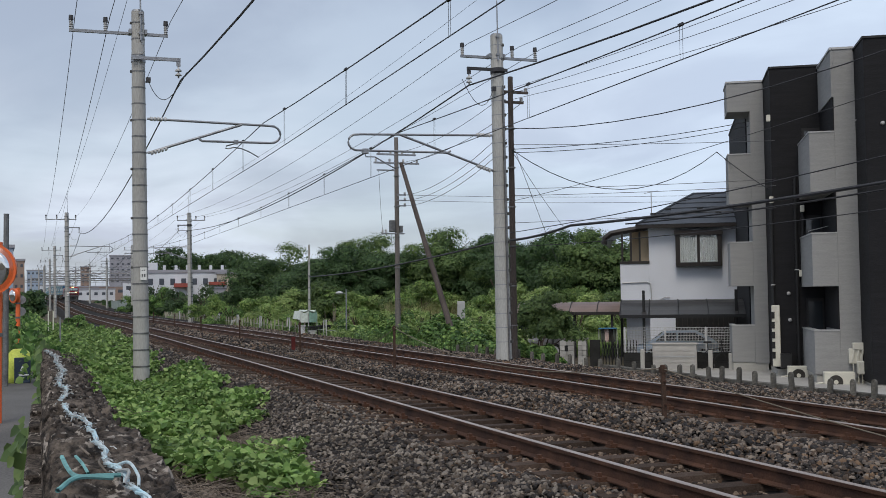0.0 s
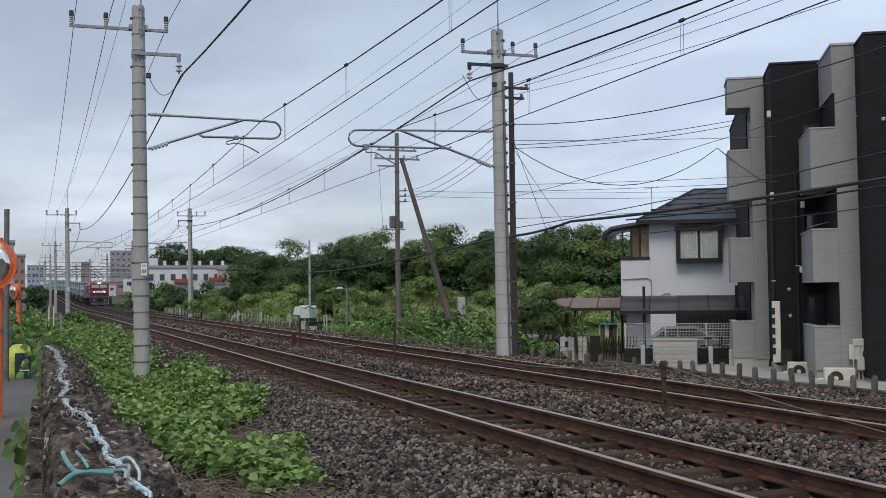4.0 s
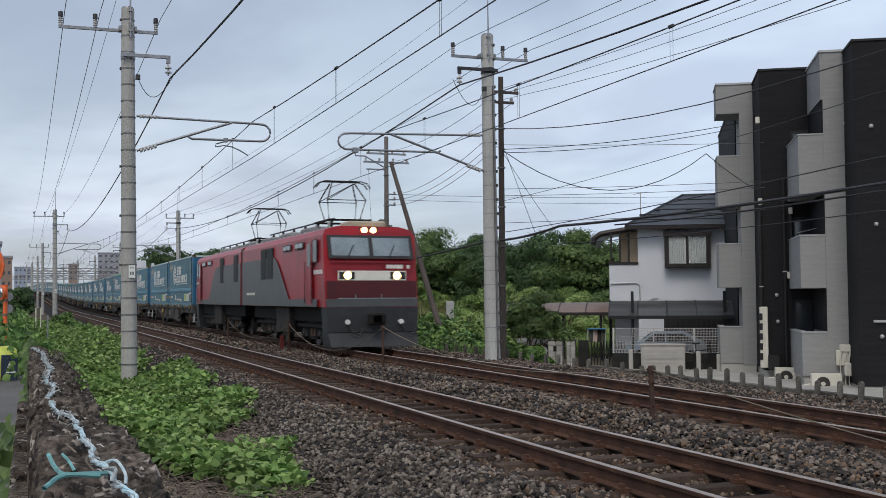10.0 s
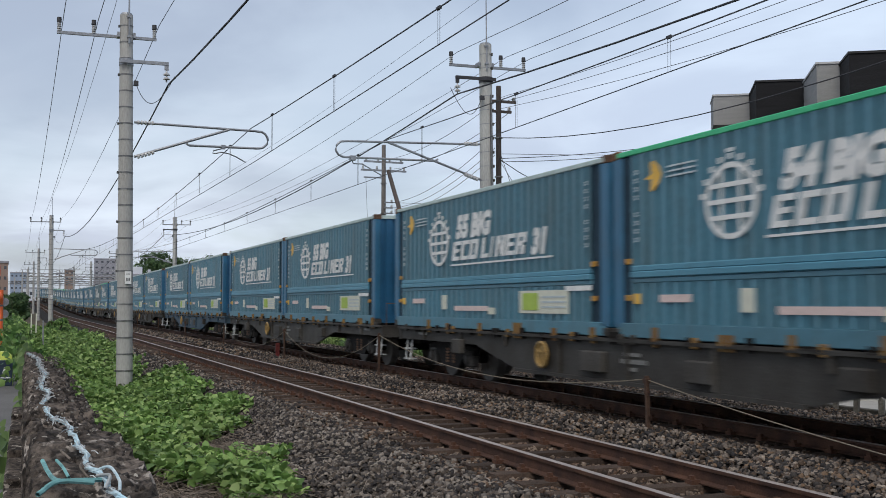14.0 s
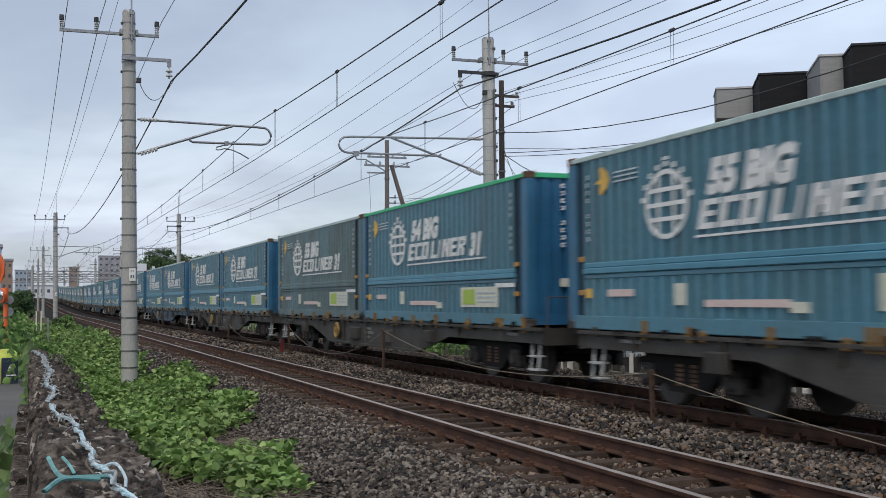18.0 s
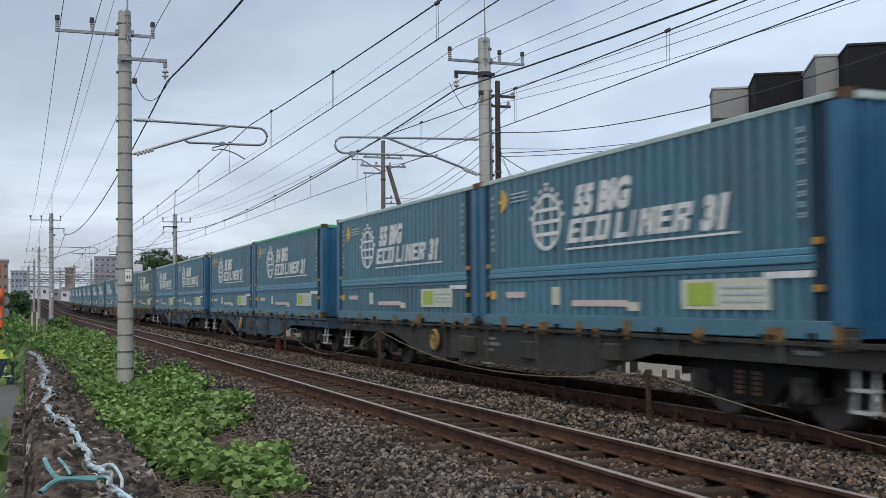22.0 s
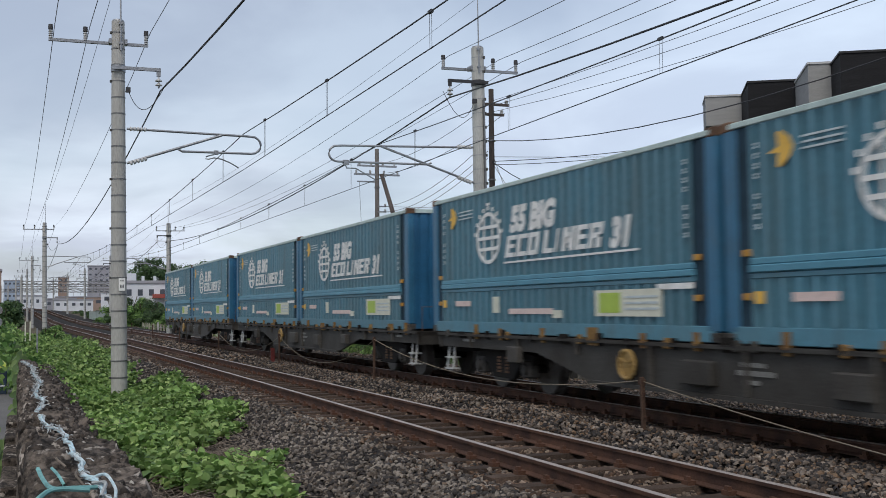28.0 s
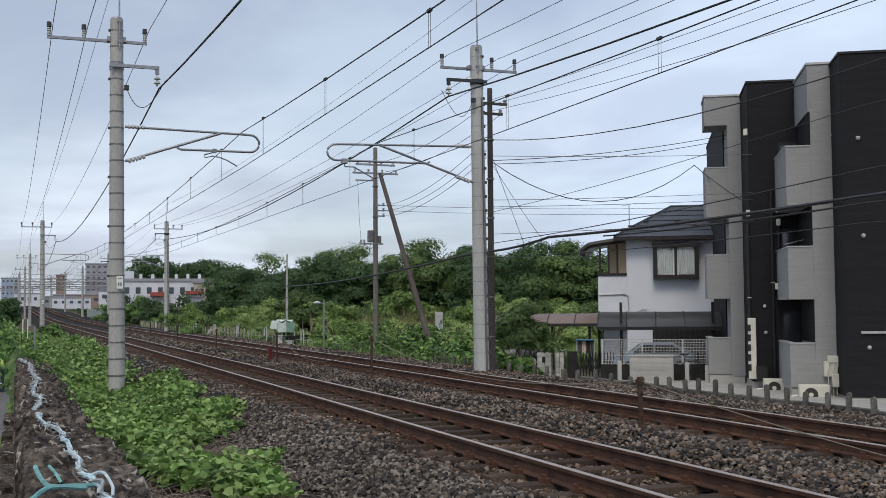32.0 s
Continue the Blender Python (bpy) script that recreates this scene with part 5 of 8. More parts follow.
# wagon by wagon behind the locomotive: frame, leading box, trailing box
MAKEUP = [(W_GREY, C_NEW, C_NEW), (W_GREY, C_NEW, C_NEW), (W_GREY, C_GREEN, C_NEW), (W_GREY, C_NEW, C_NEW), (W_BLUE, C_NEW, C_NEW),
          (W_GREY, C_NEW, C_NEW), (W_GREY, C_NEW, C_NEW), (W_GREY, C_GREEN, C_OLD), (W_GREY, C_NEW, C_NEW), (W_BLUE, C_NEW, C_NEW),
          (W_GREY, C_NEW, C_NEW), (W_GREY, C_NEW, C_NEW), (W_BLUE, C_GREEN, C_NEW), (W_BLUE, C_NEW, C_NEW), (W_GREY, C_OLD, C_GREEN),
          (W_RUST, C_NEW, C_NEW), (W_GREY, C_NEW, C_OLD), (W_GREY, C_NEW, C_NEW), (W_GREY, C_NEW, C_NEW), (W_GREY, C_NEW, C_NEW)]
TRAIN = [(LOCO, -432.45, 0.0)]


def make_up_train():
    """Things of the train with the metres by which each stands ahead of the train's tail."""
    used = set()

    def take(master):
        if master in used:
            return copy_thing(master, Matrix.Identity(4))
        used.add(master)
        return master
    for i, (w, lead, trail) in enumerate(MAKEUP):
        rear = -20.4 * (19 - i)
        TRAIN.append((take(w), rear - 9.62, 0.0))
        TRAIN.append((take(trail), rear + 0.3 - CL / 2, 1.02))
        TRAIN.append((take(lead), rear - 9.23 - CL / 2, 1.02))


make_up_train()

# ---- buildings beyond the line ----
M_SIDING = mat("grey_siding", (0.285, 0.285, 0.28), 0.85, scale=1.2, var=0.1, bump=0.25, fine=14, stretch=(1.2, 1.2, 9), tint=(0.265, 0.265, 0.265))
M_DARKSIDE = mat("charcoal_siding", (0.014, 0.014, 0.016), 0.8, scale=1.2, var=0.2, bump=0.3, fine=12, stretch=(1, 1, 9))
M_TRIM = mat("pale_metal_trim", (0.42, 0.42, 0.42), 0.5, 0.2, scale=4, var=0.1, bump=0)
M_BLACK = mat("black_metal", (0.007, 0.007, 0.008), 0.6, 0.0, scale=4, var=0.2, bump=0)
M_FOUND = mat("foundation_concrete", (0.42, 0.41, 0.38), 0.9, scale=1.5, var=0.12, bump=0.1)
M_STUCCO = mat("white_house_wall", (0.65, 0.67, 0.72), 0.9, scale=0.8, var=0.07, bump=0.12, fine=30)
M_SLATE = mat("slate_roof", (0.052, 0.062, 0.08), 0.68, scale=1.5, var=0.2, bump=0.1)
M_BROWN = mat("brown_frame", (0.015, 0.0105, 0.009), 0.55, scale=4, var=0.2, bump=0.02)
M_BEIGE = mat("beige_shutter", (0.5, 0.4, 0.27), 0.7, scale=2, var=0.1, bump=0.05)
M_PANE = glass("window_glass", (0.75, 0.8, 0.82))
M_CURTAIN = mat("curtain_cloth", (0.13, 0.14, 0.125), 0.9, scale=3, var=0.15, bump=0.1, stretch=(6, 6, 0.5))
M_INSIDE = mat("dark_interior", (0.03, 0.03, 0.03), 0.9, var=0.2, bump=0)
M_POLYC = mat("smoked_canopy", (0.05, 0.047, 0.045), 0.35, scale=2, var=0.15, bump=0.02)
M_POLYB = mat("brown_canopy", (0.22, 0.15, 0.125), 0.4, scale=1.5, var=0.2, bump=0.02)
for m_ in (M_POLYC, M_POLYB):
    m_.node_tree.nodes["Principled BSDF"].inputs["Alpha"].default_value = 0.75
M_CREAMP = mat("cream_plastic", (0.62, 0.6, 0.52), 0.5, scale=3, var=0.1, bump=0.02)
M_BLOCK = mat("grey_block", (0.4, 0.39, 0.37), 0.9, scale=3, var=0.2, bump=0.2, rnd=0.15)
M_DKBLOCK = mat("dark_block_wall", (0.032, 0.032, 0.031), 0.9, scale=2.5, var=0.3, bump=0.2, rnd=0.2)
M_CARBLUE = mat("car_paint_pale_blue", (0.48, 0.58, 0.68), 0.2, 0.0, scale=0.6, var=0.06, bump=0)
M_CARDARK = mat("car_glass_dark", (0.03, 0.035, 0.04), 0.08, scale=1, var=0.1, bump=0, spec=0.8)
M_TYRE = mat("tyre_rubber", (0.02, 0.02, 0.02), 0.85, scale=8, var=0.2, bump=0.1)

PLOT = Matrix(((0.845, 0.534, 0, 21.1), (-0.534, 0.845, 0, 29.5), (0, 0, 1, 0), (0, 0, 0, 1)))


def slab(parent, name, a, b, material, label="", bevel=0.0):
    bm = bmesh.new()
    box(bm, a, b, None, bevel)
    return part(name, bm, material, parent, label)


def hollow(parent, name, u0, u1, v0, v1, z0, z1, material, label):
    """A balcony: floor, front and left parapet with a metal coping."""
    b = slab(parent, name, (u0, v0, z0), (u1, v1, z0 + 0.16), material, label)
    slab(b, "front_parapet", (u0, v0, z0 + 0.16), (u1, v0 + 0.14, z1), material)
    slab(b, "side_parapet", (u0, v0 + 0.14, z0 + 0.16), (u0 + 0.14, v1, z1), material)
    slab(b, "coping", (u0 - 0.02, v0 - 0.02, z1), (u1, v0 + 0.16, z1 + 0.035), M_TRIM, "pale metal coping")
    slab(b, "coping", (u0 - 0.02, v0 + 0.16, z1), (u0 + 0.16, v1, z1 + 0.035), M_TRIM, "pale metal coping")
    return b


def apartments():
    t = thing("apartment_building", "three-storey stepped grey and charcoal apartment building with balconies", "building", at=PLOT)
    for name, a, b, m, label in (
            ("main_block", (0.62, 1.5, -0.85), (14, 11, 8.2), M_DARKSIDE, "charcoal sided main block"),
            ("dark_block", (1.1, -2.2, -0.82), (4.0, 1.498, 8.33), M_DARKSIDE, "charcoal sided block"),
            ("dark_block", (3.12, -6.3, -0.95), (14, 1.498, 8.18), M_DARKSIDE, "charcoal sided block"),
            ("grey_column", (0.66, 0.0, -0.8), (1.09, 1.498, 8.36), M_SIDING, "grey sided column"),
            ("grey_head", (-0.06, 0.0, 7.41), (0.658, 1.45, 8.36), M_SIDING, "grey sided roof box"),
            ("grey_column", (2.56, -4.85, -0.9), (3.117, -2.204, 8.24), M_SIDING, "grey sided column"),
            ("grey_head", (1.9, -4.85, 6.91), (2.556, -2.204, 8.24), M_SIDING, "grey sided roof box")):
        if name == "grey_head" and a[0] > 1:
            a, b = (2.5, -4.85, 6.91), (2.556, -2.204, 8.24)
        w = slab(t, name, a, b, m, label)
        if b[2] > 8:
            slab(w, "roof_trim", (a[0] - 0.03, a[1] - 0.03, b[2]), (b[0] + 0.0, b[1], b[2] + 0.06), M_TRIM if m is M_SIDING else M_BLACK)
    for z0, z1 in ((4.38, 6.0), (1.71, 3.12), (-0.75, 0.42)):
        hollow(t, "balcony", -0.06, 0.656, 0.0, 1.45, z0, z1, M_SIDING, "grey sided balcony")
    for z0, z1 in ((4.28, 5.93), (1.64, 3.1), (-0.8, 0.4)):
        hollow(t, "balcony", 1.88, 2.556, -4.85, -2.204, z0, z1, M_SIDING, "grey sided balcony")
    for a, b in (((-0.04, 0.03, -1.15), (1.07, 1.45, -0.76)), ((1.13, -2.17, -1.15), (3.1, 1.4, -0.83)), ((1.92, -4.8, -1.15), (3.1, -2.2, -0.81)), ((3.15, -6.27, -1.15), (13.9, 1.4, -0.96)),
                 ((0.7, 1.6, -1.15), (13.9, 10.9, -0.86))):
        slab(t, "foundation", a, b, M_FOUND, "pale concrete plinth")
    # added panels over the grey column: recess shade as charcoal colour
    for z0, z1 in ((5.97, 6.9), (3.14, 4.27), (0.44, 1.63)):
        slab(t, "recess_shade_panel", (2.53, -4.84, z0), (2.557, -2.21, z1), M_DARKSIDE, "added charcoal panel standing in for the shade in the balcony recess")
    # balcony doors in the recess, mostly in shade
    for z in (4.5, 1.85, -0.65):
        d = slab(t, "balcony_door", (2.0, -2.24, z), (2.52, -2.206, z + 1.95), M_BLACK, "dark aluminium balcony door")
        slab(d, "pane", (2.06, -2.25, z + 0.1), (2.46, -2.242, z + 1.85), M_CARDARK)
    for z in (4.5, 1.85):
        bm = bmesh.new()
        tube(bm, [(2.0, -3.4, z + 1.42), (2.55, -3.4, z + 1.55)], 0.012, 5)
        tube(bm, [(2.0, -3.2, z + 1.42), (2.55, -3.2, z + 1.55)], 0.012, 5)
        for i in range(4):
            tube(bm, [(2.1 + 0.12 * i, -3.4, z + 1.44 + 0.03 * i), (2.1 + 0.12 * i, -3.2, z + 1.44 + 0.03 * i)], 0.01, 5)
        part("laundry_bracket", bm, M_TRIM, t, "pale laundry pole bracket")
    for u, v, z0, z1 in ((3.16, -4.95, 5.2, 7.2), (3.2, -4.95, 1.0, 4.7), (3.2, -4.97, -0.8, 1.0), (1.95, -2.3, 1.7, 4.1), (1.05, -2.26, -0.6, 4.0), (1.75, -2.27, -0.7, 5.0)):
        bm = bmesh.new()
        cyl(bm, (u, v, z0), (u, v, z1), 0.05, 0.05, 10)
        p = part("downpipe", bm, M_BLACK, t, "black downpipe")
        for i in range(3):
            z = z0 + (i + 0.5) * (z1 - z0) / 3
            slab(p, "pipe_bracket", (u - 0.06, v - 0.06, z), (u + 0.06, v + 0.06, z + 0.03), M_TRIM if i == 1 else M_BLACK)
    for u, v, z in ((1.02, -2.26, 6.7), (1.05, -2.26, 4.2), (1.93, -2.35, 3.9), (1.86, -2.28, 1.95)):
        slab(t, "vent_box", (u - 0.05, v - 0.06, z), (u + 0.07, v + 0.04, z + 0.2), M_CREAMP, "small white vent box", 0.015)
    for u, z in ((1.5, 1.45), (1.52, 0.65), (3.55, 5.9), (3.62, 3.3), (3.7, 0.35)):
        v = -2.2 if u < 3 else -6.3
        bm = bmesh.new()
        bmesh.ops.create_uvsphere(bm, u_segments=10, v_segments=6, radius=0.06, matrix=Matrix.Translation((u, v - 0.02, z)))
        part("vent_cap", bm, M_TRIM, t, "round pale vent cap", True)
    bm = bmesh.new()
    box(bm, (0.98, -2.35, -0.75), (1.22, -2.26, 1.1), None, 0.02)
    lou = part("meter_panel", bm, M_CREAMP, t, "tall cream panel with dark slots")
    for i in range(5):
        slab(lou, "slot", (0.97, -2.37, -0.5 + 0.3 * i), (1.06, -2.345, -0.3 + 0.3 * i), M_BLACK)
    slab(t, "meter_box", (1.2, -2.6, -0.78), (1.5, -2.26, -0.35), M_BLACK, "dark meter box")
    slab(t, "strip_light", (3.5, -6.36, 0.72), (4.4, -6.3, 0.78), M_TRIM, "white strip on the wall")
    bm = bmesh.new()
    for i, (u, z, w, h) in enumerate(((2.75, -0.5, 0.34, 0.42), (2.85, -0.12, 0.42, 0.2), (2.95, -0.78, 0.2, 0.36))):
        box(bm, (u, -5.0 - 0.05 * i, z), (u + w, -4.86, z + h), None, 0.02)
    part("gas_meter", bm, M_CREAMP, t, "cream gas meter with pipes")
    bm = bmesh.new()
    for u in (2.85, 2.98, 3.08):
        tube(bm, [(u, -5.02, -1.1), (u, -5.02, -0.3), (u + 0.05, -5.02, -0.05)], 0.025, 6)
    part("gas_pipe", bm, M_CREAMP, t, "cream gas pipes")
    return t


apartments()
M_YARD = mat("yard_concrete", (0.36, 0.35, 0.33), 0.92, scale=0.9, var=0.15, bump=0.15)
bm_ = bmesh.new()
box(bm_, (15.0, 6.0, -1.3), (24.0, 33.0, -1.03))
tagged(part("pavement", bm_, M_YARD), "pale concrete yard beside the buildings", "pavement", kind="structure")


def condenser(u, v, label):
    t = thing("air_conditioner_unit", label, "air conditioner", "outdoor units", at=PLOT @ pose(u, v, -1.3))
    slab(t, "cabinet", (-0.4, -0.15, 0.06), (0.4, 0.15, 0.6), M_CREAMP, "", 0.02)
    bm = bmesh.new()
    cyl(bm, (-0.1, -0.155, 0.33), (-0.1, -0.17, 0.33), 0.19, 0.18, 24)
    g = part("fan_grille", bm, M_FRAME, t, "dark round fan grille")
    bm = bmesh.new()
    cyl(bm, (-0.1, -0.17, 0.33), (-0.1, -0.185, 0.33), 0.06, 0.06, 14)
    part("fan_hub", bm, M_CREAMP, g)
    for x in (-0.3, 0.3):
        slab(t, "foot", (x - 0.05, -0.16, 0), (x + 0.05, 0.16, 0.06), M_CONC)
    bm = bmesh.new()
    tube(bm, [(-0.4, 0, 0.3), (-0.55, 0, 0.28), (-0.75, 0.02, 0.1), (-0.9, 0.05, 0.05)], 0.03, 6)
    part("pipe", bm, M_CREAMP, t)


condenser(2.44, -5.2, "cream outdoor unit with a dark fan grille on the ground")
condenser(1.75, -2.75, "cream outdoor unit beside the charcoal wall")


def house():
    t = thing("house", "two-storey white house with slate roof and brown bay window", "house", at=PLOT @ pose(0, 8, 0))
    slab(t, "wall", (-2.8, 0, -1.1), (6.5, 8, 4.28), M_STUCCO, "white rendered wall")
    slab(t, "wall", (-3.95, 0.0, 1.1), (-2.804, 6, 2.72), M_STUCCO, "white rendered balcony wall")
    slab(t, "wall", (-3.8, 1.6, -1.1), (-2.804, 6, 1.1), M_STUCCO, "white rendered wall")
    bm = bmesh.new()
    e, r = 4.28, 5.85
    v = [(-3.25, -0.5, e), (7, -0.5, e), (7, 8.5, e), (-3.25, 8.5, e), (-0.9, 4, r), (5, 4, r)]
    v = [bm.verts.new(p) for p in v]
    for f in ((0, 1, 5, 4), (1, 2, 5), (2, 3, 4, 5), (3, 0, 4), (3, 2, 1, 0)):
        bm.faces.new([v[i] for i in f])
    roof = part("roof", bm, M_SLATE, t, "blue-grey hipped slate roof")
    for i in range(1, 6):
        f = i / 6
        bm = bmesh.new()
        p, q = Vector((-3.25, -0.5, e)).lerp(Vector((-0.9, 4, r)), f), Vector((7, -0.5, e)).lerp(Vector((5, 4, r)), f)
        n = Vector((0, -0.33, 0.94)) * 0.02
        tube(bm, [p + n, q + n], 0.03, 5)
        part("roof_course", bm, M_SLATE, roof)
    for k, row in enumerate((0.28, 0.42)):
        for i in range(6):
            p = Vector((-2.6 + 1.3 * i + 0.6 * k, -0.5 + 4.5 * row - 0.03, e + (r - e) * row + 0.03))
            slab(roof, "snow_guard", p - Vector((0.12, 0.03, 0)), p + Vector((0.12, 0.03, 0.07)), M_BLACK)
    bm = bmesh.new()
    tube(bm, [(-3.25, -0.5, e + 0.02), (-0.9, 4, r + 0.02), (5, 4, r + 0.02)], 0.05, 6)
    part("ridge_cap", bm, M_SLATE, roof)
    slab(t, "gutter", (-3.3, -0.58, e - 0.16), (7, -0.46, e - 0.02), M_BROWN, "dark gutter along the eave")
    slab(t, "soffit", (-3.1, -0.46, e - 0.1), (6.9, -0.01, e - 0.01), M_STUCCO)
    # bay window
    bay = thing_part("bay_window", t)
    u0, u1, z0, z1 = -1.74, 0.05, 2.58, 4.02
    for a, b in (((u0, -0.42, z0), (u1, 0, z0 + 0.15)), ((u0 - 0.04, -0.46, z1 - 0.2), (u1 + 0.04, 0, z1)), ((u0, -0.4, z0 + 0.15), (u0 + 0.17, -0.004, z1 - 0.2)), ((u1 - 0.17, -0.4, z0 + 0.15), (u1, -0.004, z1 - 0.2)),
                 ((-0.9, -0.4, z0 + 0.12), (-0.8, -0.32, z1 - 0.14))):
        slab(bay, "window_frame", a, b, M_BROWN, "dark brown frame")
    for a, b in ((u0 + 0.1, -0.9), (-0.8, u1 - 0.1)):
        slab(bay, "pane", (a, -0.375, z0 + 0.12), (b, -0.365, z1 - 0.14), M_PANE).visible_shadow = False
        bm = bmesh.new()
        n = 14
        lo = [bm.verts.new((a + 0.06 + (b - a - 0.12) * i / n, -0.2 + 0.03 * (i % 2), z0 + 0.14)) for i in range(n + 1)]
        hi = [bm.verts.new((v_.co.x, v_.co.y, z1 - 0.16)) for v_ in lo]
        for i in range(n):
            bm.faces.new((lo[i], lo[i + 1], hi[i + 1], hi[i]))
        part("curtain", bm, M_CURTAIN, bay, "pale pleated curtain")
    # loggia at the corner
    slab(t, "loggia_rail", (-3.97, -0.04, 2.725), (-2.78, 0.06, 2.83), M_BROWN)
    slab(t, "shutter", (-3.2, 0.6, 2.8), (-2.82, 0.66, 4.1), M_BEIGE, "beige shutter")
    slab(t, "shutter", (-3.6, 1.2, 2.8), (-2.82, 1.26, 4.1), M_BEIGE, "beige shutter")
    for u in (-3.9, -3.55, -3.2):
        slab(t, "loggia_post", (u, -0.02, 2.83), (u + 0.08, 0.06, 4.0), M_BROWN)
    bm = bmesh.new()
    tube(bm, [(-4.6, 0.1, 3.55), (-4.55, 0.1, 3.8), (-4.3, 0.1, 3.98), (-3.9, 0.1, 4.05), (-2.85, 0.1, 4.2)], 0.12, 8, True)
    part("awning_beam", bm, M_BROWN, t, "curved brown awning beam")
    bm = bmesh.new()
    pts = [(-4.6, 3.55), (-4.5, 3.85), (-4.25, 4.02), (-3.9, 4.1), (-2.85, 4.25), (-2.85, 4.2), (-3.9, 4.05), (-4.22, 3.98), (-4.45, 3.82), (-4.55, 3.55)]
    prism(bm, pts, 0.0, 4.0, "y")
    part("awning", bm, M_POLYC, t, "smoked curved awning")
    bm = bmesh.new()
    tube(bm, [(-3.9, -0.04, 1.95), (-2.9, -0.04, 1.98), (-2.75, -0.04, 1.9), (-2.72, -0.04, 1.0)], 0.025, 6)
    part("conduit", bm, M_TRIM, t, "grey conduit on the wall")
    bm = bmesh.new()
    tube(bm, [(-2.5, -0.04, 1.2), (-2.2, -0.04, 1.35), (-2.0, -0.05, 1.36)], 0.022, 6)
    part("conduit", bm, M_TRIM, t)
    slab(t, "wall_lamp", (0.4, -0.14, 2.0), (0.52, 0.0, 2.35), M_TRIM, "small white wall lamp", 0.02)
    slab(t, "ground_window", (-1.8, -0.03, -0.9), (1.4, 0.02, 0.9), M_INSIDE, "dark patio window with grille")
    for i in range(16):
        slab(t, "grille_bar", (-1.75 + 0.2 * i, -0.07, -0.9), (-1.72 + 0.2 * i, -0.04, 0.9), M_BROWN)
    bm = bmesh.new()
    tube(bm, [(-2.7, 3.0, 4.9), (-2.7, 3.0, 5.9)], 0.02, 5)
    tube(bm, [(-3.0, 3.0, 5.85), (-2.4, 3.0, 5.95)], 0.012, 4)
    for i in range(4):
        tube(bm, [(-2.95 + 0.15 * i, 2.8, 5.86 + 0.025 * i), (-2.95 + 0.15 * i, 3.2, 5.86 + 0.025 * i)], 0.008, 4)
    part("antenna", bm, M_TRIM, t, "thin television antenna")
    return t


house()


def carport(name, label, m, length, depth, material, posts, height, arch):
    t = thing(name, label, "carport", at=m)
    bm = bmesh.new()
    n = 8
    prof = []
    for i in range(n + 1):
        f = i / n
        prof.append((depth * f, height + arch * math.sin(math.pi * (0.15 + 0.55 * f)) - arch * 0.45))
    under = [(a, z - 0.025) for a, z in reversed(prof)]
    prism(bm, prof + under, 0.0, length, "x")
    roof = part("canopy", bm, material, t)
    k = int(length / 0.95)
    for i in range(k + 1):
        x = length * i / k
        bm = bmesh.new()
        tube(bm, [(x, a, z + 0.012) for a, z in prof], 0.022, 5)
        part("rib", bm, M_BROWN if material is M_POLYB else M_BLACK, roof)
    slab(t, "front_beam", (0, -0.05, prof[0][1] - 0.1), (length, 0.03, prof[0][1] + 0.02), M_BROWN if material is M_POLYB else M_BLACK)
    slab(t, "back_beam", (0, depth - 0.03, prof[-1][1] - 0.1), (length, depth + 0.05, prof[-1][1] + 0.02), M_BROWN if material is M_POLYB else M_BLACK)
    for x, y, top in posts:
        slab(t, "post", (x - 0.05, y - 0.05, -1.12), (x + 0.05, y + 0.05, top), M_BLACK, "", 0.01)
    return t


carport("carport", "dark smoked carport beside the white house", PLOT @ pose(-3.8, 3.2, 0), 5.2, 3.0, M_POLYC, ((0.85, 0.3, 1.62), (4.1, 0.3, 1.62)), 0.72, 1.0)
carport("carport", "brown canopy over a parking space on posts", PLOT @ pose(-8.2, 7.4, 0), 4.4, 2.6, M_POLYB, ((0.4, 0.2, 0.75), (1.5, 0.2, 0.75), (2.4, 0.2, 0.75), (3.9, 0.2, 0.75), (4.2, 2.4, 0.9)), 0.78, 0.75)


def car(label, material, m):
    t = thing("car", label, "car", at=m)
    prof = [(-2.0, 0.35), (-2.05, 0.75), (-1.35, 0.92), (-0.7, 1.42), (0.9, 1.46), (1.75, 1.05), (2.0, 0.9), (2.02, 0.35)]
    bm = bmesh.new()
    vs = prism(bm, prof, -0.8, 0.8, "y")
    for v in vs:
        if v.co.z > 1.2:
            v.co.y *= 0.8
    bmesh.ops.bevel(bm, geom=list(bm.edges), offset=0.06, segments=2, affect="EDGES")
    body = part("body", bm, material, t, smooth=True)
    for y in (-0.8, 0.8):
        s = 1 if y > 0 else -1
        for name, o in (("side_window", [(-1.1, 0.98), (-0.62, 1.34), (-0.05, 1.37), (-0.05, 0.98)]), ("side_window", [(0.03, 0.98), (0.03, 1.37), (0.85, 1.37), (1.5, 1.0)])):
            bm = bmesh.new()
            prism(bm, o, y - s * 0.12, y - s * 0.02, "y")
            part(name, bm, M_CARDARK, body)
    bm = bmesh.new()
    prism(bm, [(-1.32, 0.95), (-0.74, 1.38), (-0.78, 1.4), (-1.37, 0.97)], -0.62, 0.62, "y")
    part("windscreen", bm, M_CARDARK, body)
    for x in (-1.25, 1.3):
        for y in (-0.76, 0.76):
            bm = bmesh.new()
            cyl(bm, (x, y - 0.09, 0.31), (x, y + 0.09, 0.31), 0.31, 0.31, 20)
            w = part("tyre", bm, M_TYRE, t)
            bm = bmesh.new()
            cyl(bm, (x, y - 0.1, 0.31), (x, y + 0.1, 0.31), 0.19, 0.19, 14)
            part("rim", bm, M_TRIM, w)
    return t


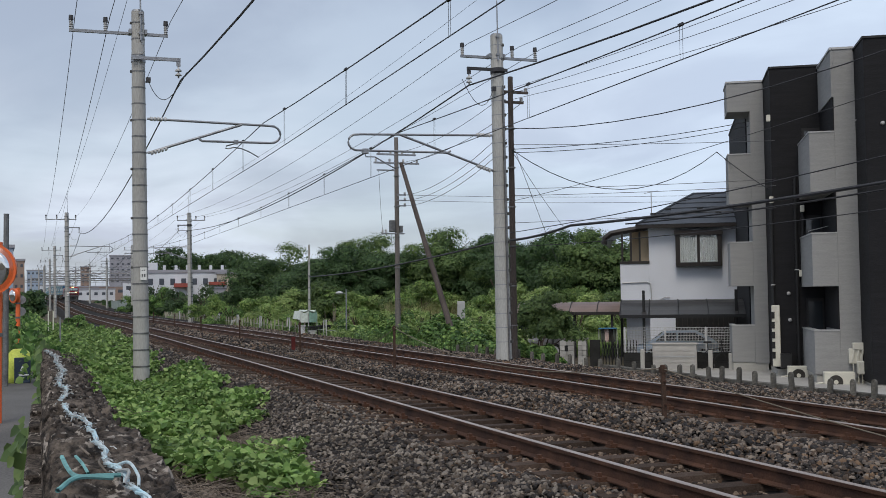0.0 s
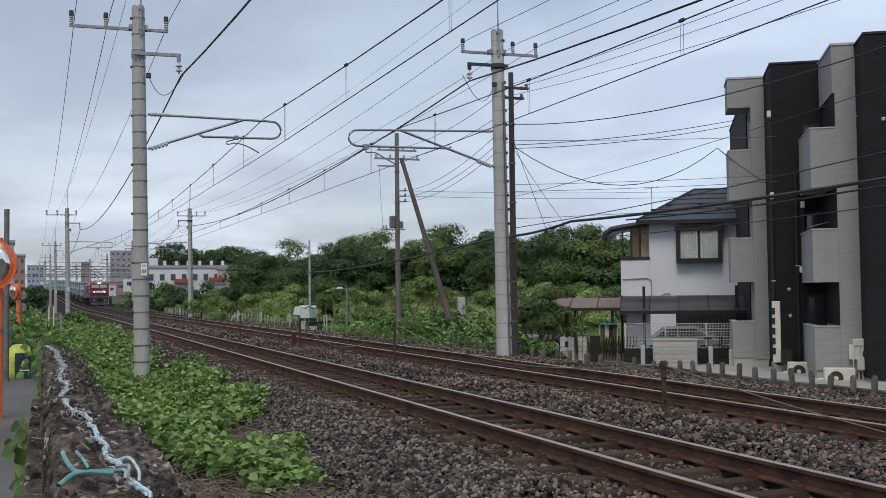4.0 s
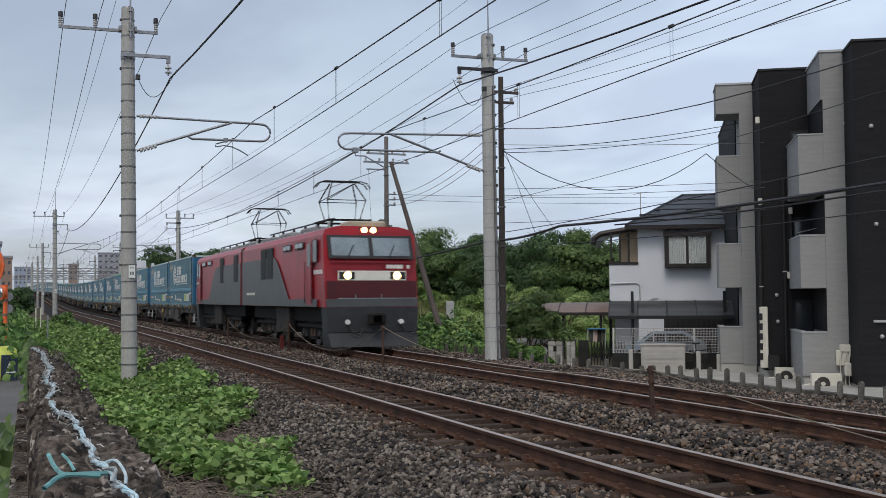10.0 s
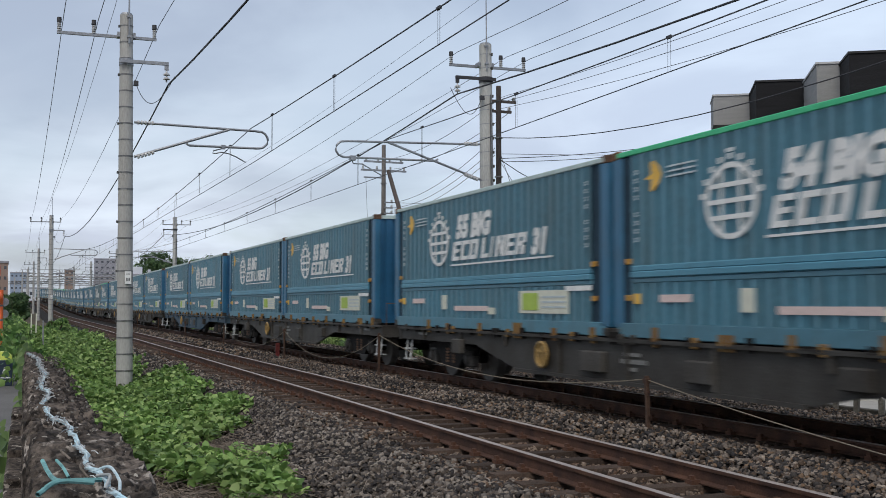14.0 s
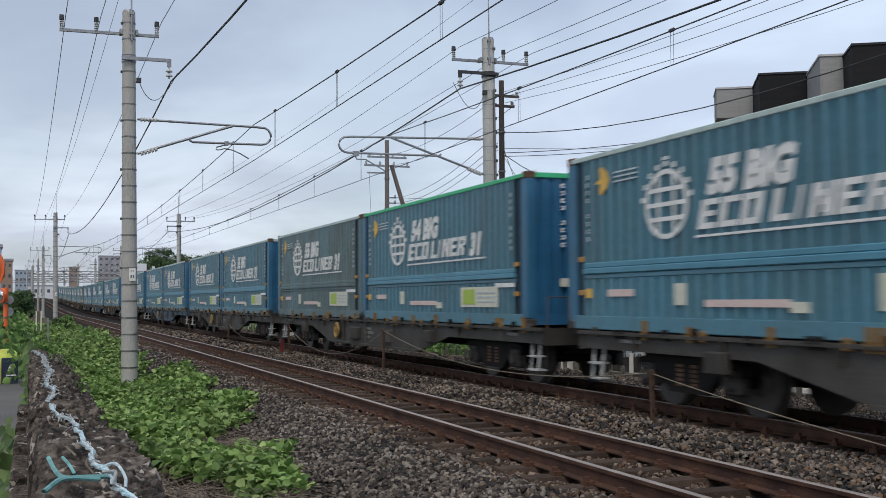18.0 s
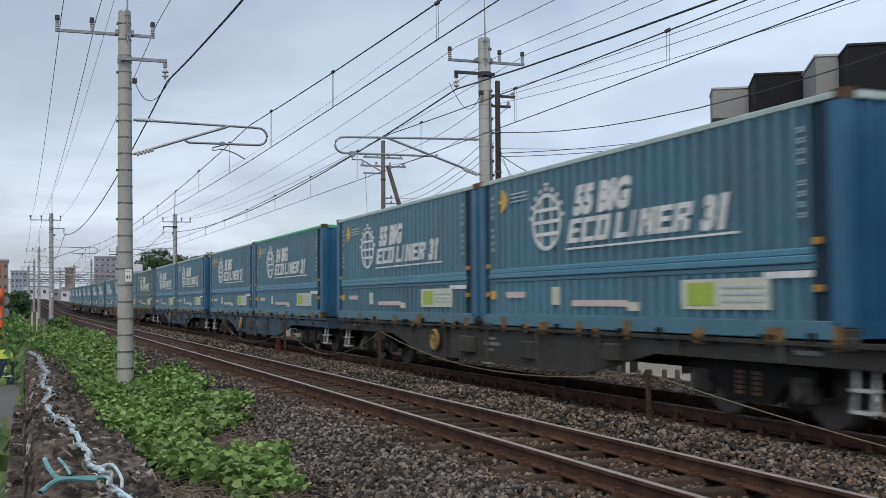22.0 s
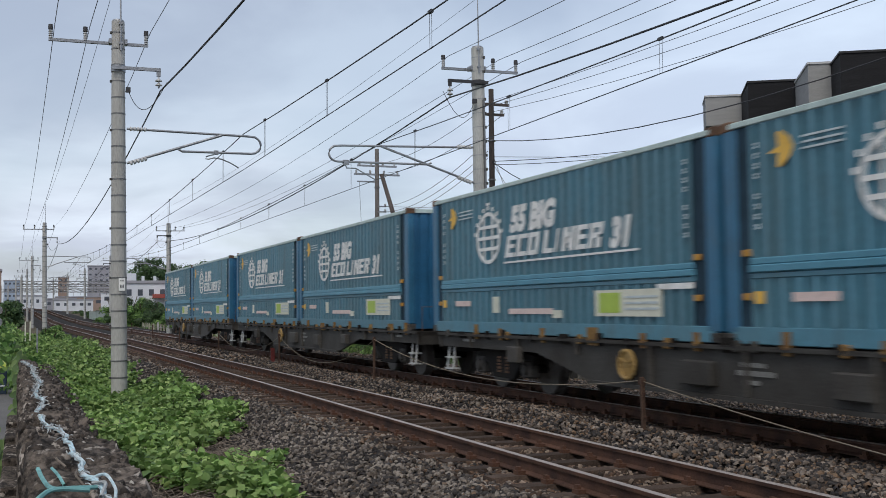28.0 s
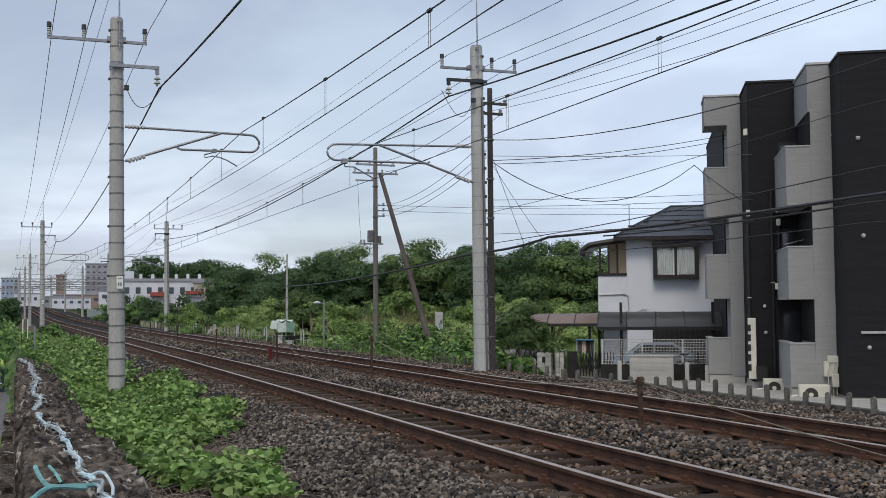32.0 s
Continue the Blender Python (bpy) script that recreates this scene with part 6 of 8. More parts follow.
car("pale blue parked car under the carport behind a mesh fence", M_CARBLUE, PLOT @ pose(-1.75, 6.95, -1.13) @ Matrix.Diagonal((0.76, 0.85, 0.82, 1)))
car("grey parked car under the brown canopy behind gate pillars", mat("car_paint_grey", (0.3, 0.3, 0.31), 0.25, 0.3, var=0.06, bump=0), PLOT @ pose(-8.0, 9.0, -1.1))


def mesh_fence():
    t = thing("mesh_fence", "white welded mesh fence on a dark block wall", "fence", at=PLOT @ pose(-3.6, 1.2, 0))
    for i in range(7):
        for k in range(2):
            slab(t, "block", (0.6 * i, -0.06, -1.1 + 0.3 * k), (0.6 * i + 0.59, 0.06, -0.81 + 0.3 * k), M_DKBLOCK)
    for x in (0.05, 1.4, 2.75, 3.55):
        slab(t, "post", (x - 0.025, -0.03, -0.5), (x + 0.025, 0.03, 0.36), M_CERAMIC)
    for k in range(10):
        z = -0.48 + 0.09 * k
        slab(t, "wire_bar", (0, -0.008, z), (3.6, 0.008, z + 0.014), M_CERAMIC)
    bm = bmesh.new()
    for i in range(72):
        box(bm, (0.05 * i, 0.006, -0.48), (0.05 * i + 0.008, 0.012, 0.35))
    part("upright_wires", bm, M_CERAMIC, t)["kind"] = "stuff"


mesh_fence()


M_BOXMET = mat("silver_beige_metal", (0.46, 0.44, 0.41), 0.45, 0.3, scale=3, var=0.1, bump=0.02)


def storage_box():
    t = thing("storage_box", "silver-beige slatted metal storage box by the lane", "storage box", at=PLOT @ pose(-1.9, 0.55, -1.1))
    slab(t, "body", (-0.72, -0.25, 0.0), (0.72, 0.25, 0.9), M_BOXMET, "", 0.02)
    for i in range(6):
        slab(t, "slat", (-0.68, -0.27, 0.05 + 0.13 * i), (0.68, -0.25, 0.15 + 0.13 * i), M_BOXMET)
    slab(t, "handle", (-0.7, -0.29, 0.5), (0.7, -0.27, 0.53), M_TRIM, "bright handle bar")
    slab(t, "lid", (-0.75, -0.29, 0.9), (0.75, 0.27, 0.95), M_BOXMET, "", 0.01)


storage_box()
for u, h in ((-2.95, 0.75), (-0.75, 0.72), (-0.1, 0.62)):
    b = thing("bollard", "short white concrete post beside the lane", "post", "white posts", at=PLOT @ pose(u, 0.35, -1.1))
    slab(b, "shaft", (-0.07, -0.07, 0), (0.07, 0.07, h), M_FOUND, "", 0.02)


def bicycle():
    t = thing("bicycle", "dark bicycle leaning by the grey balcony", "bicycle", at=PLOT @ pose(-0.7, 0.9, -1.1))
    for x in (-0.5, 0.5):
        bm = bmesh.new()
        tube(bm, [(x + 0.31 * math.cos(a), 0, 0.32 + 0.31 * math.sin(a)) for a in (2 * math.pi * i / 20 for i in range(21))], 0.018, 5)
        part("wheel", bm, M_TYRE, t)
    bm = bmesh.new()
    for a, b in (((-0.5, 0, 0.32), (-0.1, 0, 0.7)), ((-0.1, 0, 0.7), (0.36, 0, 0.75)), ((0.36, 0, 0.75), (0.5, 0, 0.32)), ((-0.1, 0, 0.7), (0.0, 0, 0.3)), ((0.0, 0, 0.3), (0.38, 0, 0.7)), ((-0.1, 0, 0.7), (-0.13, 0, 0.92)),
                 ((0.36, 0, 0.75), (0.33, 0, 1.0)), ((0.33, -0.26, 1.02), (0.33, 0.26, 1.02))):
        tube(bm, [a, b], 0.016, 5)
    part("frame", bm, M_BLACK, t)
    slab(t, "saddle", (-0.25, -0.07, 0.92), (0.02, 0.07, 0.98), M_BLACK, "", 0.02)


bicycle()


def gate():
    t = thing("gate", "block gate pillars with dark panel and folding gate", "gate", at=pose(18.15, 35.3, -1.1, 0, 0, -35))
    for x, wd in ((-0.12, 0.26), (0.44, 0.155)):
        p = thing_part("pillar", t)
        for k in range(5):
            for j in range(2):
                slab(p, "block", (x - wd + wd * j, -0.2, 0.19 * k), (x - wd + wd * j + wd - 0.008, 0.2, 0.19 * k + 0.182), M_BLOCK, "", 0.008)
        slab(p, "cap", (x - wd - 0.04, -0.24, 0.955), (x + wd + 0.04, 0.24, 1.02), M_CONC, "", 0.02)
    slab(t, "mail_slot", (-0.2, -0.22, 0.55), (-0.08, -0.2, 0.75), M_BLACK)
    slab(t, "panel", (0.7, -0.05, 0.0), (1.06, 0.05, 0.95), M_DKBLOCK, "dark panel")
    for i in range(12):
        slab(t, "gate_bar", (1.15 + 0.11 * i, -0.02, 0.05), (1.18 + 0.11 * i, 0.02, 0.95 - 0.02 * (i % 2)), M_BLACK)
        if i < 11:
            bm = bmesh.new()
            tube(bm, [(1.165 + 0.11 * i, -0.03, 0.15), (1.275 + 0.11 * i, -0.03, 0.85)], 0.01, 4)
            tube(bm, [(1.165 + 0.11 * i, 0.03, 0.85), (1.275 + 0.11 * i, 0.03, 0.15)], 0.01, 4)
            part("gate_lattice", bm, M_BLACK, t)


gate()


def washing():
    t = thing("laundry_rack", "rack with a blue cover and grey washing", "laundry", at=PLOT @ pose(-4.7, 6.4, -1.1))
    for i, (x, m) in enumerate(((0, M_CURTAIN), (0.16, M_PINK), (0.32, M_FRAME), (0.45, M_CURTAIN))):
        bm = bmesh.new()
        n = 6
        f = [bm.verts.new((x + 0.035 * k, 0.03 * (k % 2), 1.24)) for k in range(n)]
        g = [bm.verts.new((x + 0.03 * k, 0.04 * ((k + 1) % 2), 0.75)) for k in range(n)]
        for k in range(n - 1):
            bm.faces.new((f[k], f[k + 1], g[k + 1], g[k]))
        part("cloth", bm, m, t)
    slab(t, "cover", (-0.08, -0.15, 1.24), (0.66, 0.15, 1.29), mat("cover_blue", (0.05, 0.2, 0.35), 0.6), "blue cover", 0.03)
    for x in (-0.06, 0.64):
        slab(t, "leg", (x - 0.015, -0.02, 0), (x + 0.015, 0.02, 1.24), M_TRIM)


washing()

# ---- fences along the line ----


M_STAKE = mat("weathered_stake", (0.125, 0.118, 0.105), 0.95, scale=5, var=0.35, bump=0.4, fine=35, spots=0.6, spot_col=(0.06, 0.06, 0.05), rnd=0.3)


def stake_fence():
    t = thing("concrete_fence", "row of short weathered concrete stakes on a low kerb", "fence", at=None)
    bm = bmesh.new()
    prism(bm, [(-0.042, -0.6), (0.042, -0.6), (0.042, -0.07), (0.03, -0.035), (0.0, -0.02), (-0.03, -0.035), (-0.042, -0.07)], -0.038, 0.038, "x")
    bmesh.ops.rotate(bm, verts=bm.verts, cent=(0, 0, 0), matrix=Matrix.Rotation(0.5, 3, "Z"))
    me = finish(bm, "stake", M_STAKE)
    y = 8.0
    i = 0
    while y < 34.0:
        o = part("stake", me, None, t)
        o.matrix_world = pose(13.15 + 0.02 * math.sin(i * 3.1), y, 0.03 * math.sin(i * 1.7) - (0.02 if y < 20 else 0.09), 2.5 * math.sin(i * 2.3), 2 * math.sin(i * 1.1), 4 * math.sin(i))
        y += 0.54 if y < 21 else 0.82
        i += 1
    for k in range(8):
        slab(t, "kerb", (13.2, 8.0 + 2.0 * k, -0.75), (13.34, 9.985 + 2.0 * k, -0.27 - 0.01 * (k % 3)), M_STAKE, "", 0.01)


stake_fence()


def far_fence():
    m = mat("bleached_stake", (0.36, 0.34, 0.27), 0.9, scale=4, var=0.3, bump=0.1, rnd=0.25)
    t = thing("stake_fence", "pale bleached stakes along the allotments", "fence")
    bm = bmesh.new()
    box(bm, (-0.035, -0.035, -1.1), (0.035, 0.035, 0.22), None, 0.01)
    me = finish(bm, "stake", m)
    for i in range(62):
        o = part("stake", me, None, t)
        s = 57 + 1.1 * i
        o.matrix_world = Matrix.Translation(on_line(s, 4.5, 0.06 * math.sin(i * 2.2))) @ pose(0, 0, 0, 3 * math.sin(i * 1.3), 3 * math.sin(i * 2.9), 0)
    for i in range(8):
        s = 52 + 8.2 * i
        bm = bmesh.new()
        tube(bm, [on_line(s, 4.4, -0.8), on_line(s, 4.4, 0.4), on_line(s + 0.5, 4.4, 0.4), on_line(s + 0.5, 4.4, -0.8)], 0.04, 6)
        part("white_hoop", bm, M_CERAMIC, t, "white hoop")
    for z in (-0.1, -0.5):
        bm = bmesh.new()
        tube(bm, [on_line(50 + 10 * i, 4.5, z) for i in range(8)], 0.012, 4)
        part("rail_wire", bm, M_STEEL, t)


far_fence()

# ---- posts and rope between the tracks ----
M_RUSTPOST = mat("rusty_post", (0.07, 0.042, 0.03), 0.85, 0.0, scale=8, var=0.3, bump=0.2)
M_REDPOST = mat("red_painted_post", (0.11, 0.022, 0.02), 0.7, scale=6, var=0.3, bump=0.1)
M_ROPE = mat("pale_rope", (0.2, 0.17, 0.13), 0.9, scale=20, var=0.2, bump=0.2)


def track_post(y, top, material, label, x=7.12):
    t = thing("track_post", label, "post", "posts between the tracks", at=pose(x, y, 0, 0.8 * math.sin(y), 1.2 * math.sin(2 * y), 0))
    slab(t, "shaft", (-0.025, -0.025, -0.45), (0.025, 0.025, top), material, "", 0.006)
    slab(t, "cap", (-0.036, -0.036, top - 0.09), (0.036, 0.036, top - 0.03), M_RUSTPOST)
    for z in (0.12, top - 0.2):
        bm = bmesh.new()
        cyl(bm, (0, -0.05, z), (0, 0.05, z), 0.016, 0.016, 6)
        part("bolt", bm, M_RUST, t)


for y, top, m in ((11.4, 0.6, M_RUSTPOST), (22.1, 0.86, M_RUSTPOST), (31.1, 0.78, M_RUSTPOST), (41.4, 0.7, M_RUSTPOST), (52.0, 0.7, M_RUSTPOST), (63.0, 0.7, M_RUSTPOST), (75.0, 0.7, M_RUSTPOST), (88.0, 0.7, M_RUSTPOST)):
    track_post(y, top, m, "rusty steel post holding a rope between the tracks" if m is M_RUSTPOST else "red painted post holding a rope between the tracks")
t_ = thing("marker_post", "short red painted marker post in the ballast", "post", at=pose(7.14, 32.1, 0))
slab(t_, "shaft", (-0.06, -0.04, -0.4), (0.06, 0.04, 0.32), M_REDPOST, "", 0.01)


def rope(a, b, sag, n=18):
    pts = hung(a, b, sag, n)
    for p in pts:
        p.z = max(p.z, -0.02 + 0.012 * math.sin(p.y * 5))
    bm = bmesh.new()
    tube(bm, pts, 0.0075, 5)
    tagged(part("rope", bm, M_ROPE), "thin pale rope slung between the posts", "rope", "ropes between the tracks")


rope((7.12, 11.4, 0.56), (7.12, 22.1, 0.82), 0.37)
rope((7.12, 22.1, 0.8), (7.12, 31.1, 0.7), 0.62)
rope((7.12, 31.1, 0.7), (7.12, 41.4, 0.62), 0.55)
rope((7.12, 11.4, 0.55), (6.9, 3.0, -0.02), 0.12)

# ---- utility poles and their wires ----


def utility_pole(name, label, at, top, base, r, material):
    t = thing(name, label, "utility pole", "utility poles", at=at)
    bm = bmesh.new()
    cyl(bm, (0, 0, base - 0.5), (0, 0, top), r, r * 0.72, 14)
    part("shaft", bm, material, t)
    for i in range(6):
        z = base + 1.0 + i * (top - base - 1.4) / 6
        bm = bmesh.new()
        cyl(bm, (0, 0, z), (0, 0, z + 0.04), r + 0.012, r + 0.012, 12)
        part("band", bm, M_BAND, t)
    return t


def pin(parent, x, y, z, h=0.16):
    part("insulator", insulator(x, y, z, h), M_CERAMIC, parent, "small insulator", True)


M_POLEBR = mat("brown_grey_pole", (0.17, 0.155, 0.145), 0.9, scale=1.4, var=0.25, bump=0.15, stretch=(1, 1, 0.2))
p5 = utility_pole("utility_pole", "brown-grey utility pole with crossarms and a small transformer", pose(15.4, 47.2, 0), 8.9, -1.0, 0.13, M_POLEBR)
for z, w, n in ((8.1, 0.95, 4), (7.7, 1.1, 4)):
    slab(p5, "crossarm", (-w, -0.05, z - 0.04), (w, 0.03, z + 0.04), M_STEEL)
    for i in range(n):
        pin(p5, -w + 0.1 + i * (2 * w - 0.2) / (n - 1), 0, z + 0.04)
for z in (6.2, 5.95, 5.7):
    slab(p5, "bracket", (-0.05, -0.3, z - 0.03), (0.35, -0.24, z + 0.03), M_STEEL)
    pin(p5, 0.3, -0.27, z + 0.03, 0.1)
bm_ = bmesh.new()
box(bm_, (-0.36, -0.14, 4.5), (-0.12, 0.14, 5.05), None, 0.03)
part("transformer", bm_, M_BAND, p5, "small grey switch case")
bm_ = bmesh.new()
box(bm_, (0.1, -0.1, 4.48), (0.26, 0.1, 4.8), None, 0.02)
part("cable_joint", bm_, M_BAND, p5, "small grey joint case")
slab(p5, "platform", (-0.75, -0.1, 4.4), (0.34, 0.1, 4.46), M_STEEL)
for x in (-0.7, -0.55):
    pin(p5, x, 0, 4.46, 0.16)
bm_ = bmesh.new()
tube(bm_, [(-0.7, 0, 4.6), (-0.78, 0, 5.6), (-0.86, 0, 7.35)], 0.008, 5)
tube(bm_, [(-0.25, 0, 4.4), (-0.3, 0, 4.1), (-0.16, 0, 3.9), (-0.1, 0, 4.1)], 0.012, 5)
part("drop_cable", bm_, M_WIRE, p5)
slab(p5, "bracket", (-0.95, -0.04, 7.33), (-0.1, 0.04, 7.39), M_STEEL)
strut = thing("strut_pole", "dark leaning strut pole propping the utility pole", "utility pole", "utility poles")
bm_ = bmesh.new()
cyl(bm_, (15.4, 46.5, 7.6), (15.4, 39.2, -1.2), 0.09, 0.13, 12)
part("shaft", bm_, M_DARKPOLE, strut)
pd = utility_pole("utility_pole", "dark slim utility pole beside the pale mast", pose(12.87, 28.6, 0), 7.9, -0.4, 0.105, M_DARKPOLE)
for z, w in ((7.45, 0.55), (7.15, 0.4)):
    slab(pd, "crossarm", (-w, -0.05, z - 0.035), (w, 0.03, z + 0.035), M_DARKPOLE)
    for x in (-w + 0.06, w - 0.06):
        pin(pd, x, 0, z + 0.03, 0.12)
pl = utility_pole("lamp_pole", "slim grey pole by the allotments", pose(14.5, 60.9, 0), 4.6, -1.0, 0.075, M_POLE)
t_ = thing("street_lamp", "slim pole with a white lamp head", "street lamp", at=pose(15.0, 54.7, 0))
bm_ = bmesh.new()
cyl(bm_, (0, 0, -1.1), (0, 0, 1.95), 0.045, 0.035, 8)
part("pole", bm_, M_STEEL, t_)
bm_ = bmesh.new()
tube(bm_, [(0, 0, 1.7), (-0.15, -0.1, 1.74), (-0.3, -0.15, 1.75)], 0.02, 6)
part("arm", bm_, M_STEEL, t_)
bm_ = bmesh.new()
bmesh.ops.create_uvsphere(bm_, u_segments=12, v_segments=8, radius=0.2, matrix=Matrix.Translation((-0.42, -0.18, 1.76)) @ Matrix.Diagonal((1, 1, 0.45, 1)))
part("lamp_head", bm_, M_CERAMIC, t_, "white lamp head", True)

# lines that cross to the houses
for a, b, sag, r, m, label in (
        ((12.85, 28.5, 6.36), (13.1, 5.0, 6.3), 0.95, 0.012, M_WIRE, "thin dark service wire along the line"),
        ((12.9, 28.5, 7.55), (13.1, -12.0, 7.55), 0.55, 0.007, M_WIRE_FAR, "thin bare line wire along the poles"),
        ((12.9, 28.5, 7.4), (13.1, -12.0, 7.4), 0.65, 0.007, M_WIRE_FAR, "thin bare line wire along the poles"),
        ((12.9, 28.5, 7.22), (13.1, -12.0, 7.22), 0.85, 0.007, M_WIRE_FAR, "thin bare line wire along the poles"),
        ((12.85, 28.5, 5.75), (21.9, 29.5, 7.15), 0.15, 0.011, M_WIRE, "thin dark service wire"),
        ((12.85, 28.5, 5.65), (21.9, 29.5, 7.0), 0.18, 0.010, M_WIRE, "thin dark service wire"),
        ((12.85, 28.6, 5.9), (26.0, 26.0, 6.4), 0.1, 0.008, M_WIRE_FAR, "thin grey service wire"),
        ((12.85, 28.6, 4.6), (26.0, 26.0, 5.3), 0.1, 0.008, M_WIRE_FAR, "thin grey service wire"),
        ((12.85, 28.6, 4.4), (26.0, 26.0, 5.1), 0.1, 0.008, M_WIRE_FAR, "thin grey service wire"),
        ((12.85, 28.6, 3.6), (26.0, 26.0, 4.5), 0.1, 0.008, M_WIRE_FAR, "thin grey service wire"),
        ((15.4, 47.2, 8.2), (12.85, 28.6, 7.5), 0.35, 0.009, M_WIRE, "thin dark line wire"),
        ((15.9, 47.2, 7.8), (13.3, 28.6, 7.2), 0.35, 0.009, M_WIRE, "thin dark line wire"),
        ((15.7, 46.9, 6.2), (12.3, 27.6, 6.2), 0.4, 0.009, M_WIRE, "thin dark line wire"),
        ((15.7, 46.9, 5.95), (12.3, 27.6, 5.9), 0.4, 0.009, M_WIRE, "thin dark line wire"),
        ((15.7, 46.9, 5.7), (12.3, 27.6, 5.7), 0.4, 0.009, M_WIRE, "thin dark line wire"),
        ((15.7, 46.9, 6.2), (40.0, 40.0, 6.6), 0.3, 0.009, M_WIRE_FAR, "thin grey line wire"),
        ((15.7, 46.9, 5.95), (40.0, 40.0, 6.3), 0.3, 0.009, M_WIRE_FAR, "thin grey line wire"),
        ((12.85, 28.6, 6.1), (16.6, 33.0, 2.4), 0.05, 0.008, M_WIRE_FAR, "thin bare guy wire"),
        ((12.85, 28.5, 5.73), (20.95, 30.0, 6.16), 1.2, 0.013, M_WIRE, "dark service cable sagging to the building"),
        ((12.85, 28.5, 5.7), (17.5, 33.5, 3.3), 0.1, 0.008, M_WIRE_FAR, "thin grey service wire"),
        ((20.95, 30.0, 6.16), (21.7, 27.0, 4.2), 0.12, 0.015, M_WIRE, "dark service cable down the wall")):
    wire("service_wire", label, [a, b], r, m, sag, 5, 12)


def thick_cable():
    """The bundled cable along the far masts, clamped at each of them."""
    wire("bundled_cable", "thick black bundled cable along the far side of the line", [(14.5, 60.9, 2.75), (12.45, 28.0, 3.1)], 0.03, M_WIRE, 0.2, 7)
    wire("bundled_cable", "thick black bundled cable along the far side of the line", [(12.45, 28.0, 3.05), (12.7, 24.6, 3.26), (13.0, 14.0, 3.26), (13.2, 0.0, 3.5)], 0.034, M_WIRE, 0.06, 7)
    wire("bundled_cable", "dark lashed cable beneath the bundled cable", [(12.8, 22.0, 3.12), (13.0, 14.0, 3.14), (13.2, 0.0, 3.4)], 0.018, M_WIRE, 0.05, 6)
    wire("service_wire", "dark lashed cable in front of the buildings", [(12.7, 28.4, 3.3), (13.0, 13.9, 3.7), (13.2, 0.0, 4.2)], 0.011, M_WIRE, 0.08, 5)
    wire("service_wire", "dark thin cable in front of the buildings", [(12.7, 28.4, 2.9), (13.0, 13.9, 2.82), (13.2, 0.0, 2.9)], 0.009, M_WIRE, 0.1, 5)
    wire("service_wire", "dark thin wire in front of the buildings", [(12.7, 28.4, 4.2), (13.0, 13.9, 4.77), (13.2, 0.0, 5.2)], 0.007, M_WIRE, 0.1, 5)


thick_cable()

# ---- plants ----
L_KUDZU = leafy("vine_leaf", (0.07, 0.135, 0.036), (0.168, 0.28, 0.075), (0.325, 0.435, 0.155), 1.2)
L_BANK = leafy("bank_leaf", (0.033, 0.08, 0.022), (0.105, 0.205, 0.053), (0.24, 0.36, 0.105), 1.1)
L_BUSH = leafy("shrub_leaf", (0.075, 0.145, 0.036), (0.17, 0.275, 0.07), (0.31, 0.41, 0.13), 0.5)
L_TREE = leafy("tree_leaf_dark", (0.03, 0.062, 0.024), (0.055, 0.105, 0.038), (0.105, 0.17, 0.06), 0.35)
L_TREE2 = leafy("tree_leaf_olive", (0.05, 0.09, 0.03), (0.095, 0.155, 0.047), (0.16, 0.225, 0.074), 0.35)
L_SOFT = leafy("shrub_leaf_light", (0.13, 0.21, 0.06), (0.24, 0.34, 0.1), (0.38, 0.46, 0.175), 0.6)
L_STRAW = leafy("straw_grass", (0.24, 0.26, 0.11), (0.34, 0.34, 0.16), (0.46, 0.43, 0.24), 0.4)
L_GRASS = leafy("green_grass", (0.05, 0.095, 0.028), (0.095, 0.155, 0.045), (0.18, 0.24, 0.085), 0.5)
M_BARK = mat("bark", (0.085, 0.065, 0.05), 0.95, scale=3, var=0.35, bump=0.5, fine=25, stretch=(1, 1, 0.3))
M_DRY = mat("dry_stems", (0.2, 0.165, 0.135), 0.95, scale=6, var=0.3, bump=0.1, island=0.4)


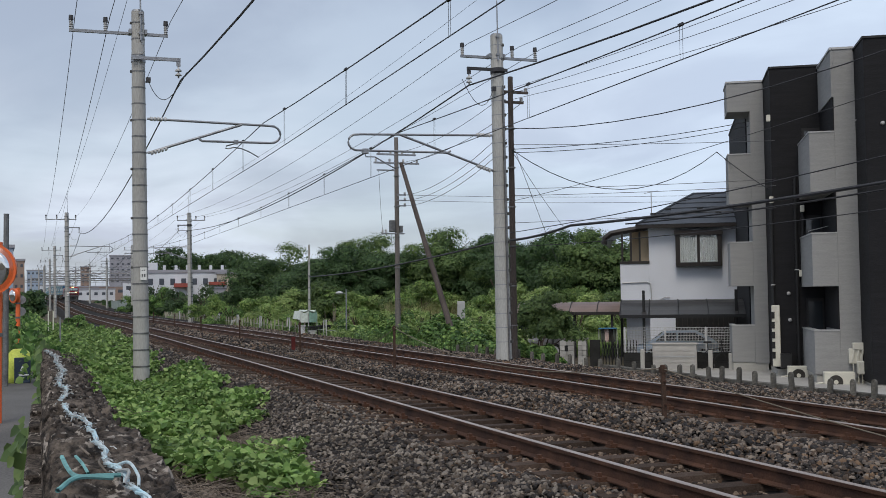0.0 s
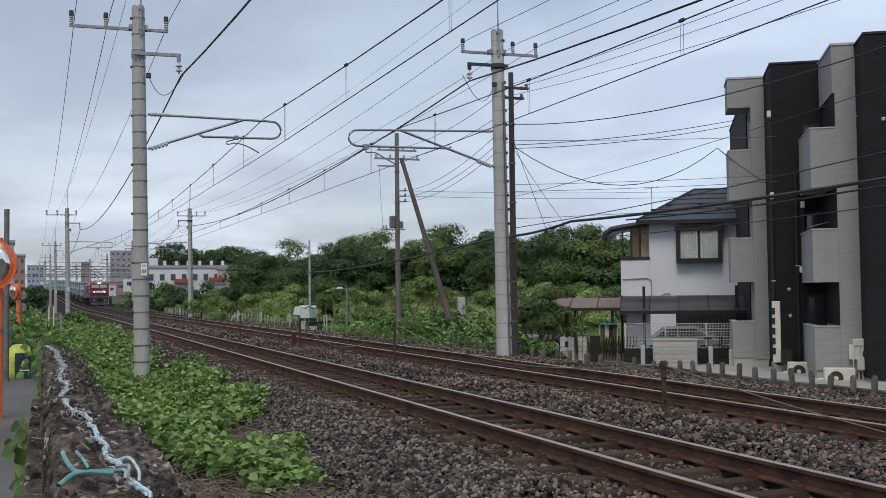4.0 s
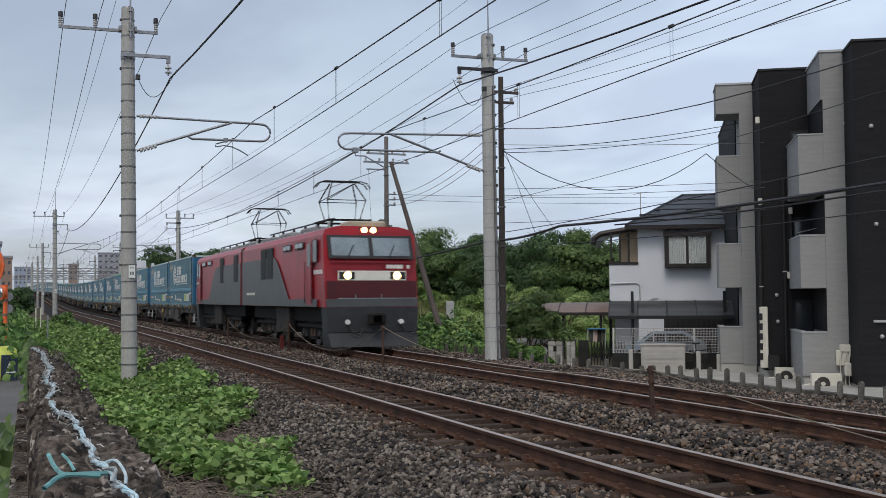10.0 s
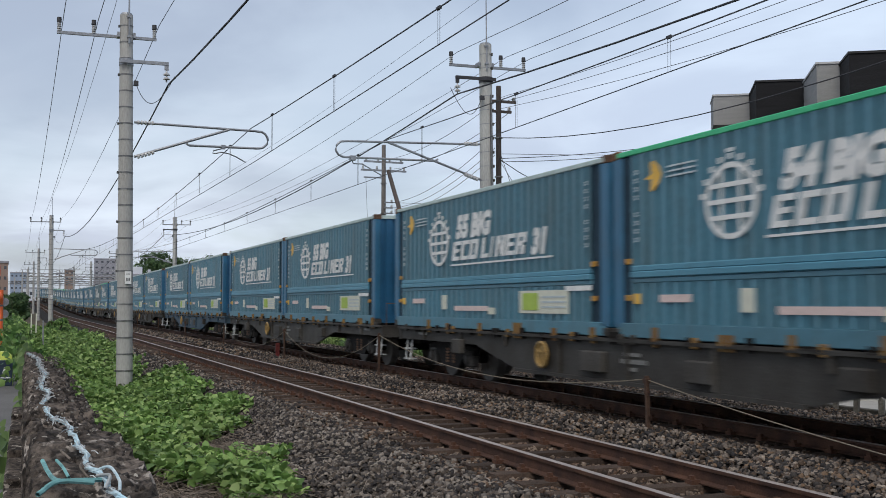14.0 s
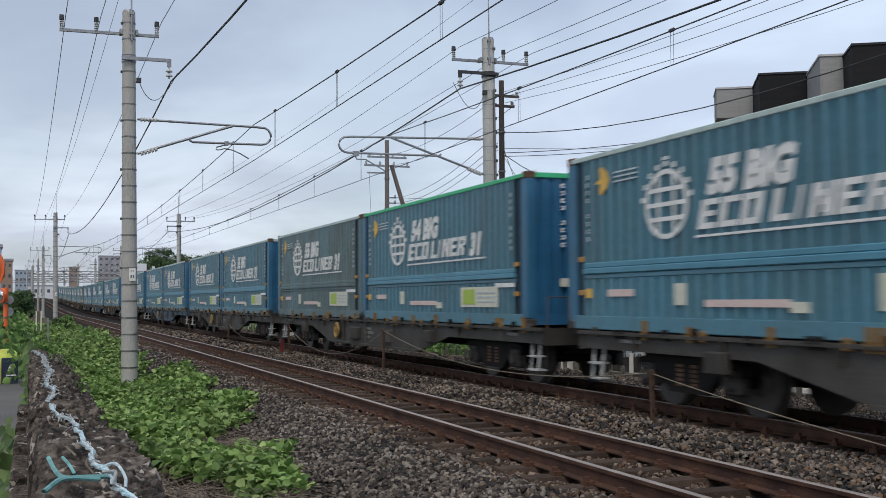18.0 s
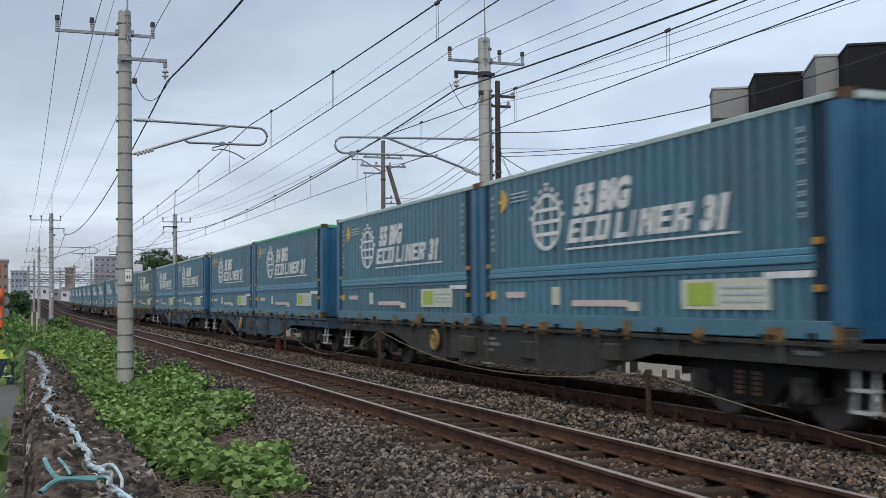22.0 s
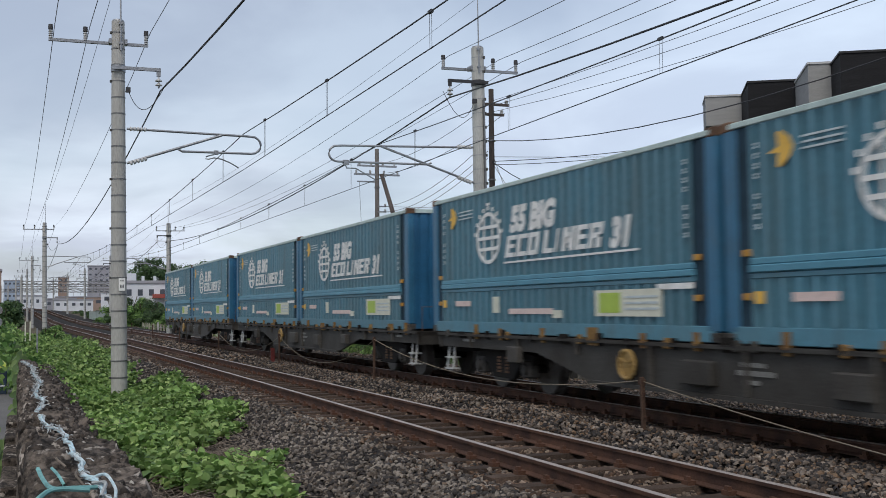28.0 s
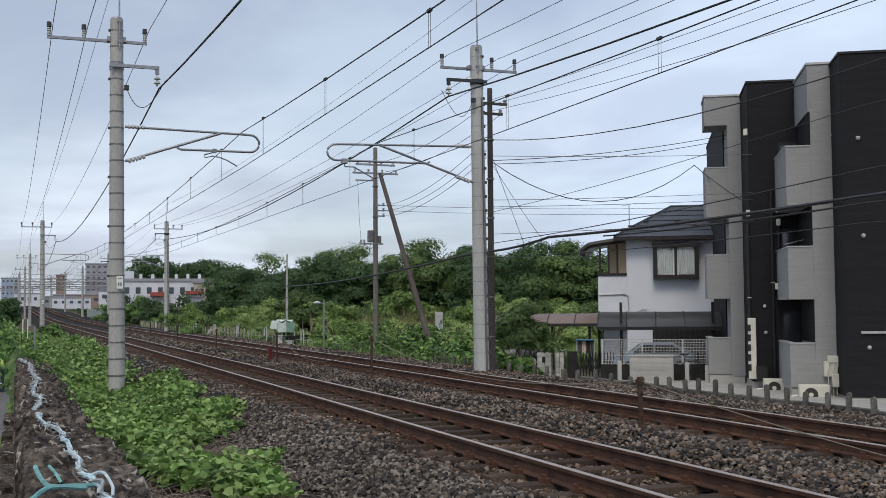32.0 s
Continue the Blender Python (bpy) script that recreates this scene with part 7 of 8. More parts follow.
def leaves(pos, size, rs, flat=0.6, shape=0.8, droop=0.0, way=None, plain=False):
    """Pointed leaves, folded along the middle: vertices and faces."""
    n = len(pos)
    t = rs.uniform(0, 2 * math.pi, n)
    nz = np.clip(rs.normal(flat, 0.35, n), -0.2, 1.0)
    if way is None:
        ph = rs.uniform(0, 2 * math.pi, n)
        nr = np.sqrt(np.clip(1 - nz ** 2, 0, 1))
        nrm = np.stack([nr * np.cos(ph), nr * np.sin(ph), nz], -1)
    else:
        nrm = way + rs.normal(0, 0.24, (n, 3))
        nrm /= np.linalg.norm(nrm, axis=1, keepdims=True) + 1e-9
    ref = np.stack([np.cos(t), np.sin(t), rs.uniform(-0.3, 0.3, n) - droop], -1)
    a = ref - nrm * (ref * nrm).sum(1, keepdims=True)
    a /= np.linalg.norm(a, axis=1, keepdims=True) + 1e-9
    b = np.cross(nrm, a)
    size = np.broadcast_to(size, (n,)) * rs.uniform(0.65, 1.3, n)
    if plain:
        out = np.array([(0, 0, 0), (0.45, 0.5, 0.12), (1.0, 0, -0.05), (0.45, -0.5, 0.1)])
        v = pos[:, None, :] + size[:, None, None] * (out[None, :, 0:1] * a[:, None] + shape * out[None, :, 1:2] * b[:, None] + out[None, :, 2:3] * nrm[:, None])
        return v.reshape(-1, 3), np.arange(4 * n).reshape(n, 4)
    out = np.array([(0, 0, 0), (0.3, 0.5, 0.1), (0.68, 0.36, 0.06), (1.0, 0, -0.06), (0.68, -0.36, 0.06), (0.3, -0.5, 0.1)])
    v = pos[:, None, :] + size[:, None, None] * (out[None, :, 0:1] * a[:, None] + shape * out[None, :, 1:2] * b[:, None] + out[None, :, 2:3] * nrm[:, None])
    f = np.array([(0, 1, 2, 3), (0, 3, 4, 5)])[None] + 6 * np.arange(n)[:, None, None]
    return v.reshape(-1, 3), f.reshape(-1, 4)


def wave(x, y, k=1.0):
    return np.sin(1.3 * k * x + 0.7 * k * y) * np.sin(0.9 * k * y - 0.5 * k * x + 1.0) + 0.5 * np.sin(2.9 * k * x - 1.7 * k * y + 2.0) * np.sin(2.3 * k * y + 0.4)


def carpet(name, label, n, x0, x1, y0, y1, size, base, relief, keep, material, seed, power=1.0, flat=0.62, plain=False):
    """Ground-covering leaves over a stretch; keep(x, y) says where they grow."""
    rs = np.random.RandomState(seed)
    x, y = rs.uniform(x0, x1, n), y0 + (y1 - y0) * rs.uniform(0, 1, n) ** power
    ok = keep(x, y)
    x, y = x[ok], y[ok]
    z = ground_z(x) + base + relief * (0.5 + 0.5 * wave(x, y)) * rs.uniform(0.25, 1.0, len(x)) ** 0.6
    dx = np.interp(y, STEP, LINE_X) - 9.0
    v, f = leaves(np.stack([x + dx, y, z], -1), size * (1 + 0.004 * y), rs, flat, plain=plain)
    return tagged(new(name, quick(name, v, f, material)), label, "plants", kind="stuff")


def kudzu_edge(x, y):
    edge = np.interp(y, [10.5, 11.7, 13, 14.3, 14.9, 15.8, 17.3, 20.5, 21.5, 24, 27, 28.3, 29.2, 31, 34, 44, 65, 120], [2.4, 2.6, 2.95, 3.15, 2.8, 2.7, 3.25, 3.75, 3.45, 3.65, 3.75, 3.3, 2.85, 3.1, 3.5, 3.75, 3.6, 3.4])
    start = np.interp(x, [0.2, 1.4, 1.55, 1.9, 2.05, 2.5], [13.2, 12.5, 11.9, 11.5, 10.7, 10.8])
    litter = ((x - 2.5) / 0.3) ** 2 + ((y - 15.2) / 0.65) ** 2 > 1 + 0.5 * wave(x, y, 4.0)
    return (x < edge + 0.2 * wave(x, y, 2.6)) & (x > 0.2) & litter & (y > start + 0.25 * wave(x, y, 3.0))


carpet("vine_cover", "dense green broad-leaved vines over the bank", 40000, 0.2, 4.0, 10.0, 31.0, 0.105, 0.02, 0.3, kudzu_edge, L_KUDZU, 5, 1.25, 0.74)
carpet("vine_cover", "dense green broad-leaved vines over the bank", 24000, -0.1, 3.9, 31.0, 95.0, 0.115, 0.05, 0.42, lambda x, y: kudzu_edge(x, y) | (x < 0.25), L_KUDZU, 6, 1.4, 0.7)
carpet("vine_cover", "green vines and weeds beside the lane", 5000, -1.6, 0.6, 16.6, 70.0, 0.11, 0.0, 0.8, lambda x, y: x > 0.25 - 0.03 * y, L_BANK, 7, 1.3, 0.4)


def dry_stems():
    rs = np.random.RandomState(11)
    bm = bmesh.new()
    for i in range(1100):
        x, y = (rs.uniform(1.2, 2.6), rs.uniform(8.8, 12.6)) if i < 620 else (rs.normal(2.55, 0.28), rs.normal(15.2, 0.5)) if i < 880 else (rs.uniform(0.5, 3.4), rs.uniform(9.0, 20.0))
        a, l = rs.uniform(0, 6.3), rs.uniform(0.2, 0.7)
        z = float(ground_z(x)) + rs.uniform(0.02, 0.12)
        tube(bm, [(x, y, z), (x + 0.5 * l * math.cos(a), y + 0.5 * l * math.sin(a), z + rs.uniform(0, 0.12)), (x + l * math.cos(a + 0.4), y + l * math.sin(a + 0.4), z + rs.uniform(-0.03, 0.05))], 0.0032, 4)
    tagged(part("dry_stems", bm, M_DRY), "dry brown stems lying under the vines", "plants", kind="stuff")


dry_stems()


def blades(name, label, n, x0, x1, y0, y1, height, width, material, seed, keep=None, base=-0.05):
    """Upright grass: bent tapering blades."""
    rs = np.random.RandomState(seed)
    x, y = rs.uniform(x0, x1, n), rs.uniform(y0, y1, n)
    if keep is not None:
        ok = keep(x, y)
        x, y = x[ok], y[ok]
    n = len(x)
    a, h = rs.uniform(0, 6.3, n), height * rs.uniform(0.5, 1.2, n)
    lean = rs.uniform(0.05, 0.45, n) * h
    p = np.stack([x, y, ground_z(x) + base], -1)
    d, s = np.stack([np.cos(a), np.sin(a), 0 * a], -1), np.stack([-np.sin(a), np.cos(a), 0 * a], -1) * width
    up = np.array([0, 0, 1.0])
    v = np.stack([p - s, p + s, p + s * 0.7 + d * lean[:, None] * 0.35 + up * (h * 0.6)[:, None], p - s * 0.7 + d * lean[:, None] * 0.35 + up * (h * 0.6)[:, None],
                  p + d * lean[:, None] + up * h[:, None] + s * 0.1, p + d * lean[:, None] + up * h[:, None] - s * 0.1], 1)
    f = np.array([(0, 1, 2, 3), (3, 2, 4, 5)])[None] + 6 * np.arange(n)[:, None, None]
    return tagged(new(name, quick(name, v.reshape(-1, 3), f.reshape(-1, 4), material)), label, "grass", kind="stuff")


def in_sight(a0, a1):
    return lambda x, y: (np.degrees(np.arctan2(x, y)) > a0) & (np.degrees(np.arctan2(x, y)) < a1)


blades("tall_grass", "pale straw-coloured tall grass across the field", 16000, 20, 36, 76, 84, 2.2, 0.014, L_STRAW, 21, in_sight(17.4, 21.4))
blades("tall_grass", "pale straw-coloured tall grass by the stakes", 11000, 15.0, 22, 82, 94, 1.8, 0.012, L_STRAW, 25, in_sight(9.2, 12.6))
blades("tall_grass", "green tall grass and weeds on the field", 24000, 14, 40, 34, 72, 0.75, 0.012, L_GRASS, 22, lambda x, y: (np.degrees(np.arctan2(x, y)) < 23.6) | (y > 50))
blades("tall_grass", "bright green grass behind the carport", 12000, 17, 30, 40, 56, 0.6, 0.018, L_SOFT, 26, in_sight(25.2, 31.0))
blades("tall_grass", "green weeds along the far fence", 5000, 12.9, 15.5, 32, 100, 0.45, 0.012, L_GRASS, 23)
blades("tall_grass", "green grass beside the lane", 1500, -1.2, 0.3, 18, 50, 0.45, 0.015, L_GRASS, 24)
carpet("vine_cover", "low mixed weeds over the field", 34000, 16.0, 44.0, 34.0, 84.0, 0.095, 0.0, 1.0, lambda x, y: (wave(x, y, 0.25) > -0.5) & ((np.degrees(np.arctan2(x, y)) < 24.5) | (y > 44)), L_BUSH, 9, 1.0, 0.6, True)


def clumps(rs, centre, radii, k, leaf, n, lift=0.15):
    """Leaf places, the ways they face and their sizes, in k clumps that fill an uneven crown: small leaves over larger inner sprays."""
    c, r = np.array(centre), np.array(radii)
    d = rs.normal(0, 1, (k, 3))
    d /= np.linalg.norm(d, axis=1, keepdims=True)
    d[:, 2] = np.abs(d[:, 2]) * 1.15 - 0.35
    mid = d * rs.uniform(0.4, 1.0, (k, 1)) * r
    cr = rs.uniform(0.16, 0.36, k) * r.mean()
    inner = n // 4
    which = rs.randint(0, k, n + inner)
    e = rs.normal(0, 1, (n + inner, 3))
    e /= np.linalg.norm(e, axis=1, keepdims=True)
    e[:, 2] = np.where(e[:, 2] < -0.35, -e[:, 2], e[:, 2])
    reach = np.concatenate([rs.uniform(0.82, 1.12, n), rs.uniform(0.5, 0.86, inner)])
    ripple = 1 + 0.16 * np.sin(4.0 * e[:, 0] + which) * np.sin(4.6 * e[:, 1] + 2.0 * which)
    pos = c + mid[which] + e * (cr[which] * reach * ripple)[:, None] * np.array([1, 1, 0.66])
    way = e + np.array([0, 0, lift])
    size = leaf * np.concatenate([np.ones(n), np.full(inner, 2.3)])
    return pos, way, size


def tree(x, y, height, radius, n, leaf, material, seed, label, name="tree", category="tree", trunk=0.16, low=0.3):
    rs = np.random.RandomState(seed)
    z0 = float(ground_z(x))
    t = thing(name, label, category, at=pose(x, y, z0))
    bm = bmesh.new()
    top = height * 0.62
    pts = [(0, 0, -0.3), (0.1 * rs.normal(), 0.1 * rs.normal(), top * 0.5), (0.25 * rs.normal(), 0.25 * rs.normal(), top)]
    cyl(bm, pts[0], pts[1], trunk, trunk * 0.75, 8)
    cyl(bm, pts[1], pts[2], trunk * 0.75, trunk * 0.4, 8)
    part("trunk", bm, M_BARK, t)
    for i in range(5):
        a = rs.uniform(0, 6.3)
        h0 = top * rs.uniform(0.4, 0.95)
        l = radius * rs.uniform(0.5, 0.85)
        bm = bmesh.new()
        cyl(bm, (0.05 * math.cos(a), 0.05 * math.sin(a), h0), (l * math.cos(a), l * math.sin(a), h0 + height * rs.uniform(0.1, 0.3)), trunk * 0.35, trunk * 0.12, 6)
        part("limb", bm, M_BARK, t)
    zc = height * (low + 1) / 2
    pos, way, size = clumps(rs, (0, 0, zc), (radius, radius, height * (1 - low) / 2), int(24 + radius * 7), leaf, n)
    v, f = leaves(pos, size, rs, 0.5, 0.8, 0.2, way, True)
    part("crown", quick("crown", v, f, material), None, t)
    return t


def bush(x, y, height, radius, n, leaf, material, seed, label):
    rs = np.random.RandomState(seed)
    t = thing("bush", label, "bush", at=pose(x, y, float(ground_z(x))))
    bm = bmesh.new()
    for i in range(5):
        a = rs.uniform(0, 6.3)
        tube(bm, [(0.05 * math.cos(a), 0.05 * math.sin(a), -0.1), (0.5 * radius * math.cos(a), 0.5 * radius * math.sin(a), height * 0.6)], 0.025, 5)
    part("stem", bm, M_BARK, t)
    pos, way, size = clumps(rs, (0, 0, height * 0.42), (radius, radius, height * 0.5), 16, leaf, n)
    pos[:, 2] = height * (np.clip(pos[:, 2], 0.03, None) / height) ** 1.9
    v, f = leaves(pos, size, rs, 0.5, 0.75, 0.1, way, True)
    part("foliage", quick("foliage", v, f, material), None, t)


def mounds(name, label, spots, leaf, material, seed):
    """Vines that have grown over scrub: leaf-covered humps, spots of (x, y, radius, height)."""
    rs = np.random.RandomState(seed)
    allpos, allway = [], []
    for x, y, r, h in spots:
        n = int(620 * r * (r + h))
        e = rs.normal(0, 1, (n, 3))
        e[:, 2] = np.abs(e[:, 2])
        e /= np.linalg.norm(e, axis=1, keepdims=True)
        lump = 1 + 0.2 * np.sin(5.1 * e[:, 0] + 3.3 * e[:, 2] + x) * np.sin(4.3 * e[:, 1] + y) + 0.1 * np.sin(11 * e[:, 0] + 9 * e[:, 2])
        p = e * np.array([r, r, h]) * (lump * rs.uniform(0.9, 1.06, n))[:, None]
        allpos.append(p + np.array([x, y, float(ground_z(x)) - 0.05]))
        allway.append(e / np.array([r, r, h]) * r + np.array([0, 0, 0.25]))
    v, f = leaves(np.concatenate(allpos), leaf, rs, 0.5, 0.85, 0.2, np.concatenate(allway))
    return tagged(new(name, quick(name, v, f, material)), label, "plants", kind="stuff")


def bank():
    rs = np.random.RandomState(83)
    near, back = [], []
    for i in range(95):
        y = rs.uniform(30.5, 64.0)
        x = 14.1 + rs.uniform(0, 1) ** 1.3 * 5.5
        if math.degrees(math.atan2(x, y)) > 24.9:
            continue
        h = rs.uniform(0.55, 1.15) if x < 15.2 else rs.uniform(0.9, 1.75)
        (near if i % 3 else back).append((x, y, rs.uniform(0.55, 1.15), h * (0.8 if y > 52 else 1.0)))
    mounds("vine_cover", "broad-leaved vines heaped over the far bank", near, 0.14, L_BANK, 8)
    mounds("vine_cover", "light green vines heaped over the far bank", back, 0.115, L_SOFT, 12)


def sight(px_angle, depth):
    """A spot seen at an angle (degrees right of the line), depth metres off."""
    a = radians(px_angle)
    return depth * math.sin(a), depth * math.cos(a)


def wood():
    rs = np.random.RandomState(77)
    # the belt of trees behind the field: angle, distance, height, radius
    belt = [(11.0, 102, 6.2, 3.2), (12.3, 104, 7.6, 3.8), (13.6, 96, 6.9, 3.6), (14.6, 99, 8.4, 3.9), (15.6, 92, 8.7, 3.8), (16.6, 95, 8.4, 3.4), (17.5, 90, 6.9, 3.2), (18.4, 94, 6.6, 3.2), (19.4, 92, 7.6, 3.4),
            (20.3, 89, 8.2, 3.2), (21.2, 94, 7.4, 3.4), (22.2, 90, 8.0, 3.4), (23.2, 92, 7.6, 3.4), (24.2, 88, 8.1, 3.4), (25.3, 84, 7.8, 3.4), (26.3, 82, 8.2, 3.5), (27.3, 80, 7.9, 3.4), (28.4, 78, 8.0, 3.5), (29.5, 80, 7.6, 3.5), (30.8, 80, 7.4, 3.5)]
    for i, (a, d, h, r) in enumerate(belt):
        x, y = sight(a, d)
        tree(x, y, h + (0.3 if a < 13 else -0.4 if a < 15.2 else 0.25 if a < 24 else -0.3) + rs.uniform(-0.5, 0.6), r * 1.3, 19000, 0.125, L_TREE2 if i % 4 == 1 else L_TREE, 100 + i, "dark green broad-leaved tree in the wood behind the field", low=-0.05)
    for i in range(15):
        a = 11.2 + 1.35 * i
        x, y = sight(a, rs.uniform(83, 88) if i < 9 else rs.uniform(69, 75))
        tree(x, y, rs.uniform(2.8, 4.3) if i < 9 else rs.uniform(2.4, 3.6), 2.6, 8000, 0.12, (L_BUSH, L_SOFT, L_TREE2)[i % 3], 200 + i, "green understorey tree at the edge of the wood", low=0.04, trunk=0.1)
    # shrubs on the field
    for i, (a, d, h, r) in enumerate(((8.2, 92, 2.9, 2.6), (9.6, 84, 3.1, 2.4), (10.6, 78, 2.2, 1.8), (11.8, 82, 3.2, 2.6), (13.0, 74, 2.4, 2.0), (13.2, 62, 1.7, 1.3), (15.4, 64, 2.4, 1.7), (16.3, 60, 2.9, 1.6), (17.1, 58, 2.2, 1.6), (18.3, 62, 2.6, 1.6), (19.2, 52, 1.9, 1.5),
                                    (20.2, 54, 2.1, 1.6), (21.2, 50, 2.2, 1.7), (22.6, 46, 1.9, 1.4), (23.0, 58, 2.8, 2.0), (24.2, 56, 3.0, 2.0), (27.4, 60, 3.6, 2.4), (29.2, 62, 3.4, 2.4), (30.3, 60, 3.6, 2.2))):
        x, y = sight(a, d)
        bush(x, y, h * 0.88, r, 6000, 0.075 if d < 56 else 0.1, L_SOFT if a > 26 else (L_BUSH, L_BANK, L_SOFT, L_BUSH)[i % 4], 300 + i, "green leafy shrub on the overgrown field")
    # undergrowth below the trees
    for i in range(24):
        a = 11.3 + 0.86 * i
        x, y = sight(a, (98 if a < 15 else 92 if a < 24 else 82) - 3.0 * abs(math.sin(i * 1.7)))
        bush(x, y, 5.6 + 0.9 * math.sin(i * 2.6), 3.4, 6500, 0.13, (L_TREE, L_TREE2, L_TREE)[i % 3], 700 + i, "dense dark undergrowth below the trees of the wood")
    # a hedge along the line before the factory
    for i in range(11):
        x, y = sight(4.7 + 0.46 * i, 150 - 5.0 * i)
        bush(x, y, 6.0 - 0.14 * i + 0.6 * math.sin(i * 2.1), 2.7, 5000, 0.15, L_TREE if i % 3 else L_BANK, 340 + i, "dark green overgrown hedge shrub along the line")
    # softer, lighter shrubs in the middle of the field
    for i in range(26):
        a = 10.5 + 0.53 * i + rs.uniform(-0.3, 0.3)
        d = max(rs.uniform(50, 72), 16.2 / math.sin(radians(a)))
        x, y = sight(a, d)
        bush(x, y, rs.uniform(1.5, 2.7), rs.uniform(1.1, 2.1), 4600, 0.08, (L_SOFT, L_BUSH, L_SOFT)[i % 3], 600 + i, "light green soft shrub on the overgrown field")
    # the garden tree beside the dark pole
    x, y = sight(25.9, 34.2)
    tree(x, y, 3.0, 1.3, 9000, 0.062, L_TREE2, 401, "slim dark green garden tree beside the gate", low=0.05, trunk=0.06)
    x, y = sight(25.0, 33.0)
    bush(x, y, 1.6, 1.0, 4200, 0.09, L_BANK, 402, "dense green garden shrub by the fence")
    x, y = sight(25.7, 33.5)
    bush(x, y, 1.0, 0.6, 2400, 0.11, L_BANK, 403, "dense green garden shrub by the fence")
    # the shrub by the left masts
    bush(2.0, 78.0, 1.7, 1.3, 3000, 0.12, L_BANK, 404, "dark green shrub beside the mast")
    # dark scrub where the line runs out of sight
    for i in range(12):
        x, y, _ = on_line(175 + 13.0 * i, 9.5 + 1.5 * math.sin(i * 2.3))
        bush(x, y, 3.6 + 0.8 * math.sin(i * 1.9), 3.0, 2600, 0.28, L_TREE if i % 3 else L_BANK, 800 + i, "dark scrub beside the far stretch of the line")
    for i in range(14):
        x, y, _ = on_line(104 + 11.0 * i, -9.5 - 3.5 * (i % 3))
        bush(x, y, 2.8 + 0.6 * math.sin(i * 1.7), 1.5 + climb(y), 1500, 0.2, L_BANK if i % 3 else L_TREE, 840 + i, "low green scrub on the bank beside the line")
    # far trees at the left
    for i, (a, d, h, r) in enumerate(((6.5, 226, 14.4, 6.0), (8.0, 230, 13.0, 6.5), (9.0, 228, 13.2, 6.5), (10.1, 225, 12.8, 6.5), (6.0, 240, 9, 5), (-1.5, 110, 2.0, 2.0), (-2.4, 95, 1.9, 2.0), (-0.6, 150, 3.0, 2.6), (6.2, 200, 4.6, 3.4), (6.6, 180, 3.8, 3.0))):
        x, y = sight(a, d)
        tree(x, y, h, r, 6000, 0.28 if d > 170 else 0.15, L_TREE, 500 + i, "dark far tree beyond the fields" if d > 170 else "dark green shrubby tree by the line", low=0.25 if h > 9 else 0.05, trunk=0.3 if h > 9 else 0.12)


bank()
wood()

# ---- the wall and the lane at the left ----


def old_concrete(name):
    """Black-stained concrete, worn to its aggregate, with pale crusts of lichen."""
    m = bpy.data.materials.new(name)
    m.use_nodes = True
    nt = m.node_tree
    N, L = nt.nodes.new, nt.links.new
    p = nt.nodes["Principled BSDF"]
    tc, mp = N("ShaderNodeTexCoord"), N("ShaderNodeMapping")
    mp.inputs["Scale"].default_value = (1.0, 0.5, 1.0)
    L(tc.outputs["Object"], mp.inputs["Vector"])

    def field(scale, detail, lo, hi, a, b):
        n, r = N("ShaderNodeTexNoise"), N("ShaderNodeMapRange")
        n.inputs["Scale"].default_value, n.inputs["Detail"].default_value, n.inputs["Roughness"].default_value = scale, detail, 0.62
        L(mp.outputs[0], n.inputs["Vector"])
        for i, v in enumerate((lo, hi, a, b)):
            r.inputs[i + 1].default_value = v
        L(n.outputs["Fac"], r.inputs[0])
        return r.outputs[0], n.outputs["Fac"]

    def mixed(fac, ca, cb):
        x = N("ShaderNodeMix")
        x.data_type = "RGBA"
        L(fac, x.inputs["Factor"])
        for sock, c in (("A", ca), ("B", cb)):
            if isinstance(c, tuple):
                x.inputs[sock].default_value = (*c, 1)
            else:
                L(c, x.inputs[sock])
        return x.outputs["Result"]
    stain, _ = field(5.0, 4, 0.4, 0.62, 0.0, 1.0)
    grit, _ = field(58.0, 6, 0.4, 0.6, 0.0, 1.0)
    crumbs, raw = field(160.0, 3, 0.3, 0.7, 0.0, 1.0)
    base = mixed(stain, (0.062, 0.05, 0.042), (0.17, 0.14, 0.116))
    pits = mixed(stain, (0.01, 0.009, 0.008), (0.034, 0.028, 0.024))
    col = mixed(grit, pits, base)
    blot, _ = field(34.0, 6, 0.56, 0.62, 0.0, 0.9)
    zone, _ = field(9.0, 2, 0.44, 0.54, 0.0, 1.0)
    both = N("ShaderNodeMath")
    both.operation = "MULTIPLY"
    L(blot, both.inputs[0])
    L(zone, both.inputs[1])
    col = mixed(both.outputs[0], col, (0.36, 0.32, 0.28))
    L(col, p.inputs["Base Color"])
    p.inputs["Roughness"].default_value, p.inputs["Specular IOR Level"].default_value = 0.95, 0.15
    bp = N("ShaderNodeBump")
    bp.inputs["Strength"].default_value, bp.inputs["Distance"].default_value = 0.9, 0.004
    L(raw, bp.inputs["Height"])
    L(bp.outputs[0], p.inputs["Normal"])
    return m


M_OLDWALL = old_concrete("old_aggregate_concrete")
M_STRING = mat("frayed_twine", (0.32, 0.5, 0.57), 0.85, scale=14, var=0.3, bump=0.3, tint=(0.5, 0.52, 0.53))
M_FRAY = mat("bleached_fibre", (0.42, 0.44, 0.44), 0.9, scale=14, var=0.3, bump=0.1, island=0.25)
M_TEAL = mat("teal_twine", (0.16, 0.35, 0.35), 0.8, scale=16, var=0.25, bump=0.2)


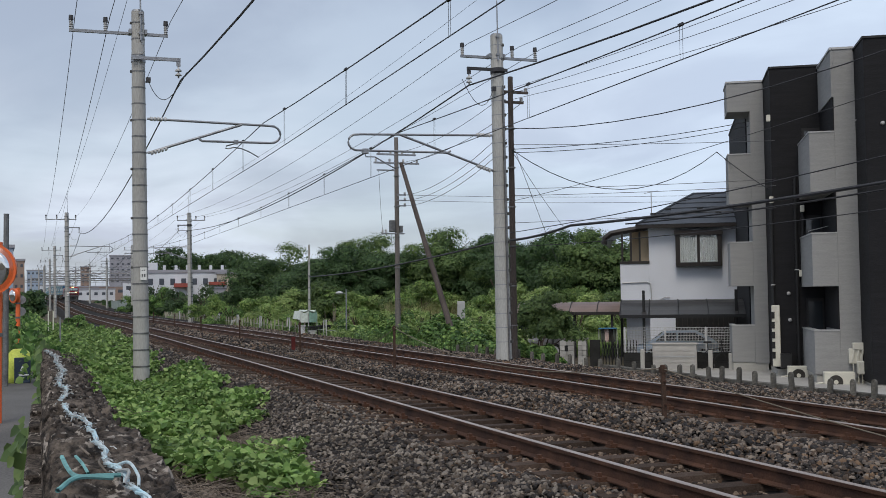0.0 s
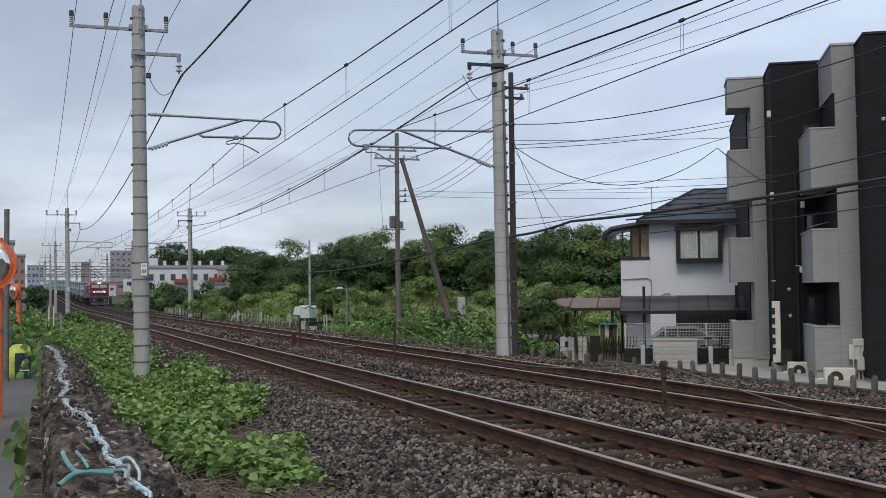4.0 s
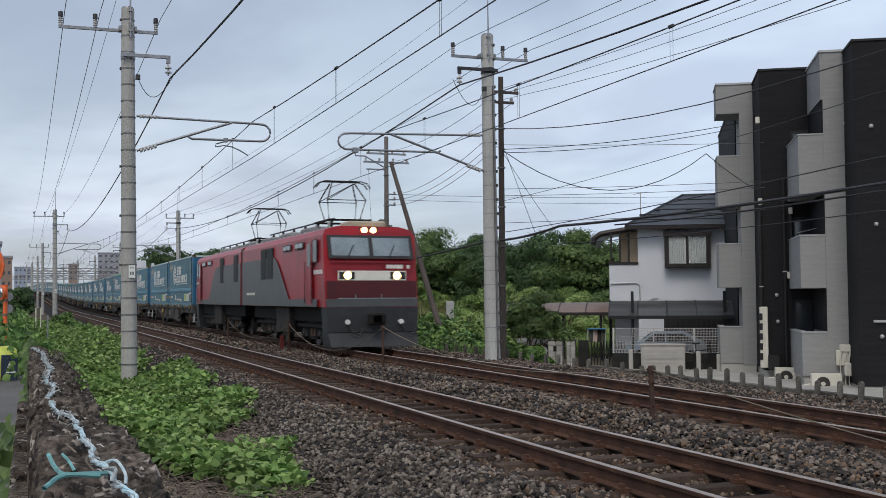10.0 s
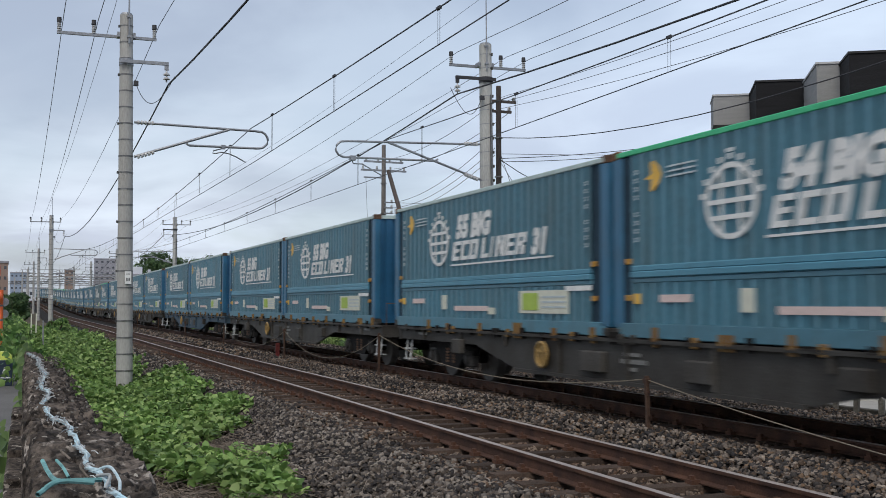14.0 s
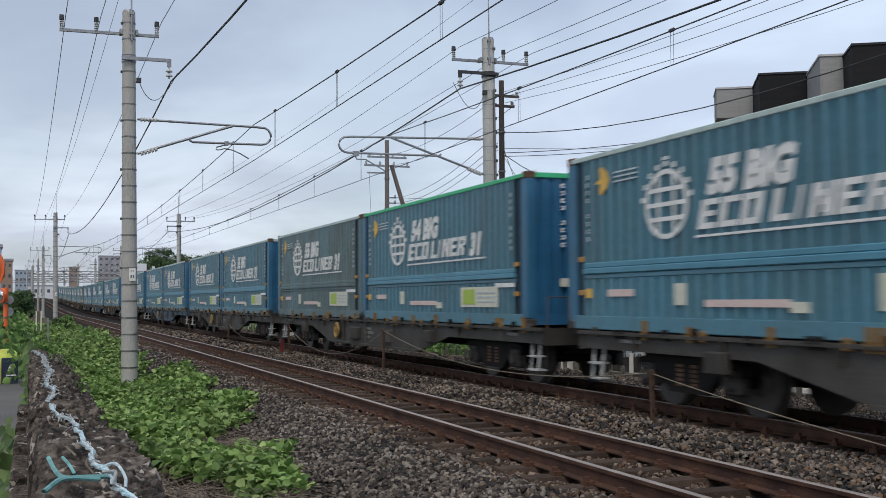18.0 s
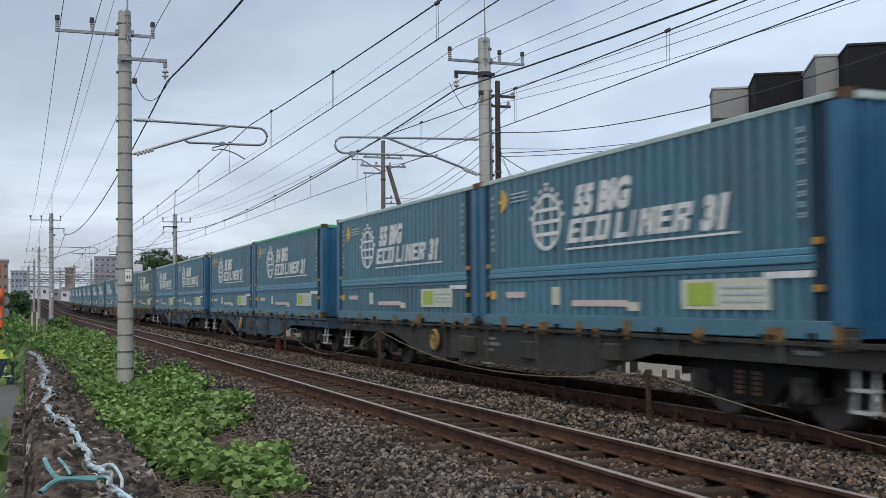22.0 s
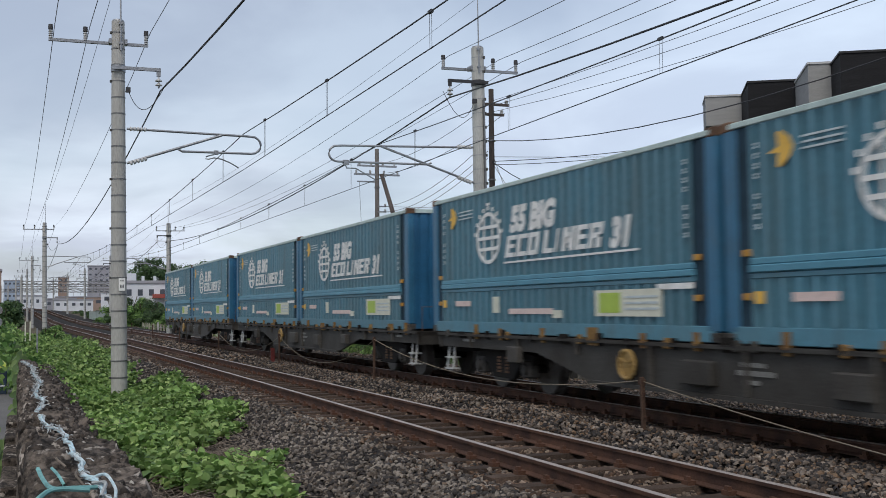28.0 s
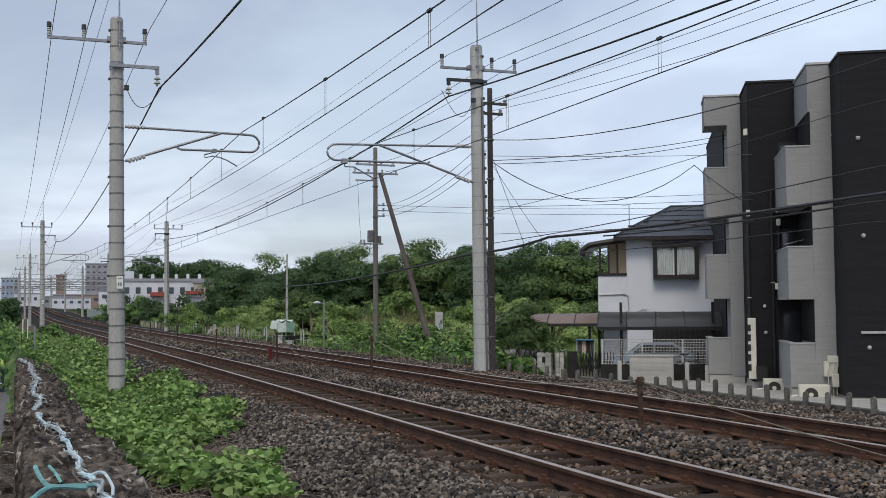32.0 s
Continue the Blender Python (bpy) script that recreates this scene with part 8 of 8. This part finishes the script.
def old_wall():
    t = thing("wall_lane", "old rough concrete wall with weathered blocks", "wall", kind="structure")
    y = 0.75
    # length, top, far edge of each block
    for i, (length, top, x1) in enumerate(((1.62, 1.205, 0.184), (0.5, 1.176, 0.172), (0.58, 1.192, 0.17), (0.62, 1.178, 0.156), (0.75, 1.19, 0.152), (0.85, 1.182, 0.13), (0.95, 1.186, 0.1))):
        bm = bmesh.new()
        x0 = 0.014 - 0.004 * (i % 2)
        nx, ny, nz = 14, int(length / 0.014), 5
        rows = []
        prof = [(x0, -0.6), (x0, 0.6), (x0, 0.9), (x0, 1.05), (x0, top - 0.06), (x0, top - 0.025), (x0 + 0.008, top - 0.006)]
        prof += [(x0 + 0.02 + (x1 - x0 - 0.04) * k / nx, top - 0.02 * max(0.0, k / nx - 0.45) ** 1.5) for k in range(nx + 1)]
        prof += [(x1 - 0.008, top - 0.006), (x1, top - 0.025), (x1, top - 0.06), (x1, top - 0.12), (x1, top - 0.25), (x1, 0.5), (x1, -0.6)]
        verts, faces = [], []
        for j in range(ny + 1):
            yy = y + (length - 0.015) * j / ny
            end = min(j, ny - j)
            for x, z in prof:
                v = Vector((x, yy, z - ((0.022, 0.012, 0.005)[end] if end < 3 and z > top - 0.03 else 0)))
                if z > 0.4:
                    k = noise.noise(v * 8.0) * 0.014 + noise.noise(v * 27.0) * 0.009 + noise.noise(v * 70.0) * 0.007
                    v += Vector((k * (1 if x > 0.1 else -1), 0, k))
                verts.append(v)
        n = len(prof)
        for j in range(ny):
            for k in range(n - 1):
                faces.append((j * n + k, j * n + k + 1, (j + 1) * n + k + 1, (j + 1) * n + k))
        faces.append(tuple(range(n)))
        faces.append(tuple(ny * n + k for k in reversed(range(n))))
        part("block", arrays("block", verts, faces, M_OLDWALL), None, t)
        y += length
    for i in range(24):
        bm = bmesh.new()
        box(bm, (-0.05, 0.8 + 0.24 * i, 0.80 - 0.02 * (i % 2)), (0.012, 0.8 + 0.24 * i + 0.225, 0.905 - 0.012 * (i % 3)), None, 0.008)
        part("ledge_brick", bm, M_OLDWALL, t)
    # aggregate that stands out of the worn top
    rs = np.random.RandomState(5)
    base = np.array([(1, 0, -.3), (-.5, .87, -.35), (-.5, -.87, -.25), (.55, .6, .55), (-.75, .05, .6), (.35, -.7, .6), (0.05, 0.0, 0.95)])
    tri = np.array([(0, 3, 5), (0, 1, 3), (1, 4, 3), (1, 2, 4), (2, 5, 4), (2, 0, 5), (3, 6, 5), (3, 4, 6), (4, 5, 6)])
    for m, count, size in ((M_PEBBLE, 700, 0.005), (M_PEBBLE_PALE, 130, 0.0045)):
        q = np.stack([rs.uniform(0.025, 0.168, count), 1.2 + 4.6 * rs.uniform(0, 1, count) ** 1.4, rs.uniform(1.184, 1.2, count)], -1)
        v = q[:, None] + (base[None] + rs.uniform(-0.3, 0.3, (count, 7, 3))) * rs.uniform(0.4, 1.5, (count, 1, 1)) * size
        f = tri[None] + 7 * np.arange(count)[:, None, None]
        o = part("aggregate", quick("aggregate", v.reshape(-1, 3), f.reshape(-1, 3), m), None, t)
        o["kind"] = "stuff"


M_PEBBLE = mat("aggregate_brown", (0.06, 0.05, 0.044), 0.9, scale=30, var=0.3, bump=0.2, island=0.6)
M_PEBBLE_PALE = mat("aggregate_pale", (0.25, 0.235, 0.21), 0.9, scale=30, var=0.2, bump=0.2, island=0.5)
old_wall()


def curl(pts, n=6):
    """A smooth curve through points."""
    p = [Vector(q) for q in pts]
    p = [2 * p[0] - p[1]] + p + [2 * p[-1] - p[-2]]
    out = []
    for a, b, c, d in zip(p, p[1:], p[2:], p[3:]):
        for i in range(n):
            t = i / n
            out.append(0.5 * (2 * b + (c - a) * t + (2 * a - 5 * b + 4 * c - d) * t * t + (3 * b - a - 3 * c + d) * t ** 3))
    return out + [p[-2]]


def twine():
    rs = np.random.RandomState(9)
    t = thing("twine", "frayed pale blue twine lying along the wall top", "string")
    ys = [1.3, 1.5, 1.63, 1.81, 2.0, 2.38, 2.6, 2.97, 3.2, 3.48, 3.8, 4.2, 4.7, 5.32, 6.1]
    xs = [0.118, 0.108, 0.094, 0.091, 0.087, 0.085, 0.064, 0.05, 0.07, 0.052, 0.058, 0.076, 0.06, 0.066, 0.02]
    tops = [1.215, 1.215, 1.216, 1.217, 1.217, 1.208, 1.192, 1.196, 1.205, 1.203, 1.196, 1.2, 1.203, 1.197, 1.198]
    pts = []
    n = 170
    for i in range(n + 1):
        y = 1.3 + 4.75 * i / n
        pts.append((float(np.interp(y, ys, xs)) + 0.003 * math.sin(y * 29) + 0.002 * math.sin(y * 71 + 1), y, float(np.interp(y, ys, tops)) + 0.004 * abs(math.sin(y * 13))))
    for k in range(3):
        bm = bmesh.new()
        tube(bm, [(x + 0.0028 * math.cos(i * 1.1 + 2.09 * k), y, z + 0.0022 * math.sin(i * 1.1 + 2.09 * k)) for i, (x, y, z) in enumerate(pts)], 0.0023, 5)
        part("strand", bm, M_STRING, t)
    bm = bmesh.new()
    for i in range(620):
        k = int(n * rs.uniform(0, 1) ** 0.6)
        p = Vector(pts[k]) + Vector((rs.normal(0, 0.0035), rs.uniform(-0.02, 0.02), rs.uniform(-0.001, 0.004)))
        far = 1.0 if p.y < 2.4 else 1.5
        d = Vector((rs.normal(0, 0.0045) * far, rs.normal(0, 0.03) * far, rs.normal(0.0005, 0.002)))
        tube(bm, [p, p + 0.5 * d + Vector((0, 0, 0.002)), p + d], 0.0009 * far, 3)
    part("fray", bm, M_FRAY, t, "loose bleached fibre")["kind"] = "stuff"
    for pts2, m, r in (([(0.03, 1.72, 1.222), (0.036, 1.62, 1.219), (0.045, 1.52, 1.222), (0.07, 1.5, 1.224), (0.1, 1.52, 1.22)], M_TEAL, 0.0042),
                       ([(0.05, 1.74, 1.219), (0.056, 1.64, 1.222), (0.062, 1.58, 1.216)], M_TEAL, 0.003), ([(0.02, 1.44, 1.218), (0.045, 1.485, 1.226), (0.09, 1.5, 1.22)], M_TEAL, 0.0042),
                       ([(0.095, 1.6, 1.22), (0.115, 1.58, 1.228), (0.122, 1.5, 1.222), (0.118, 1.44, 1.216)], M_STRING, 0.0036), ([(0.098, 1.56, 1.22), (0.11, 1.5, 1.228), (0.1, 1.44, 1.22)], M_FRAY, 0.004),
                       ([(0.072, 1.78, 1.214), (0.06, 1.84, 1.22), (0.066, 1.9, 1.212)], M_DRY, 0.003), ([(0.085, 1.72, 1.216), (0.08, 1.64, 1.22), (0.088, 1.58, 1.214)], M_DRY, 0.0028)):
        bm = bmesh.new()
        tube(bm, curl(pts2), r * (0.8 if m is M_TEAL else 0.62), 6)
        part("loose_end", bm, m, t, "teal loose end" if m is M_TEAL else "pale loose end")
    return t


twine()

M_MIRROR_OR = mat("mirror_orange", (0.75, 0.14, 0.035), 0.45, scale=3, var=0.08, bump=0)
M_MIRROR = mat("mirror_face", (0.75, 0.77, 0.78), 0.04, 1.0, scale=2, var=0.03, bump=0)


def traffic_mirror(x, y, top, r, face, label):
    t = thing("traffic_mirror", label, "traffic mirror", "traffic mirrors", at=pose(x, y, 0.2))
    bm = bmesh.new()
    cyl(bm, (0, 0, -0.1), (0, 0, top + r), 0.05, 0.05, 14)
    part("pole", bm, M_MIRROR_OR, t, "orange painted pole")
    bm = bmesh.new()
    d = Vector((math.sin(face), math.cos(face), -0.08)).normalized()
    c = Vector((0.0, 0, top)) + d * 0.1
    cyl(bm, c - d * 0.05, c + d * 0.03, r * 0.9, r, 28)
    h = part("housing", bm, M_MIRROR_OR, t, "orange round housing")
    bm = bmesh.new()
    cyl(bm, c + d * 0.031, c + d * 0.06, r * 0.9, r * 0.55, 28)
    part("mirror_face", bm, M_MIRROR, h, "convex mirror", True)
    for z in (0.9, top - 0.2):
        bm = bmesh.new()
        cyl(bm, (0, 0, z), (0, 0, z + 0.04), 0.058, 0.058, 14)
        part("clamp", bm, M_BAND, t)


traffic_mirror(-0.43, 12.2, 1.62, 0.27, 3.6, "orange traffic mirror on a pole beside the lane")
traffic_mirror(-0.49, 26.0, 1.42, 0.17, 4.2, "orange traffic mirror farther along the lane")


def sign_posts():
    t = thing("sign_post", "grey post with two round sign backs", "road sign", at=pose(-0.48, 26.5, 0.2))
    bm = bmesh.new()
    cyl(bm, (0, 0, -0.1), (0, 0, 1.45), 0.035, 0.035, 10)
    part("post", bm, M_CERAMIC, t, "white post")
    for z in (1.05, 1.32):
        bm = bmesh.new()
        cyl(bm, (0.05, 0.03, z), (0.05, 0.05, z), 0.1, 0.1, 20)
        part("sign_back", bm, M_STEEL, t, "grey round sign back")
    p = thing("lamp_post", "tall slim grey post beside the lane", "post", at=pose(-0.5, 17.5, 0.2))
    bm = bmesh.new()
    cyl(bm, (0, 0, -0.1), (0, 0, 2.6), 0.045, 0.04, 10)
    part("post", bm, M_BAND, p)


sign_posts()


def covered_bin():
    t = thing("yellow_cover", "bright yellow-green cover with a dark printed panel", "cover", at=pose(-0.32, 18.2, 0.2))
    bm = bmesh.new()
    vs = prism(bm, [(-0.17, 0.0), (0.17, 0.0), (0.15, 0.46), (0.09, 0.52), (-0.1, 0.52), (-0.15, 0.45)], -0.14, 0.14, "y")
    bmesh.ops.subdivide_edges(bm, edges=bm.edges[:], cuts=2, use_grid_fill=True)
    for v in bm.verts:
        v.co += 0.02 * noise.noise_vector(v.co * 8)
    part("cover", bm, mat("cover_yellow", (0.55, 0.62, 0.1), 0.6, scale=5, var=0.2, bump=0.15), t, smooth=True)
    slab(t, "panel", (-0.07, -0.18, 0.0), (0.17, -0.15, 0.4), mat("panel_navy", (0.02, 0.035, 0.06), 0.4), "dark navy panel", 0.01)
    for z, w in ((0.12, 0.14), (0.07, 0.1)):
        slab(t, "panel_mark", (0.0, -0.186, z), (w, -0.18, z + 0.02), M_WHITE)
    bm = bmesh.new()
    prism(bm, [(0.02, 0.2), (0.09, 0.2), (0.055, 0.3)], -0.186, -0.18, "y")
    part("panel_mark", bm, M_WHITE, t, "pale triangle mark")


covered_bin()

for i, (x, y) in enumerate(((0.35, 60.0), (0.6, 61.0), (0.75, 48.0))):
    t_ = thing("marker_stake", "thin yellow marker stake among the weeds", "stake", "marker stakes", at=pose(x, y, -0.5))
    slab(t_, "stake", (-0.03, -0.03, 0), (0.03, 0.03, 1.5 if i < 2 else 1.3), M_CREAM if i < 2 else M_STEEL)

# vine leaves on the lane side of the wall
def wall_vines():
    rs = np.random.RandomState(31)
    n = 560
    y = rs.uniform(4.0, 12.5, n)
    x = -0.025 - abs(rs.normal(0, 0.035, n)) - 0.003 * y
    z = 0.2 + 0.75 * rs.uniform(0, 1, n)
    ok = (np.sin(y * 2.6) + 0.5 * np.sin(y * 5.3 + 1) > -0.2)
    z = np.where(y > 6.3, np.minimum(z + 0.15, 1.15), np.minimum(z, 0.85))
    x = np.where(y > 6.3, x + 0.1, x)
    v, f = leaves(np.stack([x, y, z], -1)[ok], 0.07, rs, 0.3, 0.85, 0.3, np.tile([-0.7, -0.6, 0.4], (ok.sum(), 1)))
    tagged(new("wall_vine", quick("wall_vine", v, f, L_TREE2)), "green vine leaves climbing the wall beside the lane", "plants", kind="stuff")


wall_vines()
bm_ = bmesh.new()
cyl(bm_, (2.04, 10.93, -0.6), (2.16, 10.83, -0.58), 0.036, 0.033, 12)
cyl(bm_, (2.16, 10.83, -0.58), (2.18, 10.815, -0.577), 0.033, 0.022, 12)
t_ = tagged(part("drink_can", bm_, mat("can_pink_white", (0.7, 0.45, 0.45), 0.4, 0.3, scale=20, var=0.4, bump=0)), "crushed pink and white can on the gravel", "can")

# ---- far town ----
M_FARWHITE = mat("far_white_wall", (0.6, 0.62, 0.66), 0.9, scale=0.3, var=0.1, bump=0)
M_FARGREY = mat("far_grey_wall", (0.3, 0.3, 0.33), 0.9, scale=0.2, var=0.15, bump=0)
M_FARBROWN = mat("far_brown_wall", (0.3, 0.22, 0.18), 0.9, scale=0.2, var=0.15, bump=0)
M_FARBLUE = mat("far_blue_wall", (0.3, 0.36, 0.45), 0.9, scale=0.2, var=0.1, bump=0)
M_FARRED = mat("far_red_roof", (0.3, 0.08, 0.065), 0.7, scale=0.5, var=0.15, bump=0)
M_FARWIN = mat("far_window", (0.06, 0.07, 0.09), 0.3, scale=0.5, var=0.2, bump=0)


def block(name, label, angle, dist, width, height, material, floors, cols, depth=12.0, turn=0.0):
    """A far building with rows of windows; it faces the camera."""
    x, y = sight(angle, dist)
    t = thing(name, label, "building", at=pose(x, y, -1.0, 0, 0, -angle + turn))
    slab(t, "wall", (-width / 2, 0, 0), (width / 2, depth, height), material)
    slab(t, "roof", (-width / 2 - 0.2, -0.2, height), (width / 2 + 0.2, depth, height + 0.5), M_FARGREY)
    fh, cw = height / floors, width / cols
    for i in range(floors):
        for j in range(cols):
            slab(t, "window", (-width / 2 + cw * (j + 0.28), -0.06, fh * (i + 0.42)), (-width / 2 + cw * (j + 0.72), 0.05, fh * (i + 0.72)), M_FARWIN)
    return t


b_ = block("factory_building", "long white factory building with roof parapet", 7.2, 195, 15, 7.4, M_FARWHITE, 2, 8)
for i in range(7):
    slab(b_, "parapet_post", (-6.5 + 2.0 * i, 0.2, 7.9), (-6.0 + 2.0 * i, 0.5, 8.7), M_FARWHITE)
slab(b_, "stair_tower", (-8.0, 1, 0), (-5.5, 5, 9.2), M_FARWHITE)
slab(b_, "awning", (-2.6, -1.5, 4.8), (0.4, 0, 5.5), M_FARRED, "red awning")
block("factory_building", "beige low building with floodlights beside the wood", 9.15, 190, 3.6, 7.0, mat("far_beige_wall", (0.42, 0.37, 0.3), 0.9, scale=0.3, var=0.1, bump=0), 2, 4)
t_ = block("red_roofed_shed", "low grey shed with a red roof beside the line", 8.65, 170, 2.4, 4.3, M_FARGREY, 1, 2)
slab(t_, "roof_sheet", (-1.35, -0.5, 4.81), (1.35, 3.0, 5.3), M_FARRED, "red roof sheet")
block("apartment_tower", "grey far apartment tower with rows of windows", 4.05, 520, 14.5, 23.5, M_FARGREY, 9, 6)
block("apartment_tower", "pale far apartment block", 4.9, 560, 30, 13, mat("far_pale_wall", (0.45, 0.44, 0.42), 0.9, scale=0.2, var=0.1, bump=0), 4, 8)
block("apartment_tower", "brown far tower on the skyline", 2.1, 640, 5.5, 22, M_FARBROWN, 7, 2)
block("apartment_tower", "brown far apartment building beside the lane", -1.3, 270, 4.8, 12.2, M_FARBROWN, 5, 4)
block("apartment_tower", "blue-grey far building beside the lane", -2.1, 180, 5.0, 11.0, M_FARBLUE, 4, 3)
block("apartment_tower", "bluish far tower on the skyline", -0.3, 600, 8, 19, M_FARBLUE, 6, 4)
for i, (a, d, w, h, m) in enumerate(((1.4, 480, 22, 8, M_FARGREY), (3.2, 500, 26, 9, M_FARBROWN), (5.4, 420, 22, 9.5, M_FARWHITE), (6.2, 330, 14, 8, M_FARGREY), (2.6, 430, 14, 7, M_FARWHITE), (0.6, 460, 12, 9, M_FARWHITE), (11.5, 260, 22, 8, M_FARGREY), (19, 190, 16, 7.5, M_FARWHITE), (23.5, 150, 10, 6.5, M_FARBLUE))):
    block("far_house", "far low building on the skyline", a, d, w, h, m, 2, 5)


def portal(s, height, x0, x1):
    """A lattice beam on two masts across the tracks."""
    t = thing("gantry", "grey steel lattice gantry over the tracks", "gantry", "line gantries")
    a, b = on_line(s, x0), on_line(s, x1)
    for p in (a, b):
        bm = bmesh.new()
        cyl(bm, (p.x, p.y, -0.8), (p.x, p.y, height + 1.5), 0.2, 0.16, 10)
        part("mast", bm, M_POLE, t)
    for z in (height, height + 0.6):
        bm = bmesh.new()
        tube(bm, [(a.x, a.y, z), (b.x, b.y, z)], 0.08, 5)
        part("chord", bm, M_BAND, t)
    n = 14
    for i in range(n):
        p, q = a.lerp(b, i / n), a.lerp(b, (i + 1) / n)
        bm = bmesh.new()
        tube(bm, [(p.x, p.y, height + 0.6 * (i % 2)), (q.x, q.y, height + 0.6 * ((i + 1) % 2))], 0.05, 4)
        part("lattice_bar", bm, M_BAND, t)
    for f in (0.2, 0.4, 0.6, 0.8):
        p = a.lerp(b, f)
        bm = bmesh.new()
        tube(bm, [(p.x, p.y, height), (p.x, p.y, height - 1.2)], 0.06, 5)
        part("drop_arm", bm, M_BAND, t)


for s, h, x0, x1 in ((225, 7.0, -7.5, 16), (262, 7.4, -8, 20), (305, 7.2, -9, 24), (350, 8.0, -10, 28), (400, 8.4, -12, 32)):
    portal(s, h, x0, x1)


def track_wall():
    t = thing("screen_fence", "low grey-green screen fence beside the far track", "fence")
    for i in range(14):
        slab(t, "panel", (12.6 + 0.02 * i, 150 + 5 * i, -0.6), (12.75 + 0.02 * i, 154.9 + 5 * i, 1.6), mat("screen_grey_green", (0.33, 0.38, 0.35), 0.8, scale=0.5, var=0.2, bump=0))


track_wall()


def allotment():
    t = thing("net_tunnel", "white and green net over an allotment bed", "garden net", at=pose(13.65, 58.4, -0.55) @ Matrix.Diagonal((0.72, 1, 0.72, 1)))
    bm = bmesh.new()
    n = 10
    rows = [[bm.verts.new((1.4 * i / n - 0.4, 0.9 * j, 1.75 + 0.2 * abs(math.cos(2 * math.pi * i / n)) + 0.06 * math.sin(3 * i + j) - (0.75 if i in (0, n) else 0))) for i in range(n + 1)] for j in range(3)]
    for a, b in zip(rows, rows[1:]):
        for i in range(n):
            bm.faces.new((a[i], a[i + 1], b[i + 1], b[i]))
    part("net", bm, mat("net_pale", (0.6, 0.66, 0.6), 0.9, scale=6, var=0.15, bump=0.1), t)
    for name, o, m, label in (("front_net", [(-0.38, 1.0), (-0.36, 1.9), (-0.15, 1.74), (0.05, 1.72), (0.3, 1.88), (0.34, 1.3), (0.3, 1.0)], mat("net_pale", (0.6, 0.66, 0.6)), "pale front net"),
                              ("side_net", [(0.31, 1.0), (0.345, 1.3), (0.31, 1.86), (0.6, 1.7), (0.82, 1.76), (0.9, 1.86), (0.96, 1.2), (0.94, 1.0)], mat("net_green", (0.2, 0.33, 0.27), 0.9, scale=6, var=0.25, bump=0.1), "grey-green side net")):
        bm = bmesh.new()
        prism(bm, o, -0.03, 0.02, "y")
        part(name, bm, m, t, label)
    for x in (-0.4, 0.3, 1.0):
        slab(t, "pole", (x * 0.94 - 0.02, -0.03, -0.85), (x * 0.94 + 0.02, 0.03, 1.7), M_CERAMIC)
    for i, (x, y, w, h, m) in enumerate(((12.5, 54.2, 0.3, 1.22, M_CERAMIC), (13.2, 54.6, 0.5, 1.15, M_BLACK), (13.0, 54.0, 0.35, 0.95, M_CERAMIC), (13.75, 54.4, 0.55, 1.2, M_BLACK))):
        b = thing("water_butt", "white plastic tub on the allotment" if m is M_CERAMIC else "black plastic tub on the allotment", "tub", "allotment tubs", at=pose(x, y, -1.1))
        slab(b, "tub", (-w / 2, -w / 2, 0), (w / 2, w / 2, h), m, "", 0.05)
        slab(b, "rim", (-w / 2 - 0.03, -w / 2 - 0.03, h - 0.05), (w / 2 + 0.03, w / 2 + 0.03, h), m)
    rs = np.random.RandomState(41)
    for i in range(16):
        s = thing("bean_pole", "thin pale garden stake on the allotment", "stake", "garden stakes", at=pose(15.5 + rs.uniform(0, 5), 60 + rs.uniform(0, 8), -1.1, rs.uniform(-3, 3), rs.uniform(-3, 3)))
        slab(s, "stake", (-0.015, -0.015, 0), (0.015, 0.015, rs.uniform(1.6, 2.3)), M_ROPE)
    c = thing("cabinet", "pale grey utility cabinet in the weeds", "cabinet", at=pose(20.1, 51.2, -1.1, 0, 0, -21))
    slab(c, "body", (-0.2, -0.25, 0), (0.2, 0.25, 2.35), M_TRIM, "", 0.02)
    slab(c, "door", (-0.16, -0.27, 0.2), (0.16, -0.25, 2.25), M_TRIM, "", 0.01)
    m = thing("striped_post", "black and yellow striped post by the mast", "post", at=pose(13.3, 86.0, -0.9))
    for i in range(5):
        slab(m, "stripe", (-0.1, -0.1, 0.28 * i), (0.1, 0.1, 0.28 * i + 0.28), M_YELLOW if i % 2 else M_BLACK)
    w = thing("white_sheet", "white sheet draped over the fence", "sheet", at=pose(13.4, 80.0, -0.4))
    bm = bmesh.new()
    prism(bm, [(-0.45, -0.4), (-0.25, 0.35), (0.3, 0.5), (0.5, 0.2), (0.2, 0.25), (-0.1, 0.2), (-0.3, -0.4)], -0.1, 0.1, "y")
    part("sheet", bm, M_CERAMIC, w)


allotment()

# ---- what moves ----


def tail_at(t):
    """Metres along the line of the last box's rear end."""
    slip = np.interp(t, [9, 10, 11, 12, 13, 14, 17, 18, 19, 20, 21, 22, 23, 24, 25, 28, 29, 30, 31], [0, -0.15, 0.1, -0.08, -0.42, 0, 0, 0.15, -0.12, 0, 0, -0.16, 0.3, 0.12, 0.04, 0, 0.1, -0.42, -0.2])
    return 707.97 - 27.19 * t + 0.34694 * t * t - 0.011754 * t ** 3 + 0.00016265 * t ** 4 + float(slip)


def motions():
    for ob, ahead, z in TRAIN:
        rows = []
        for t in range(0, 33):
            s = tail_at(t) + ahead
            rows.append((float(t), line_pose(s, 0.0, z)))
        walk(ob, rows)


motions()
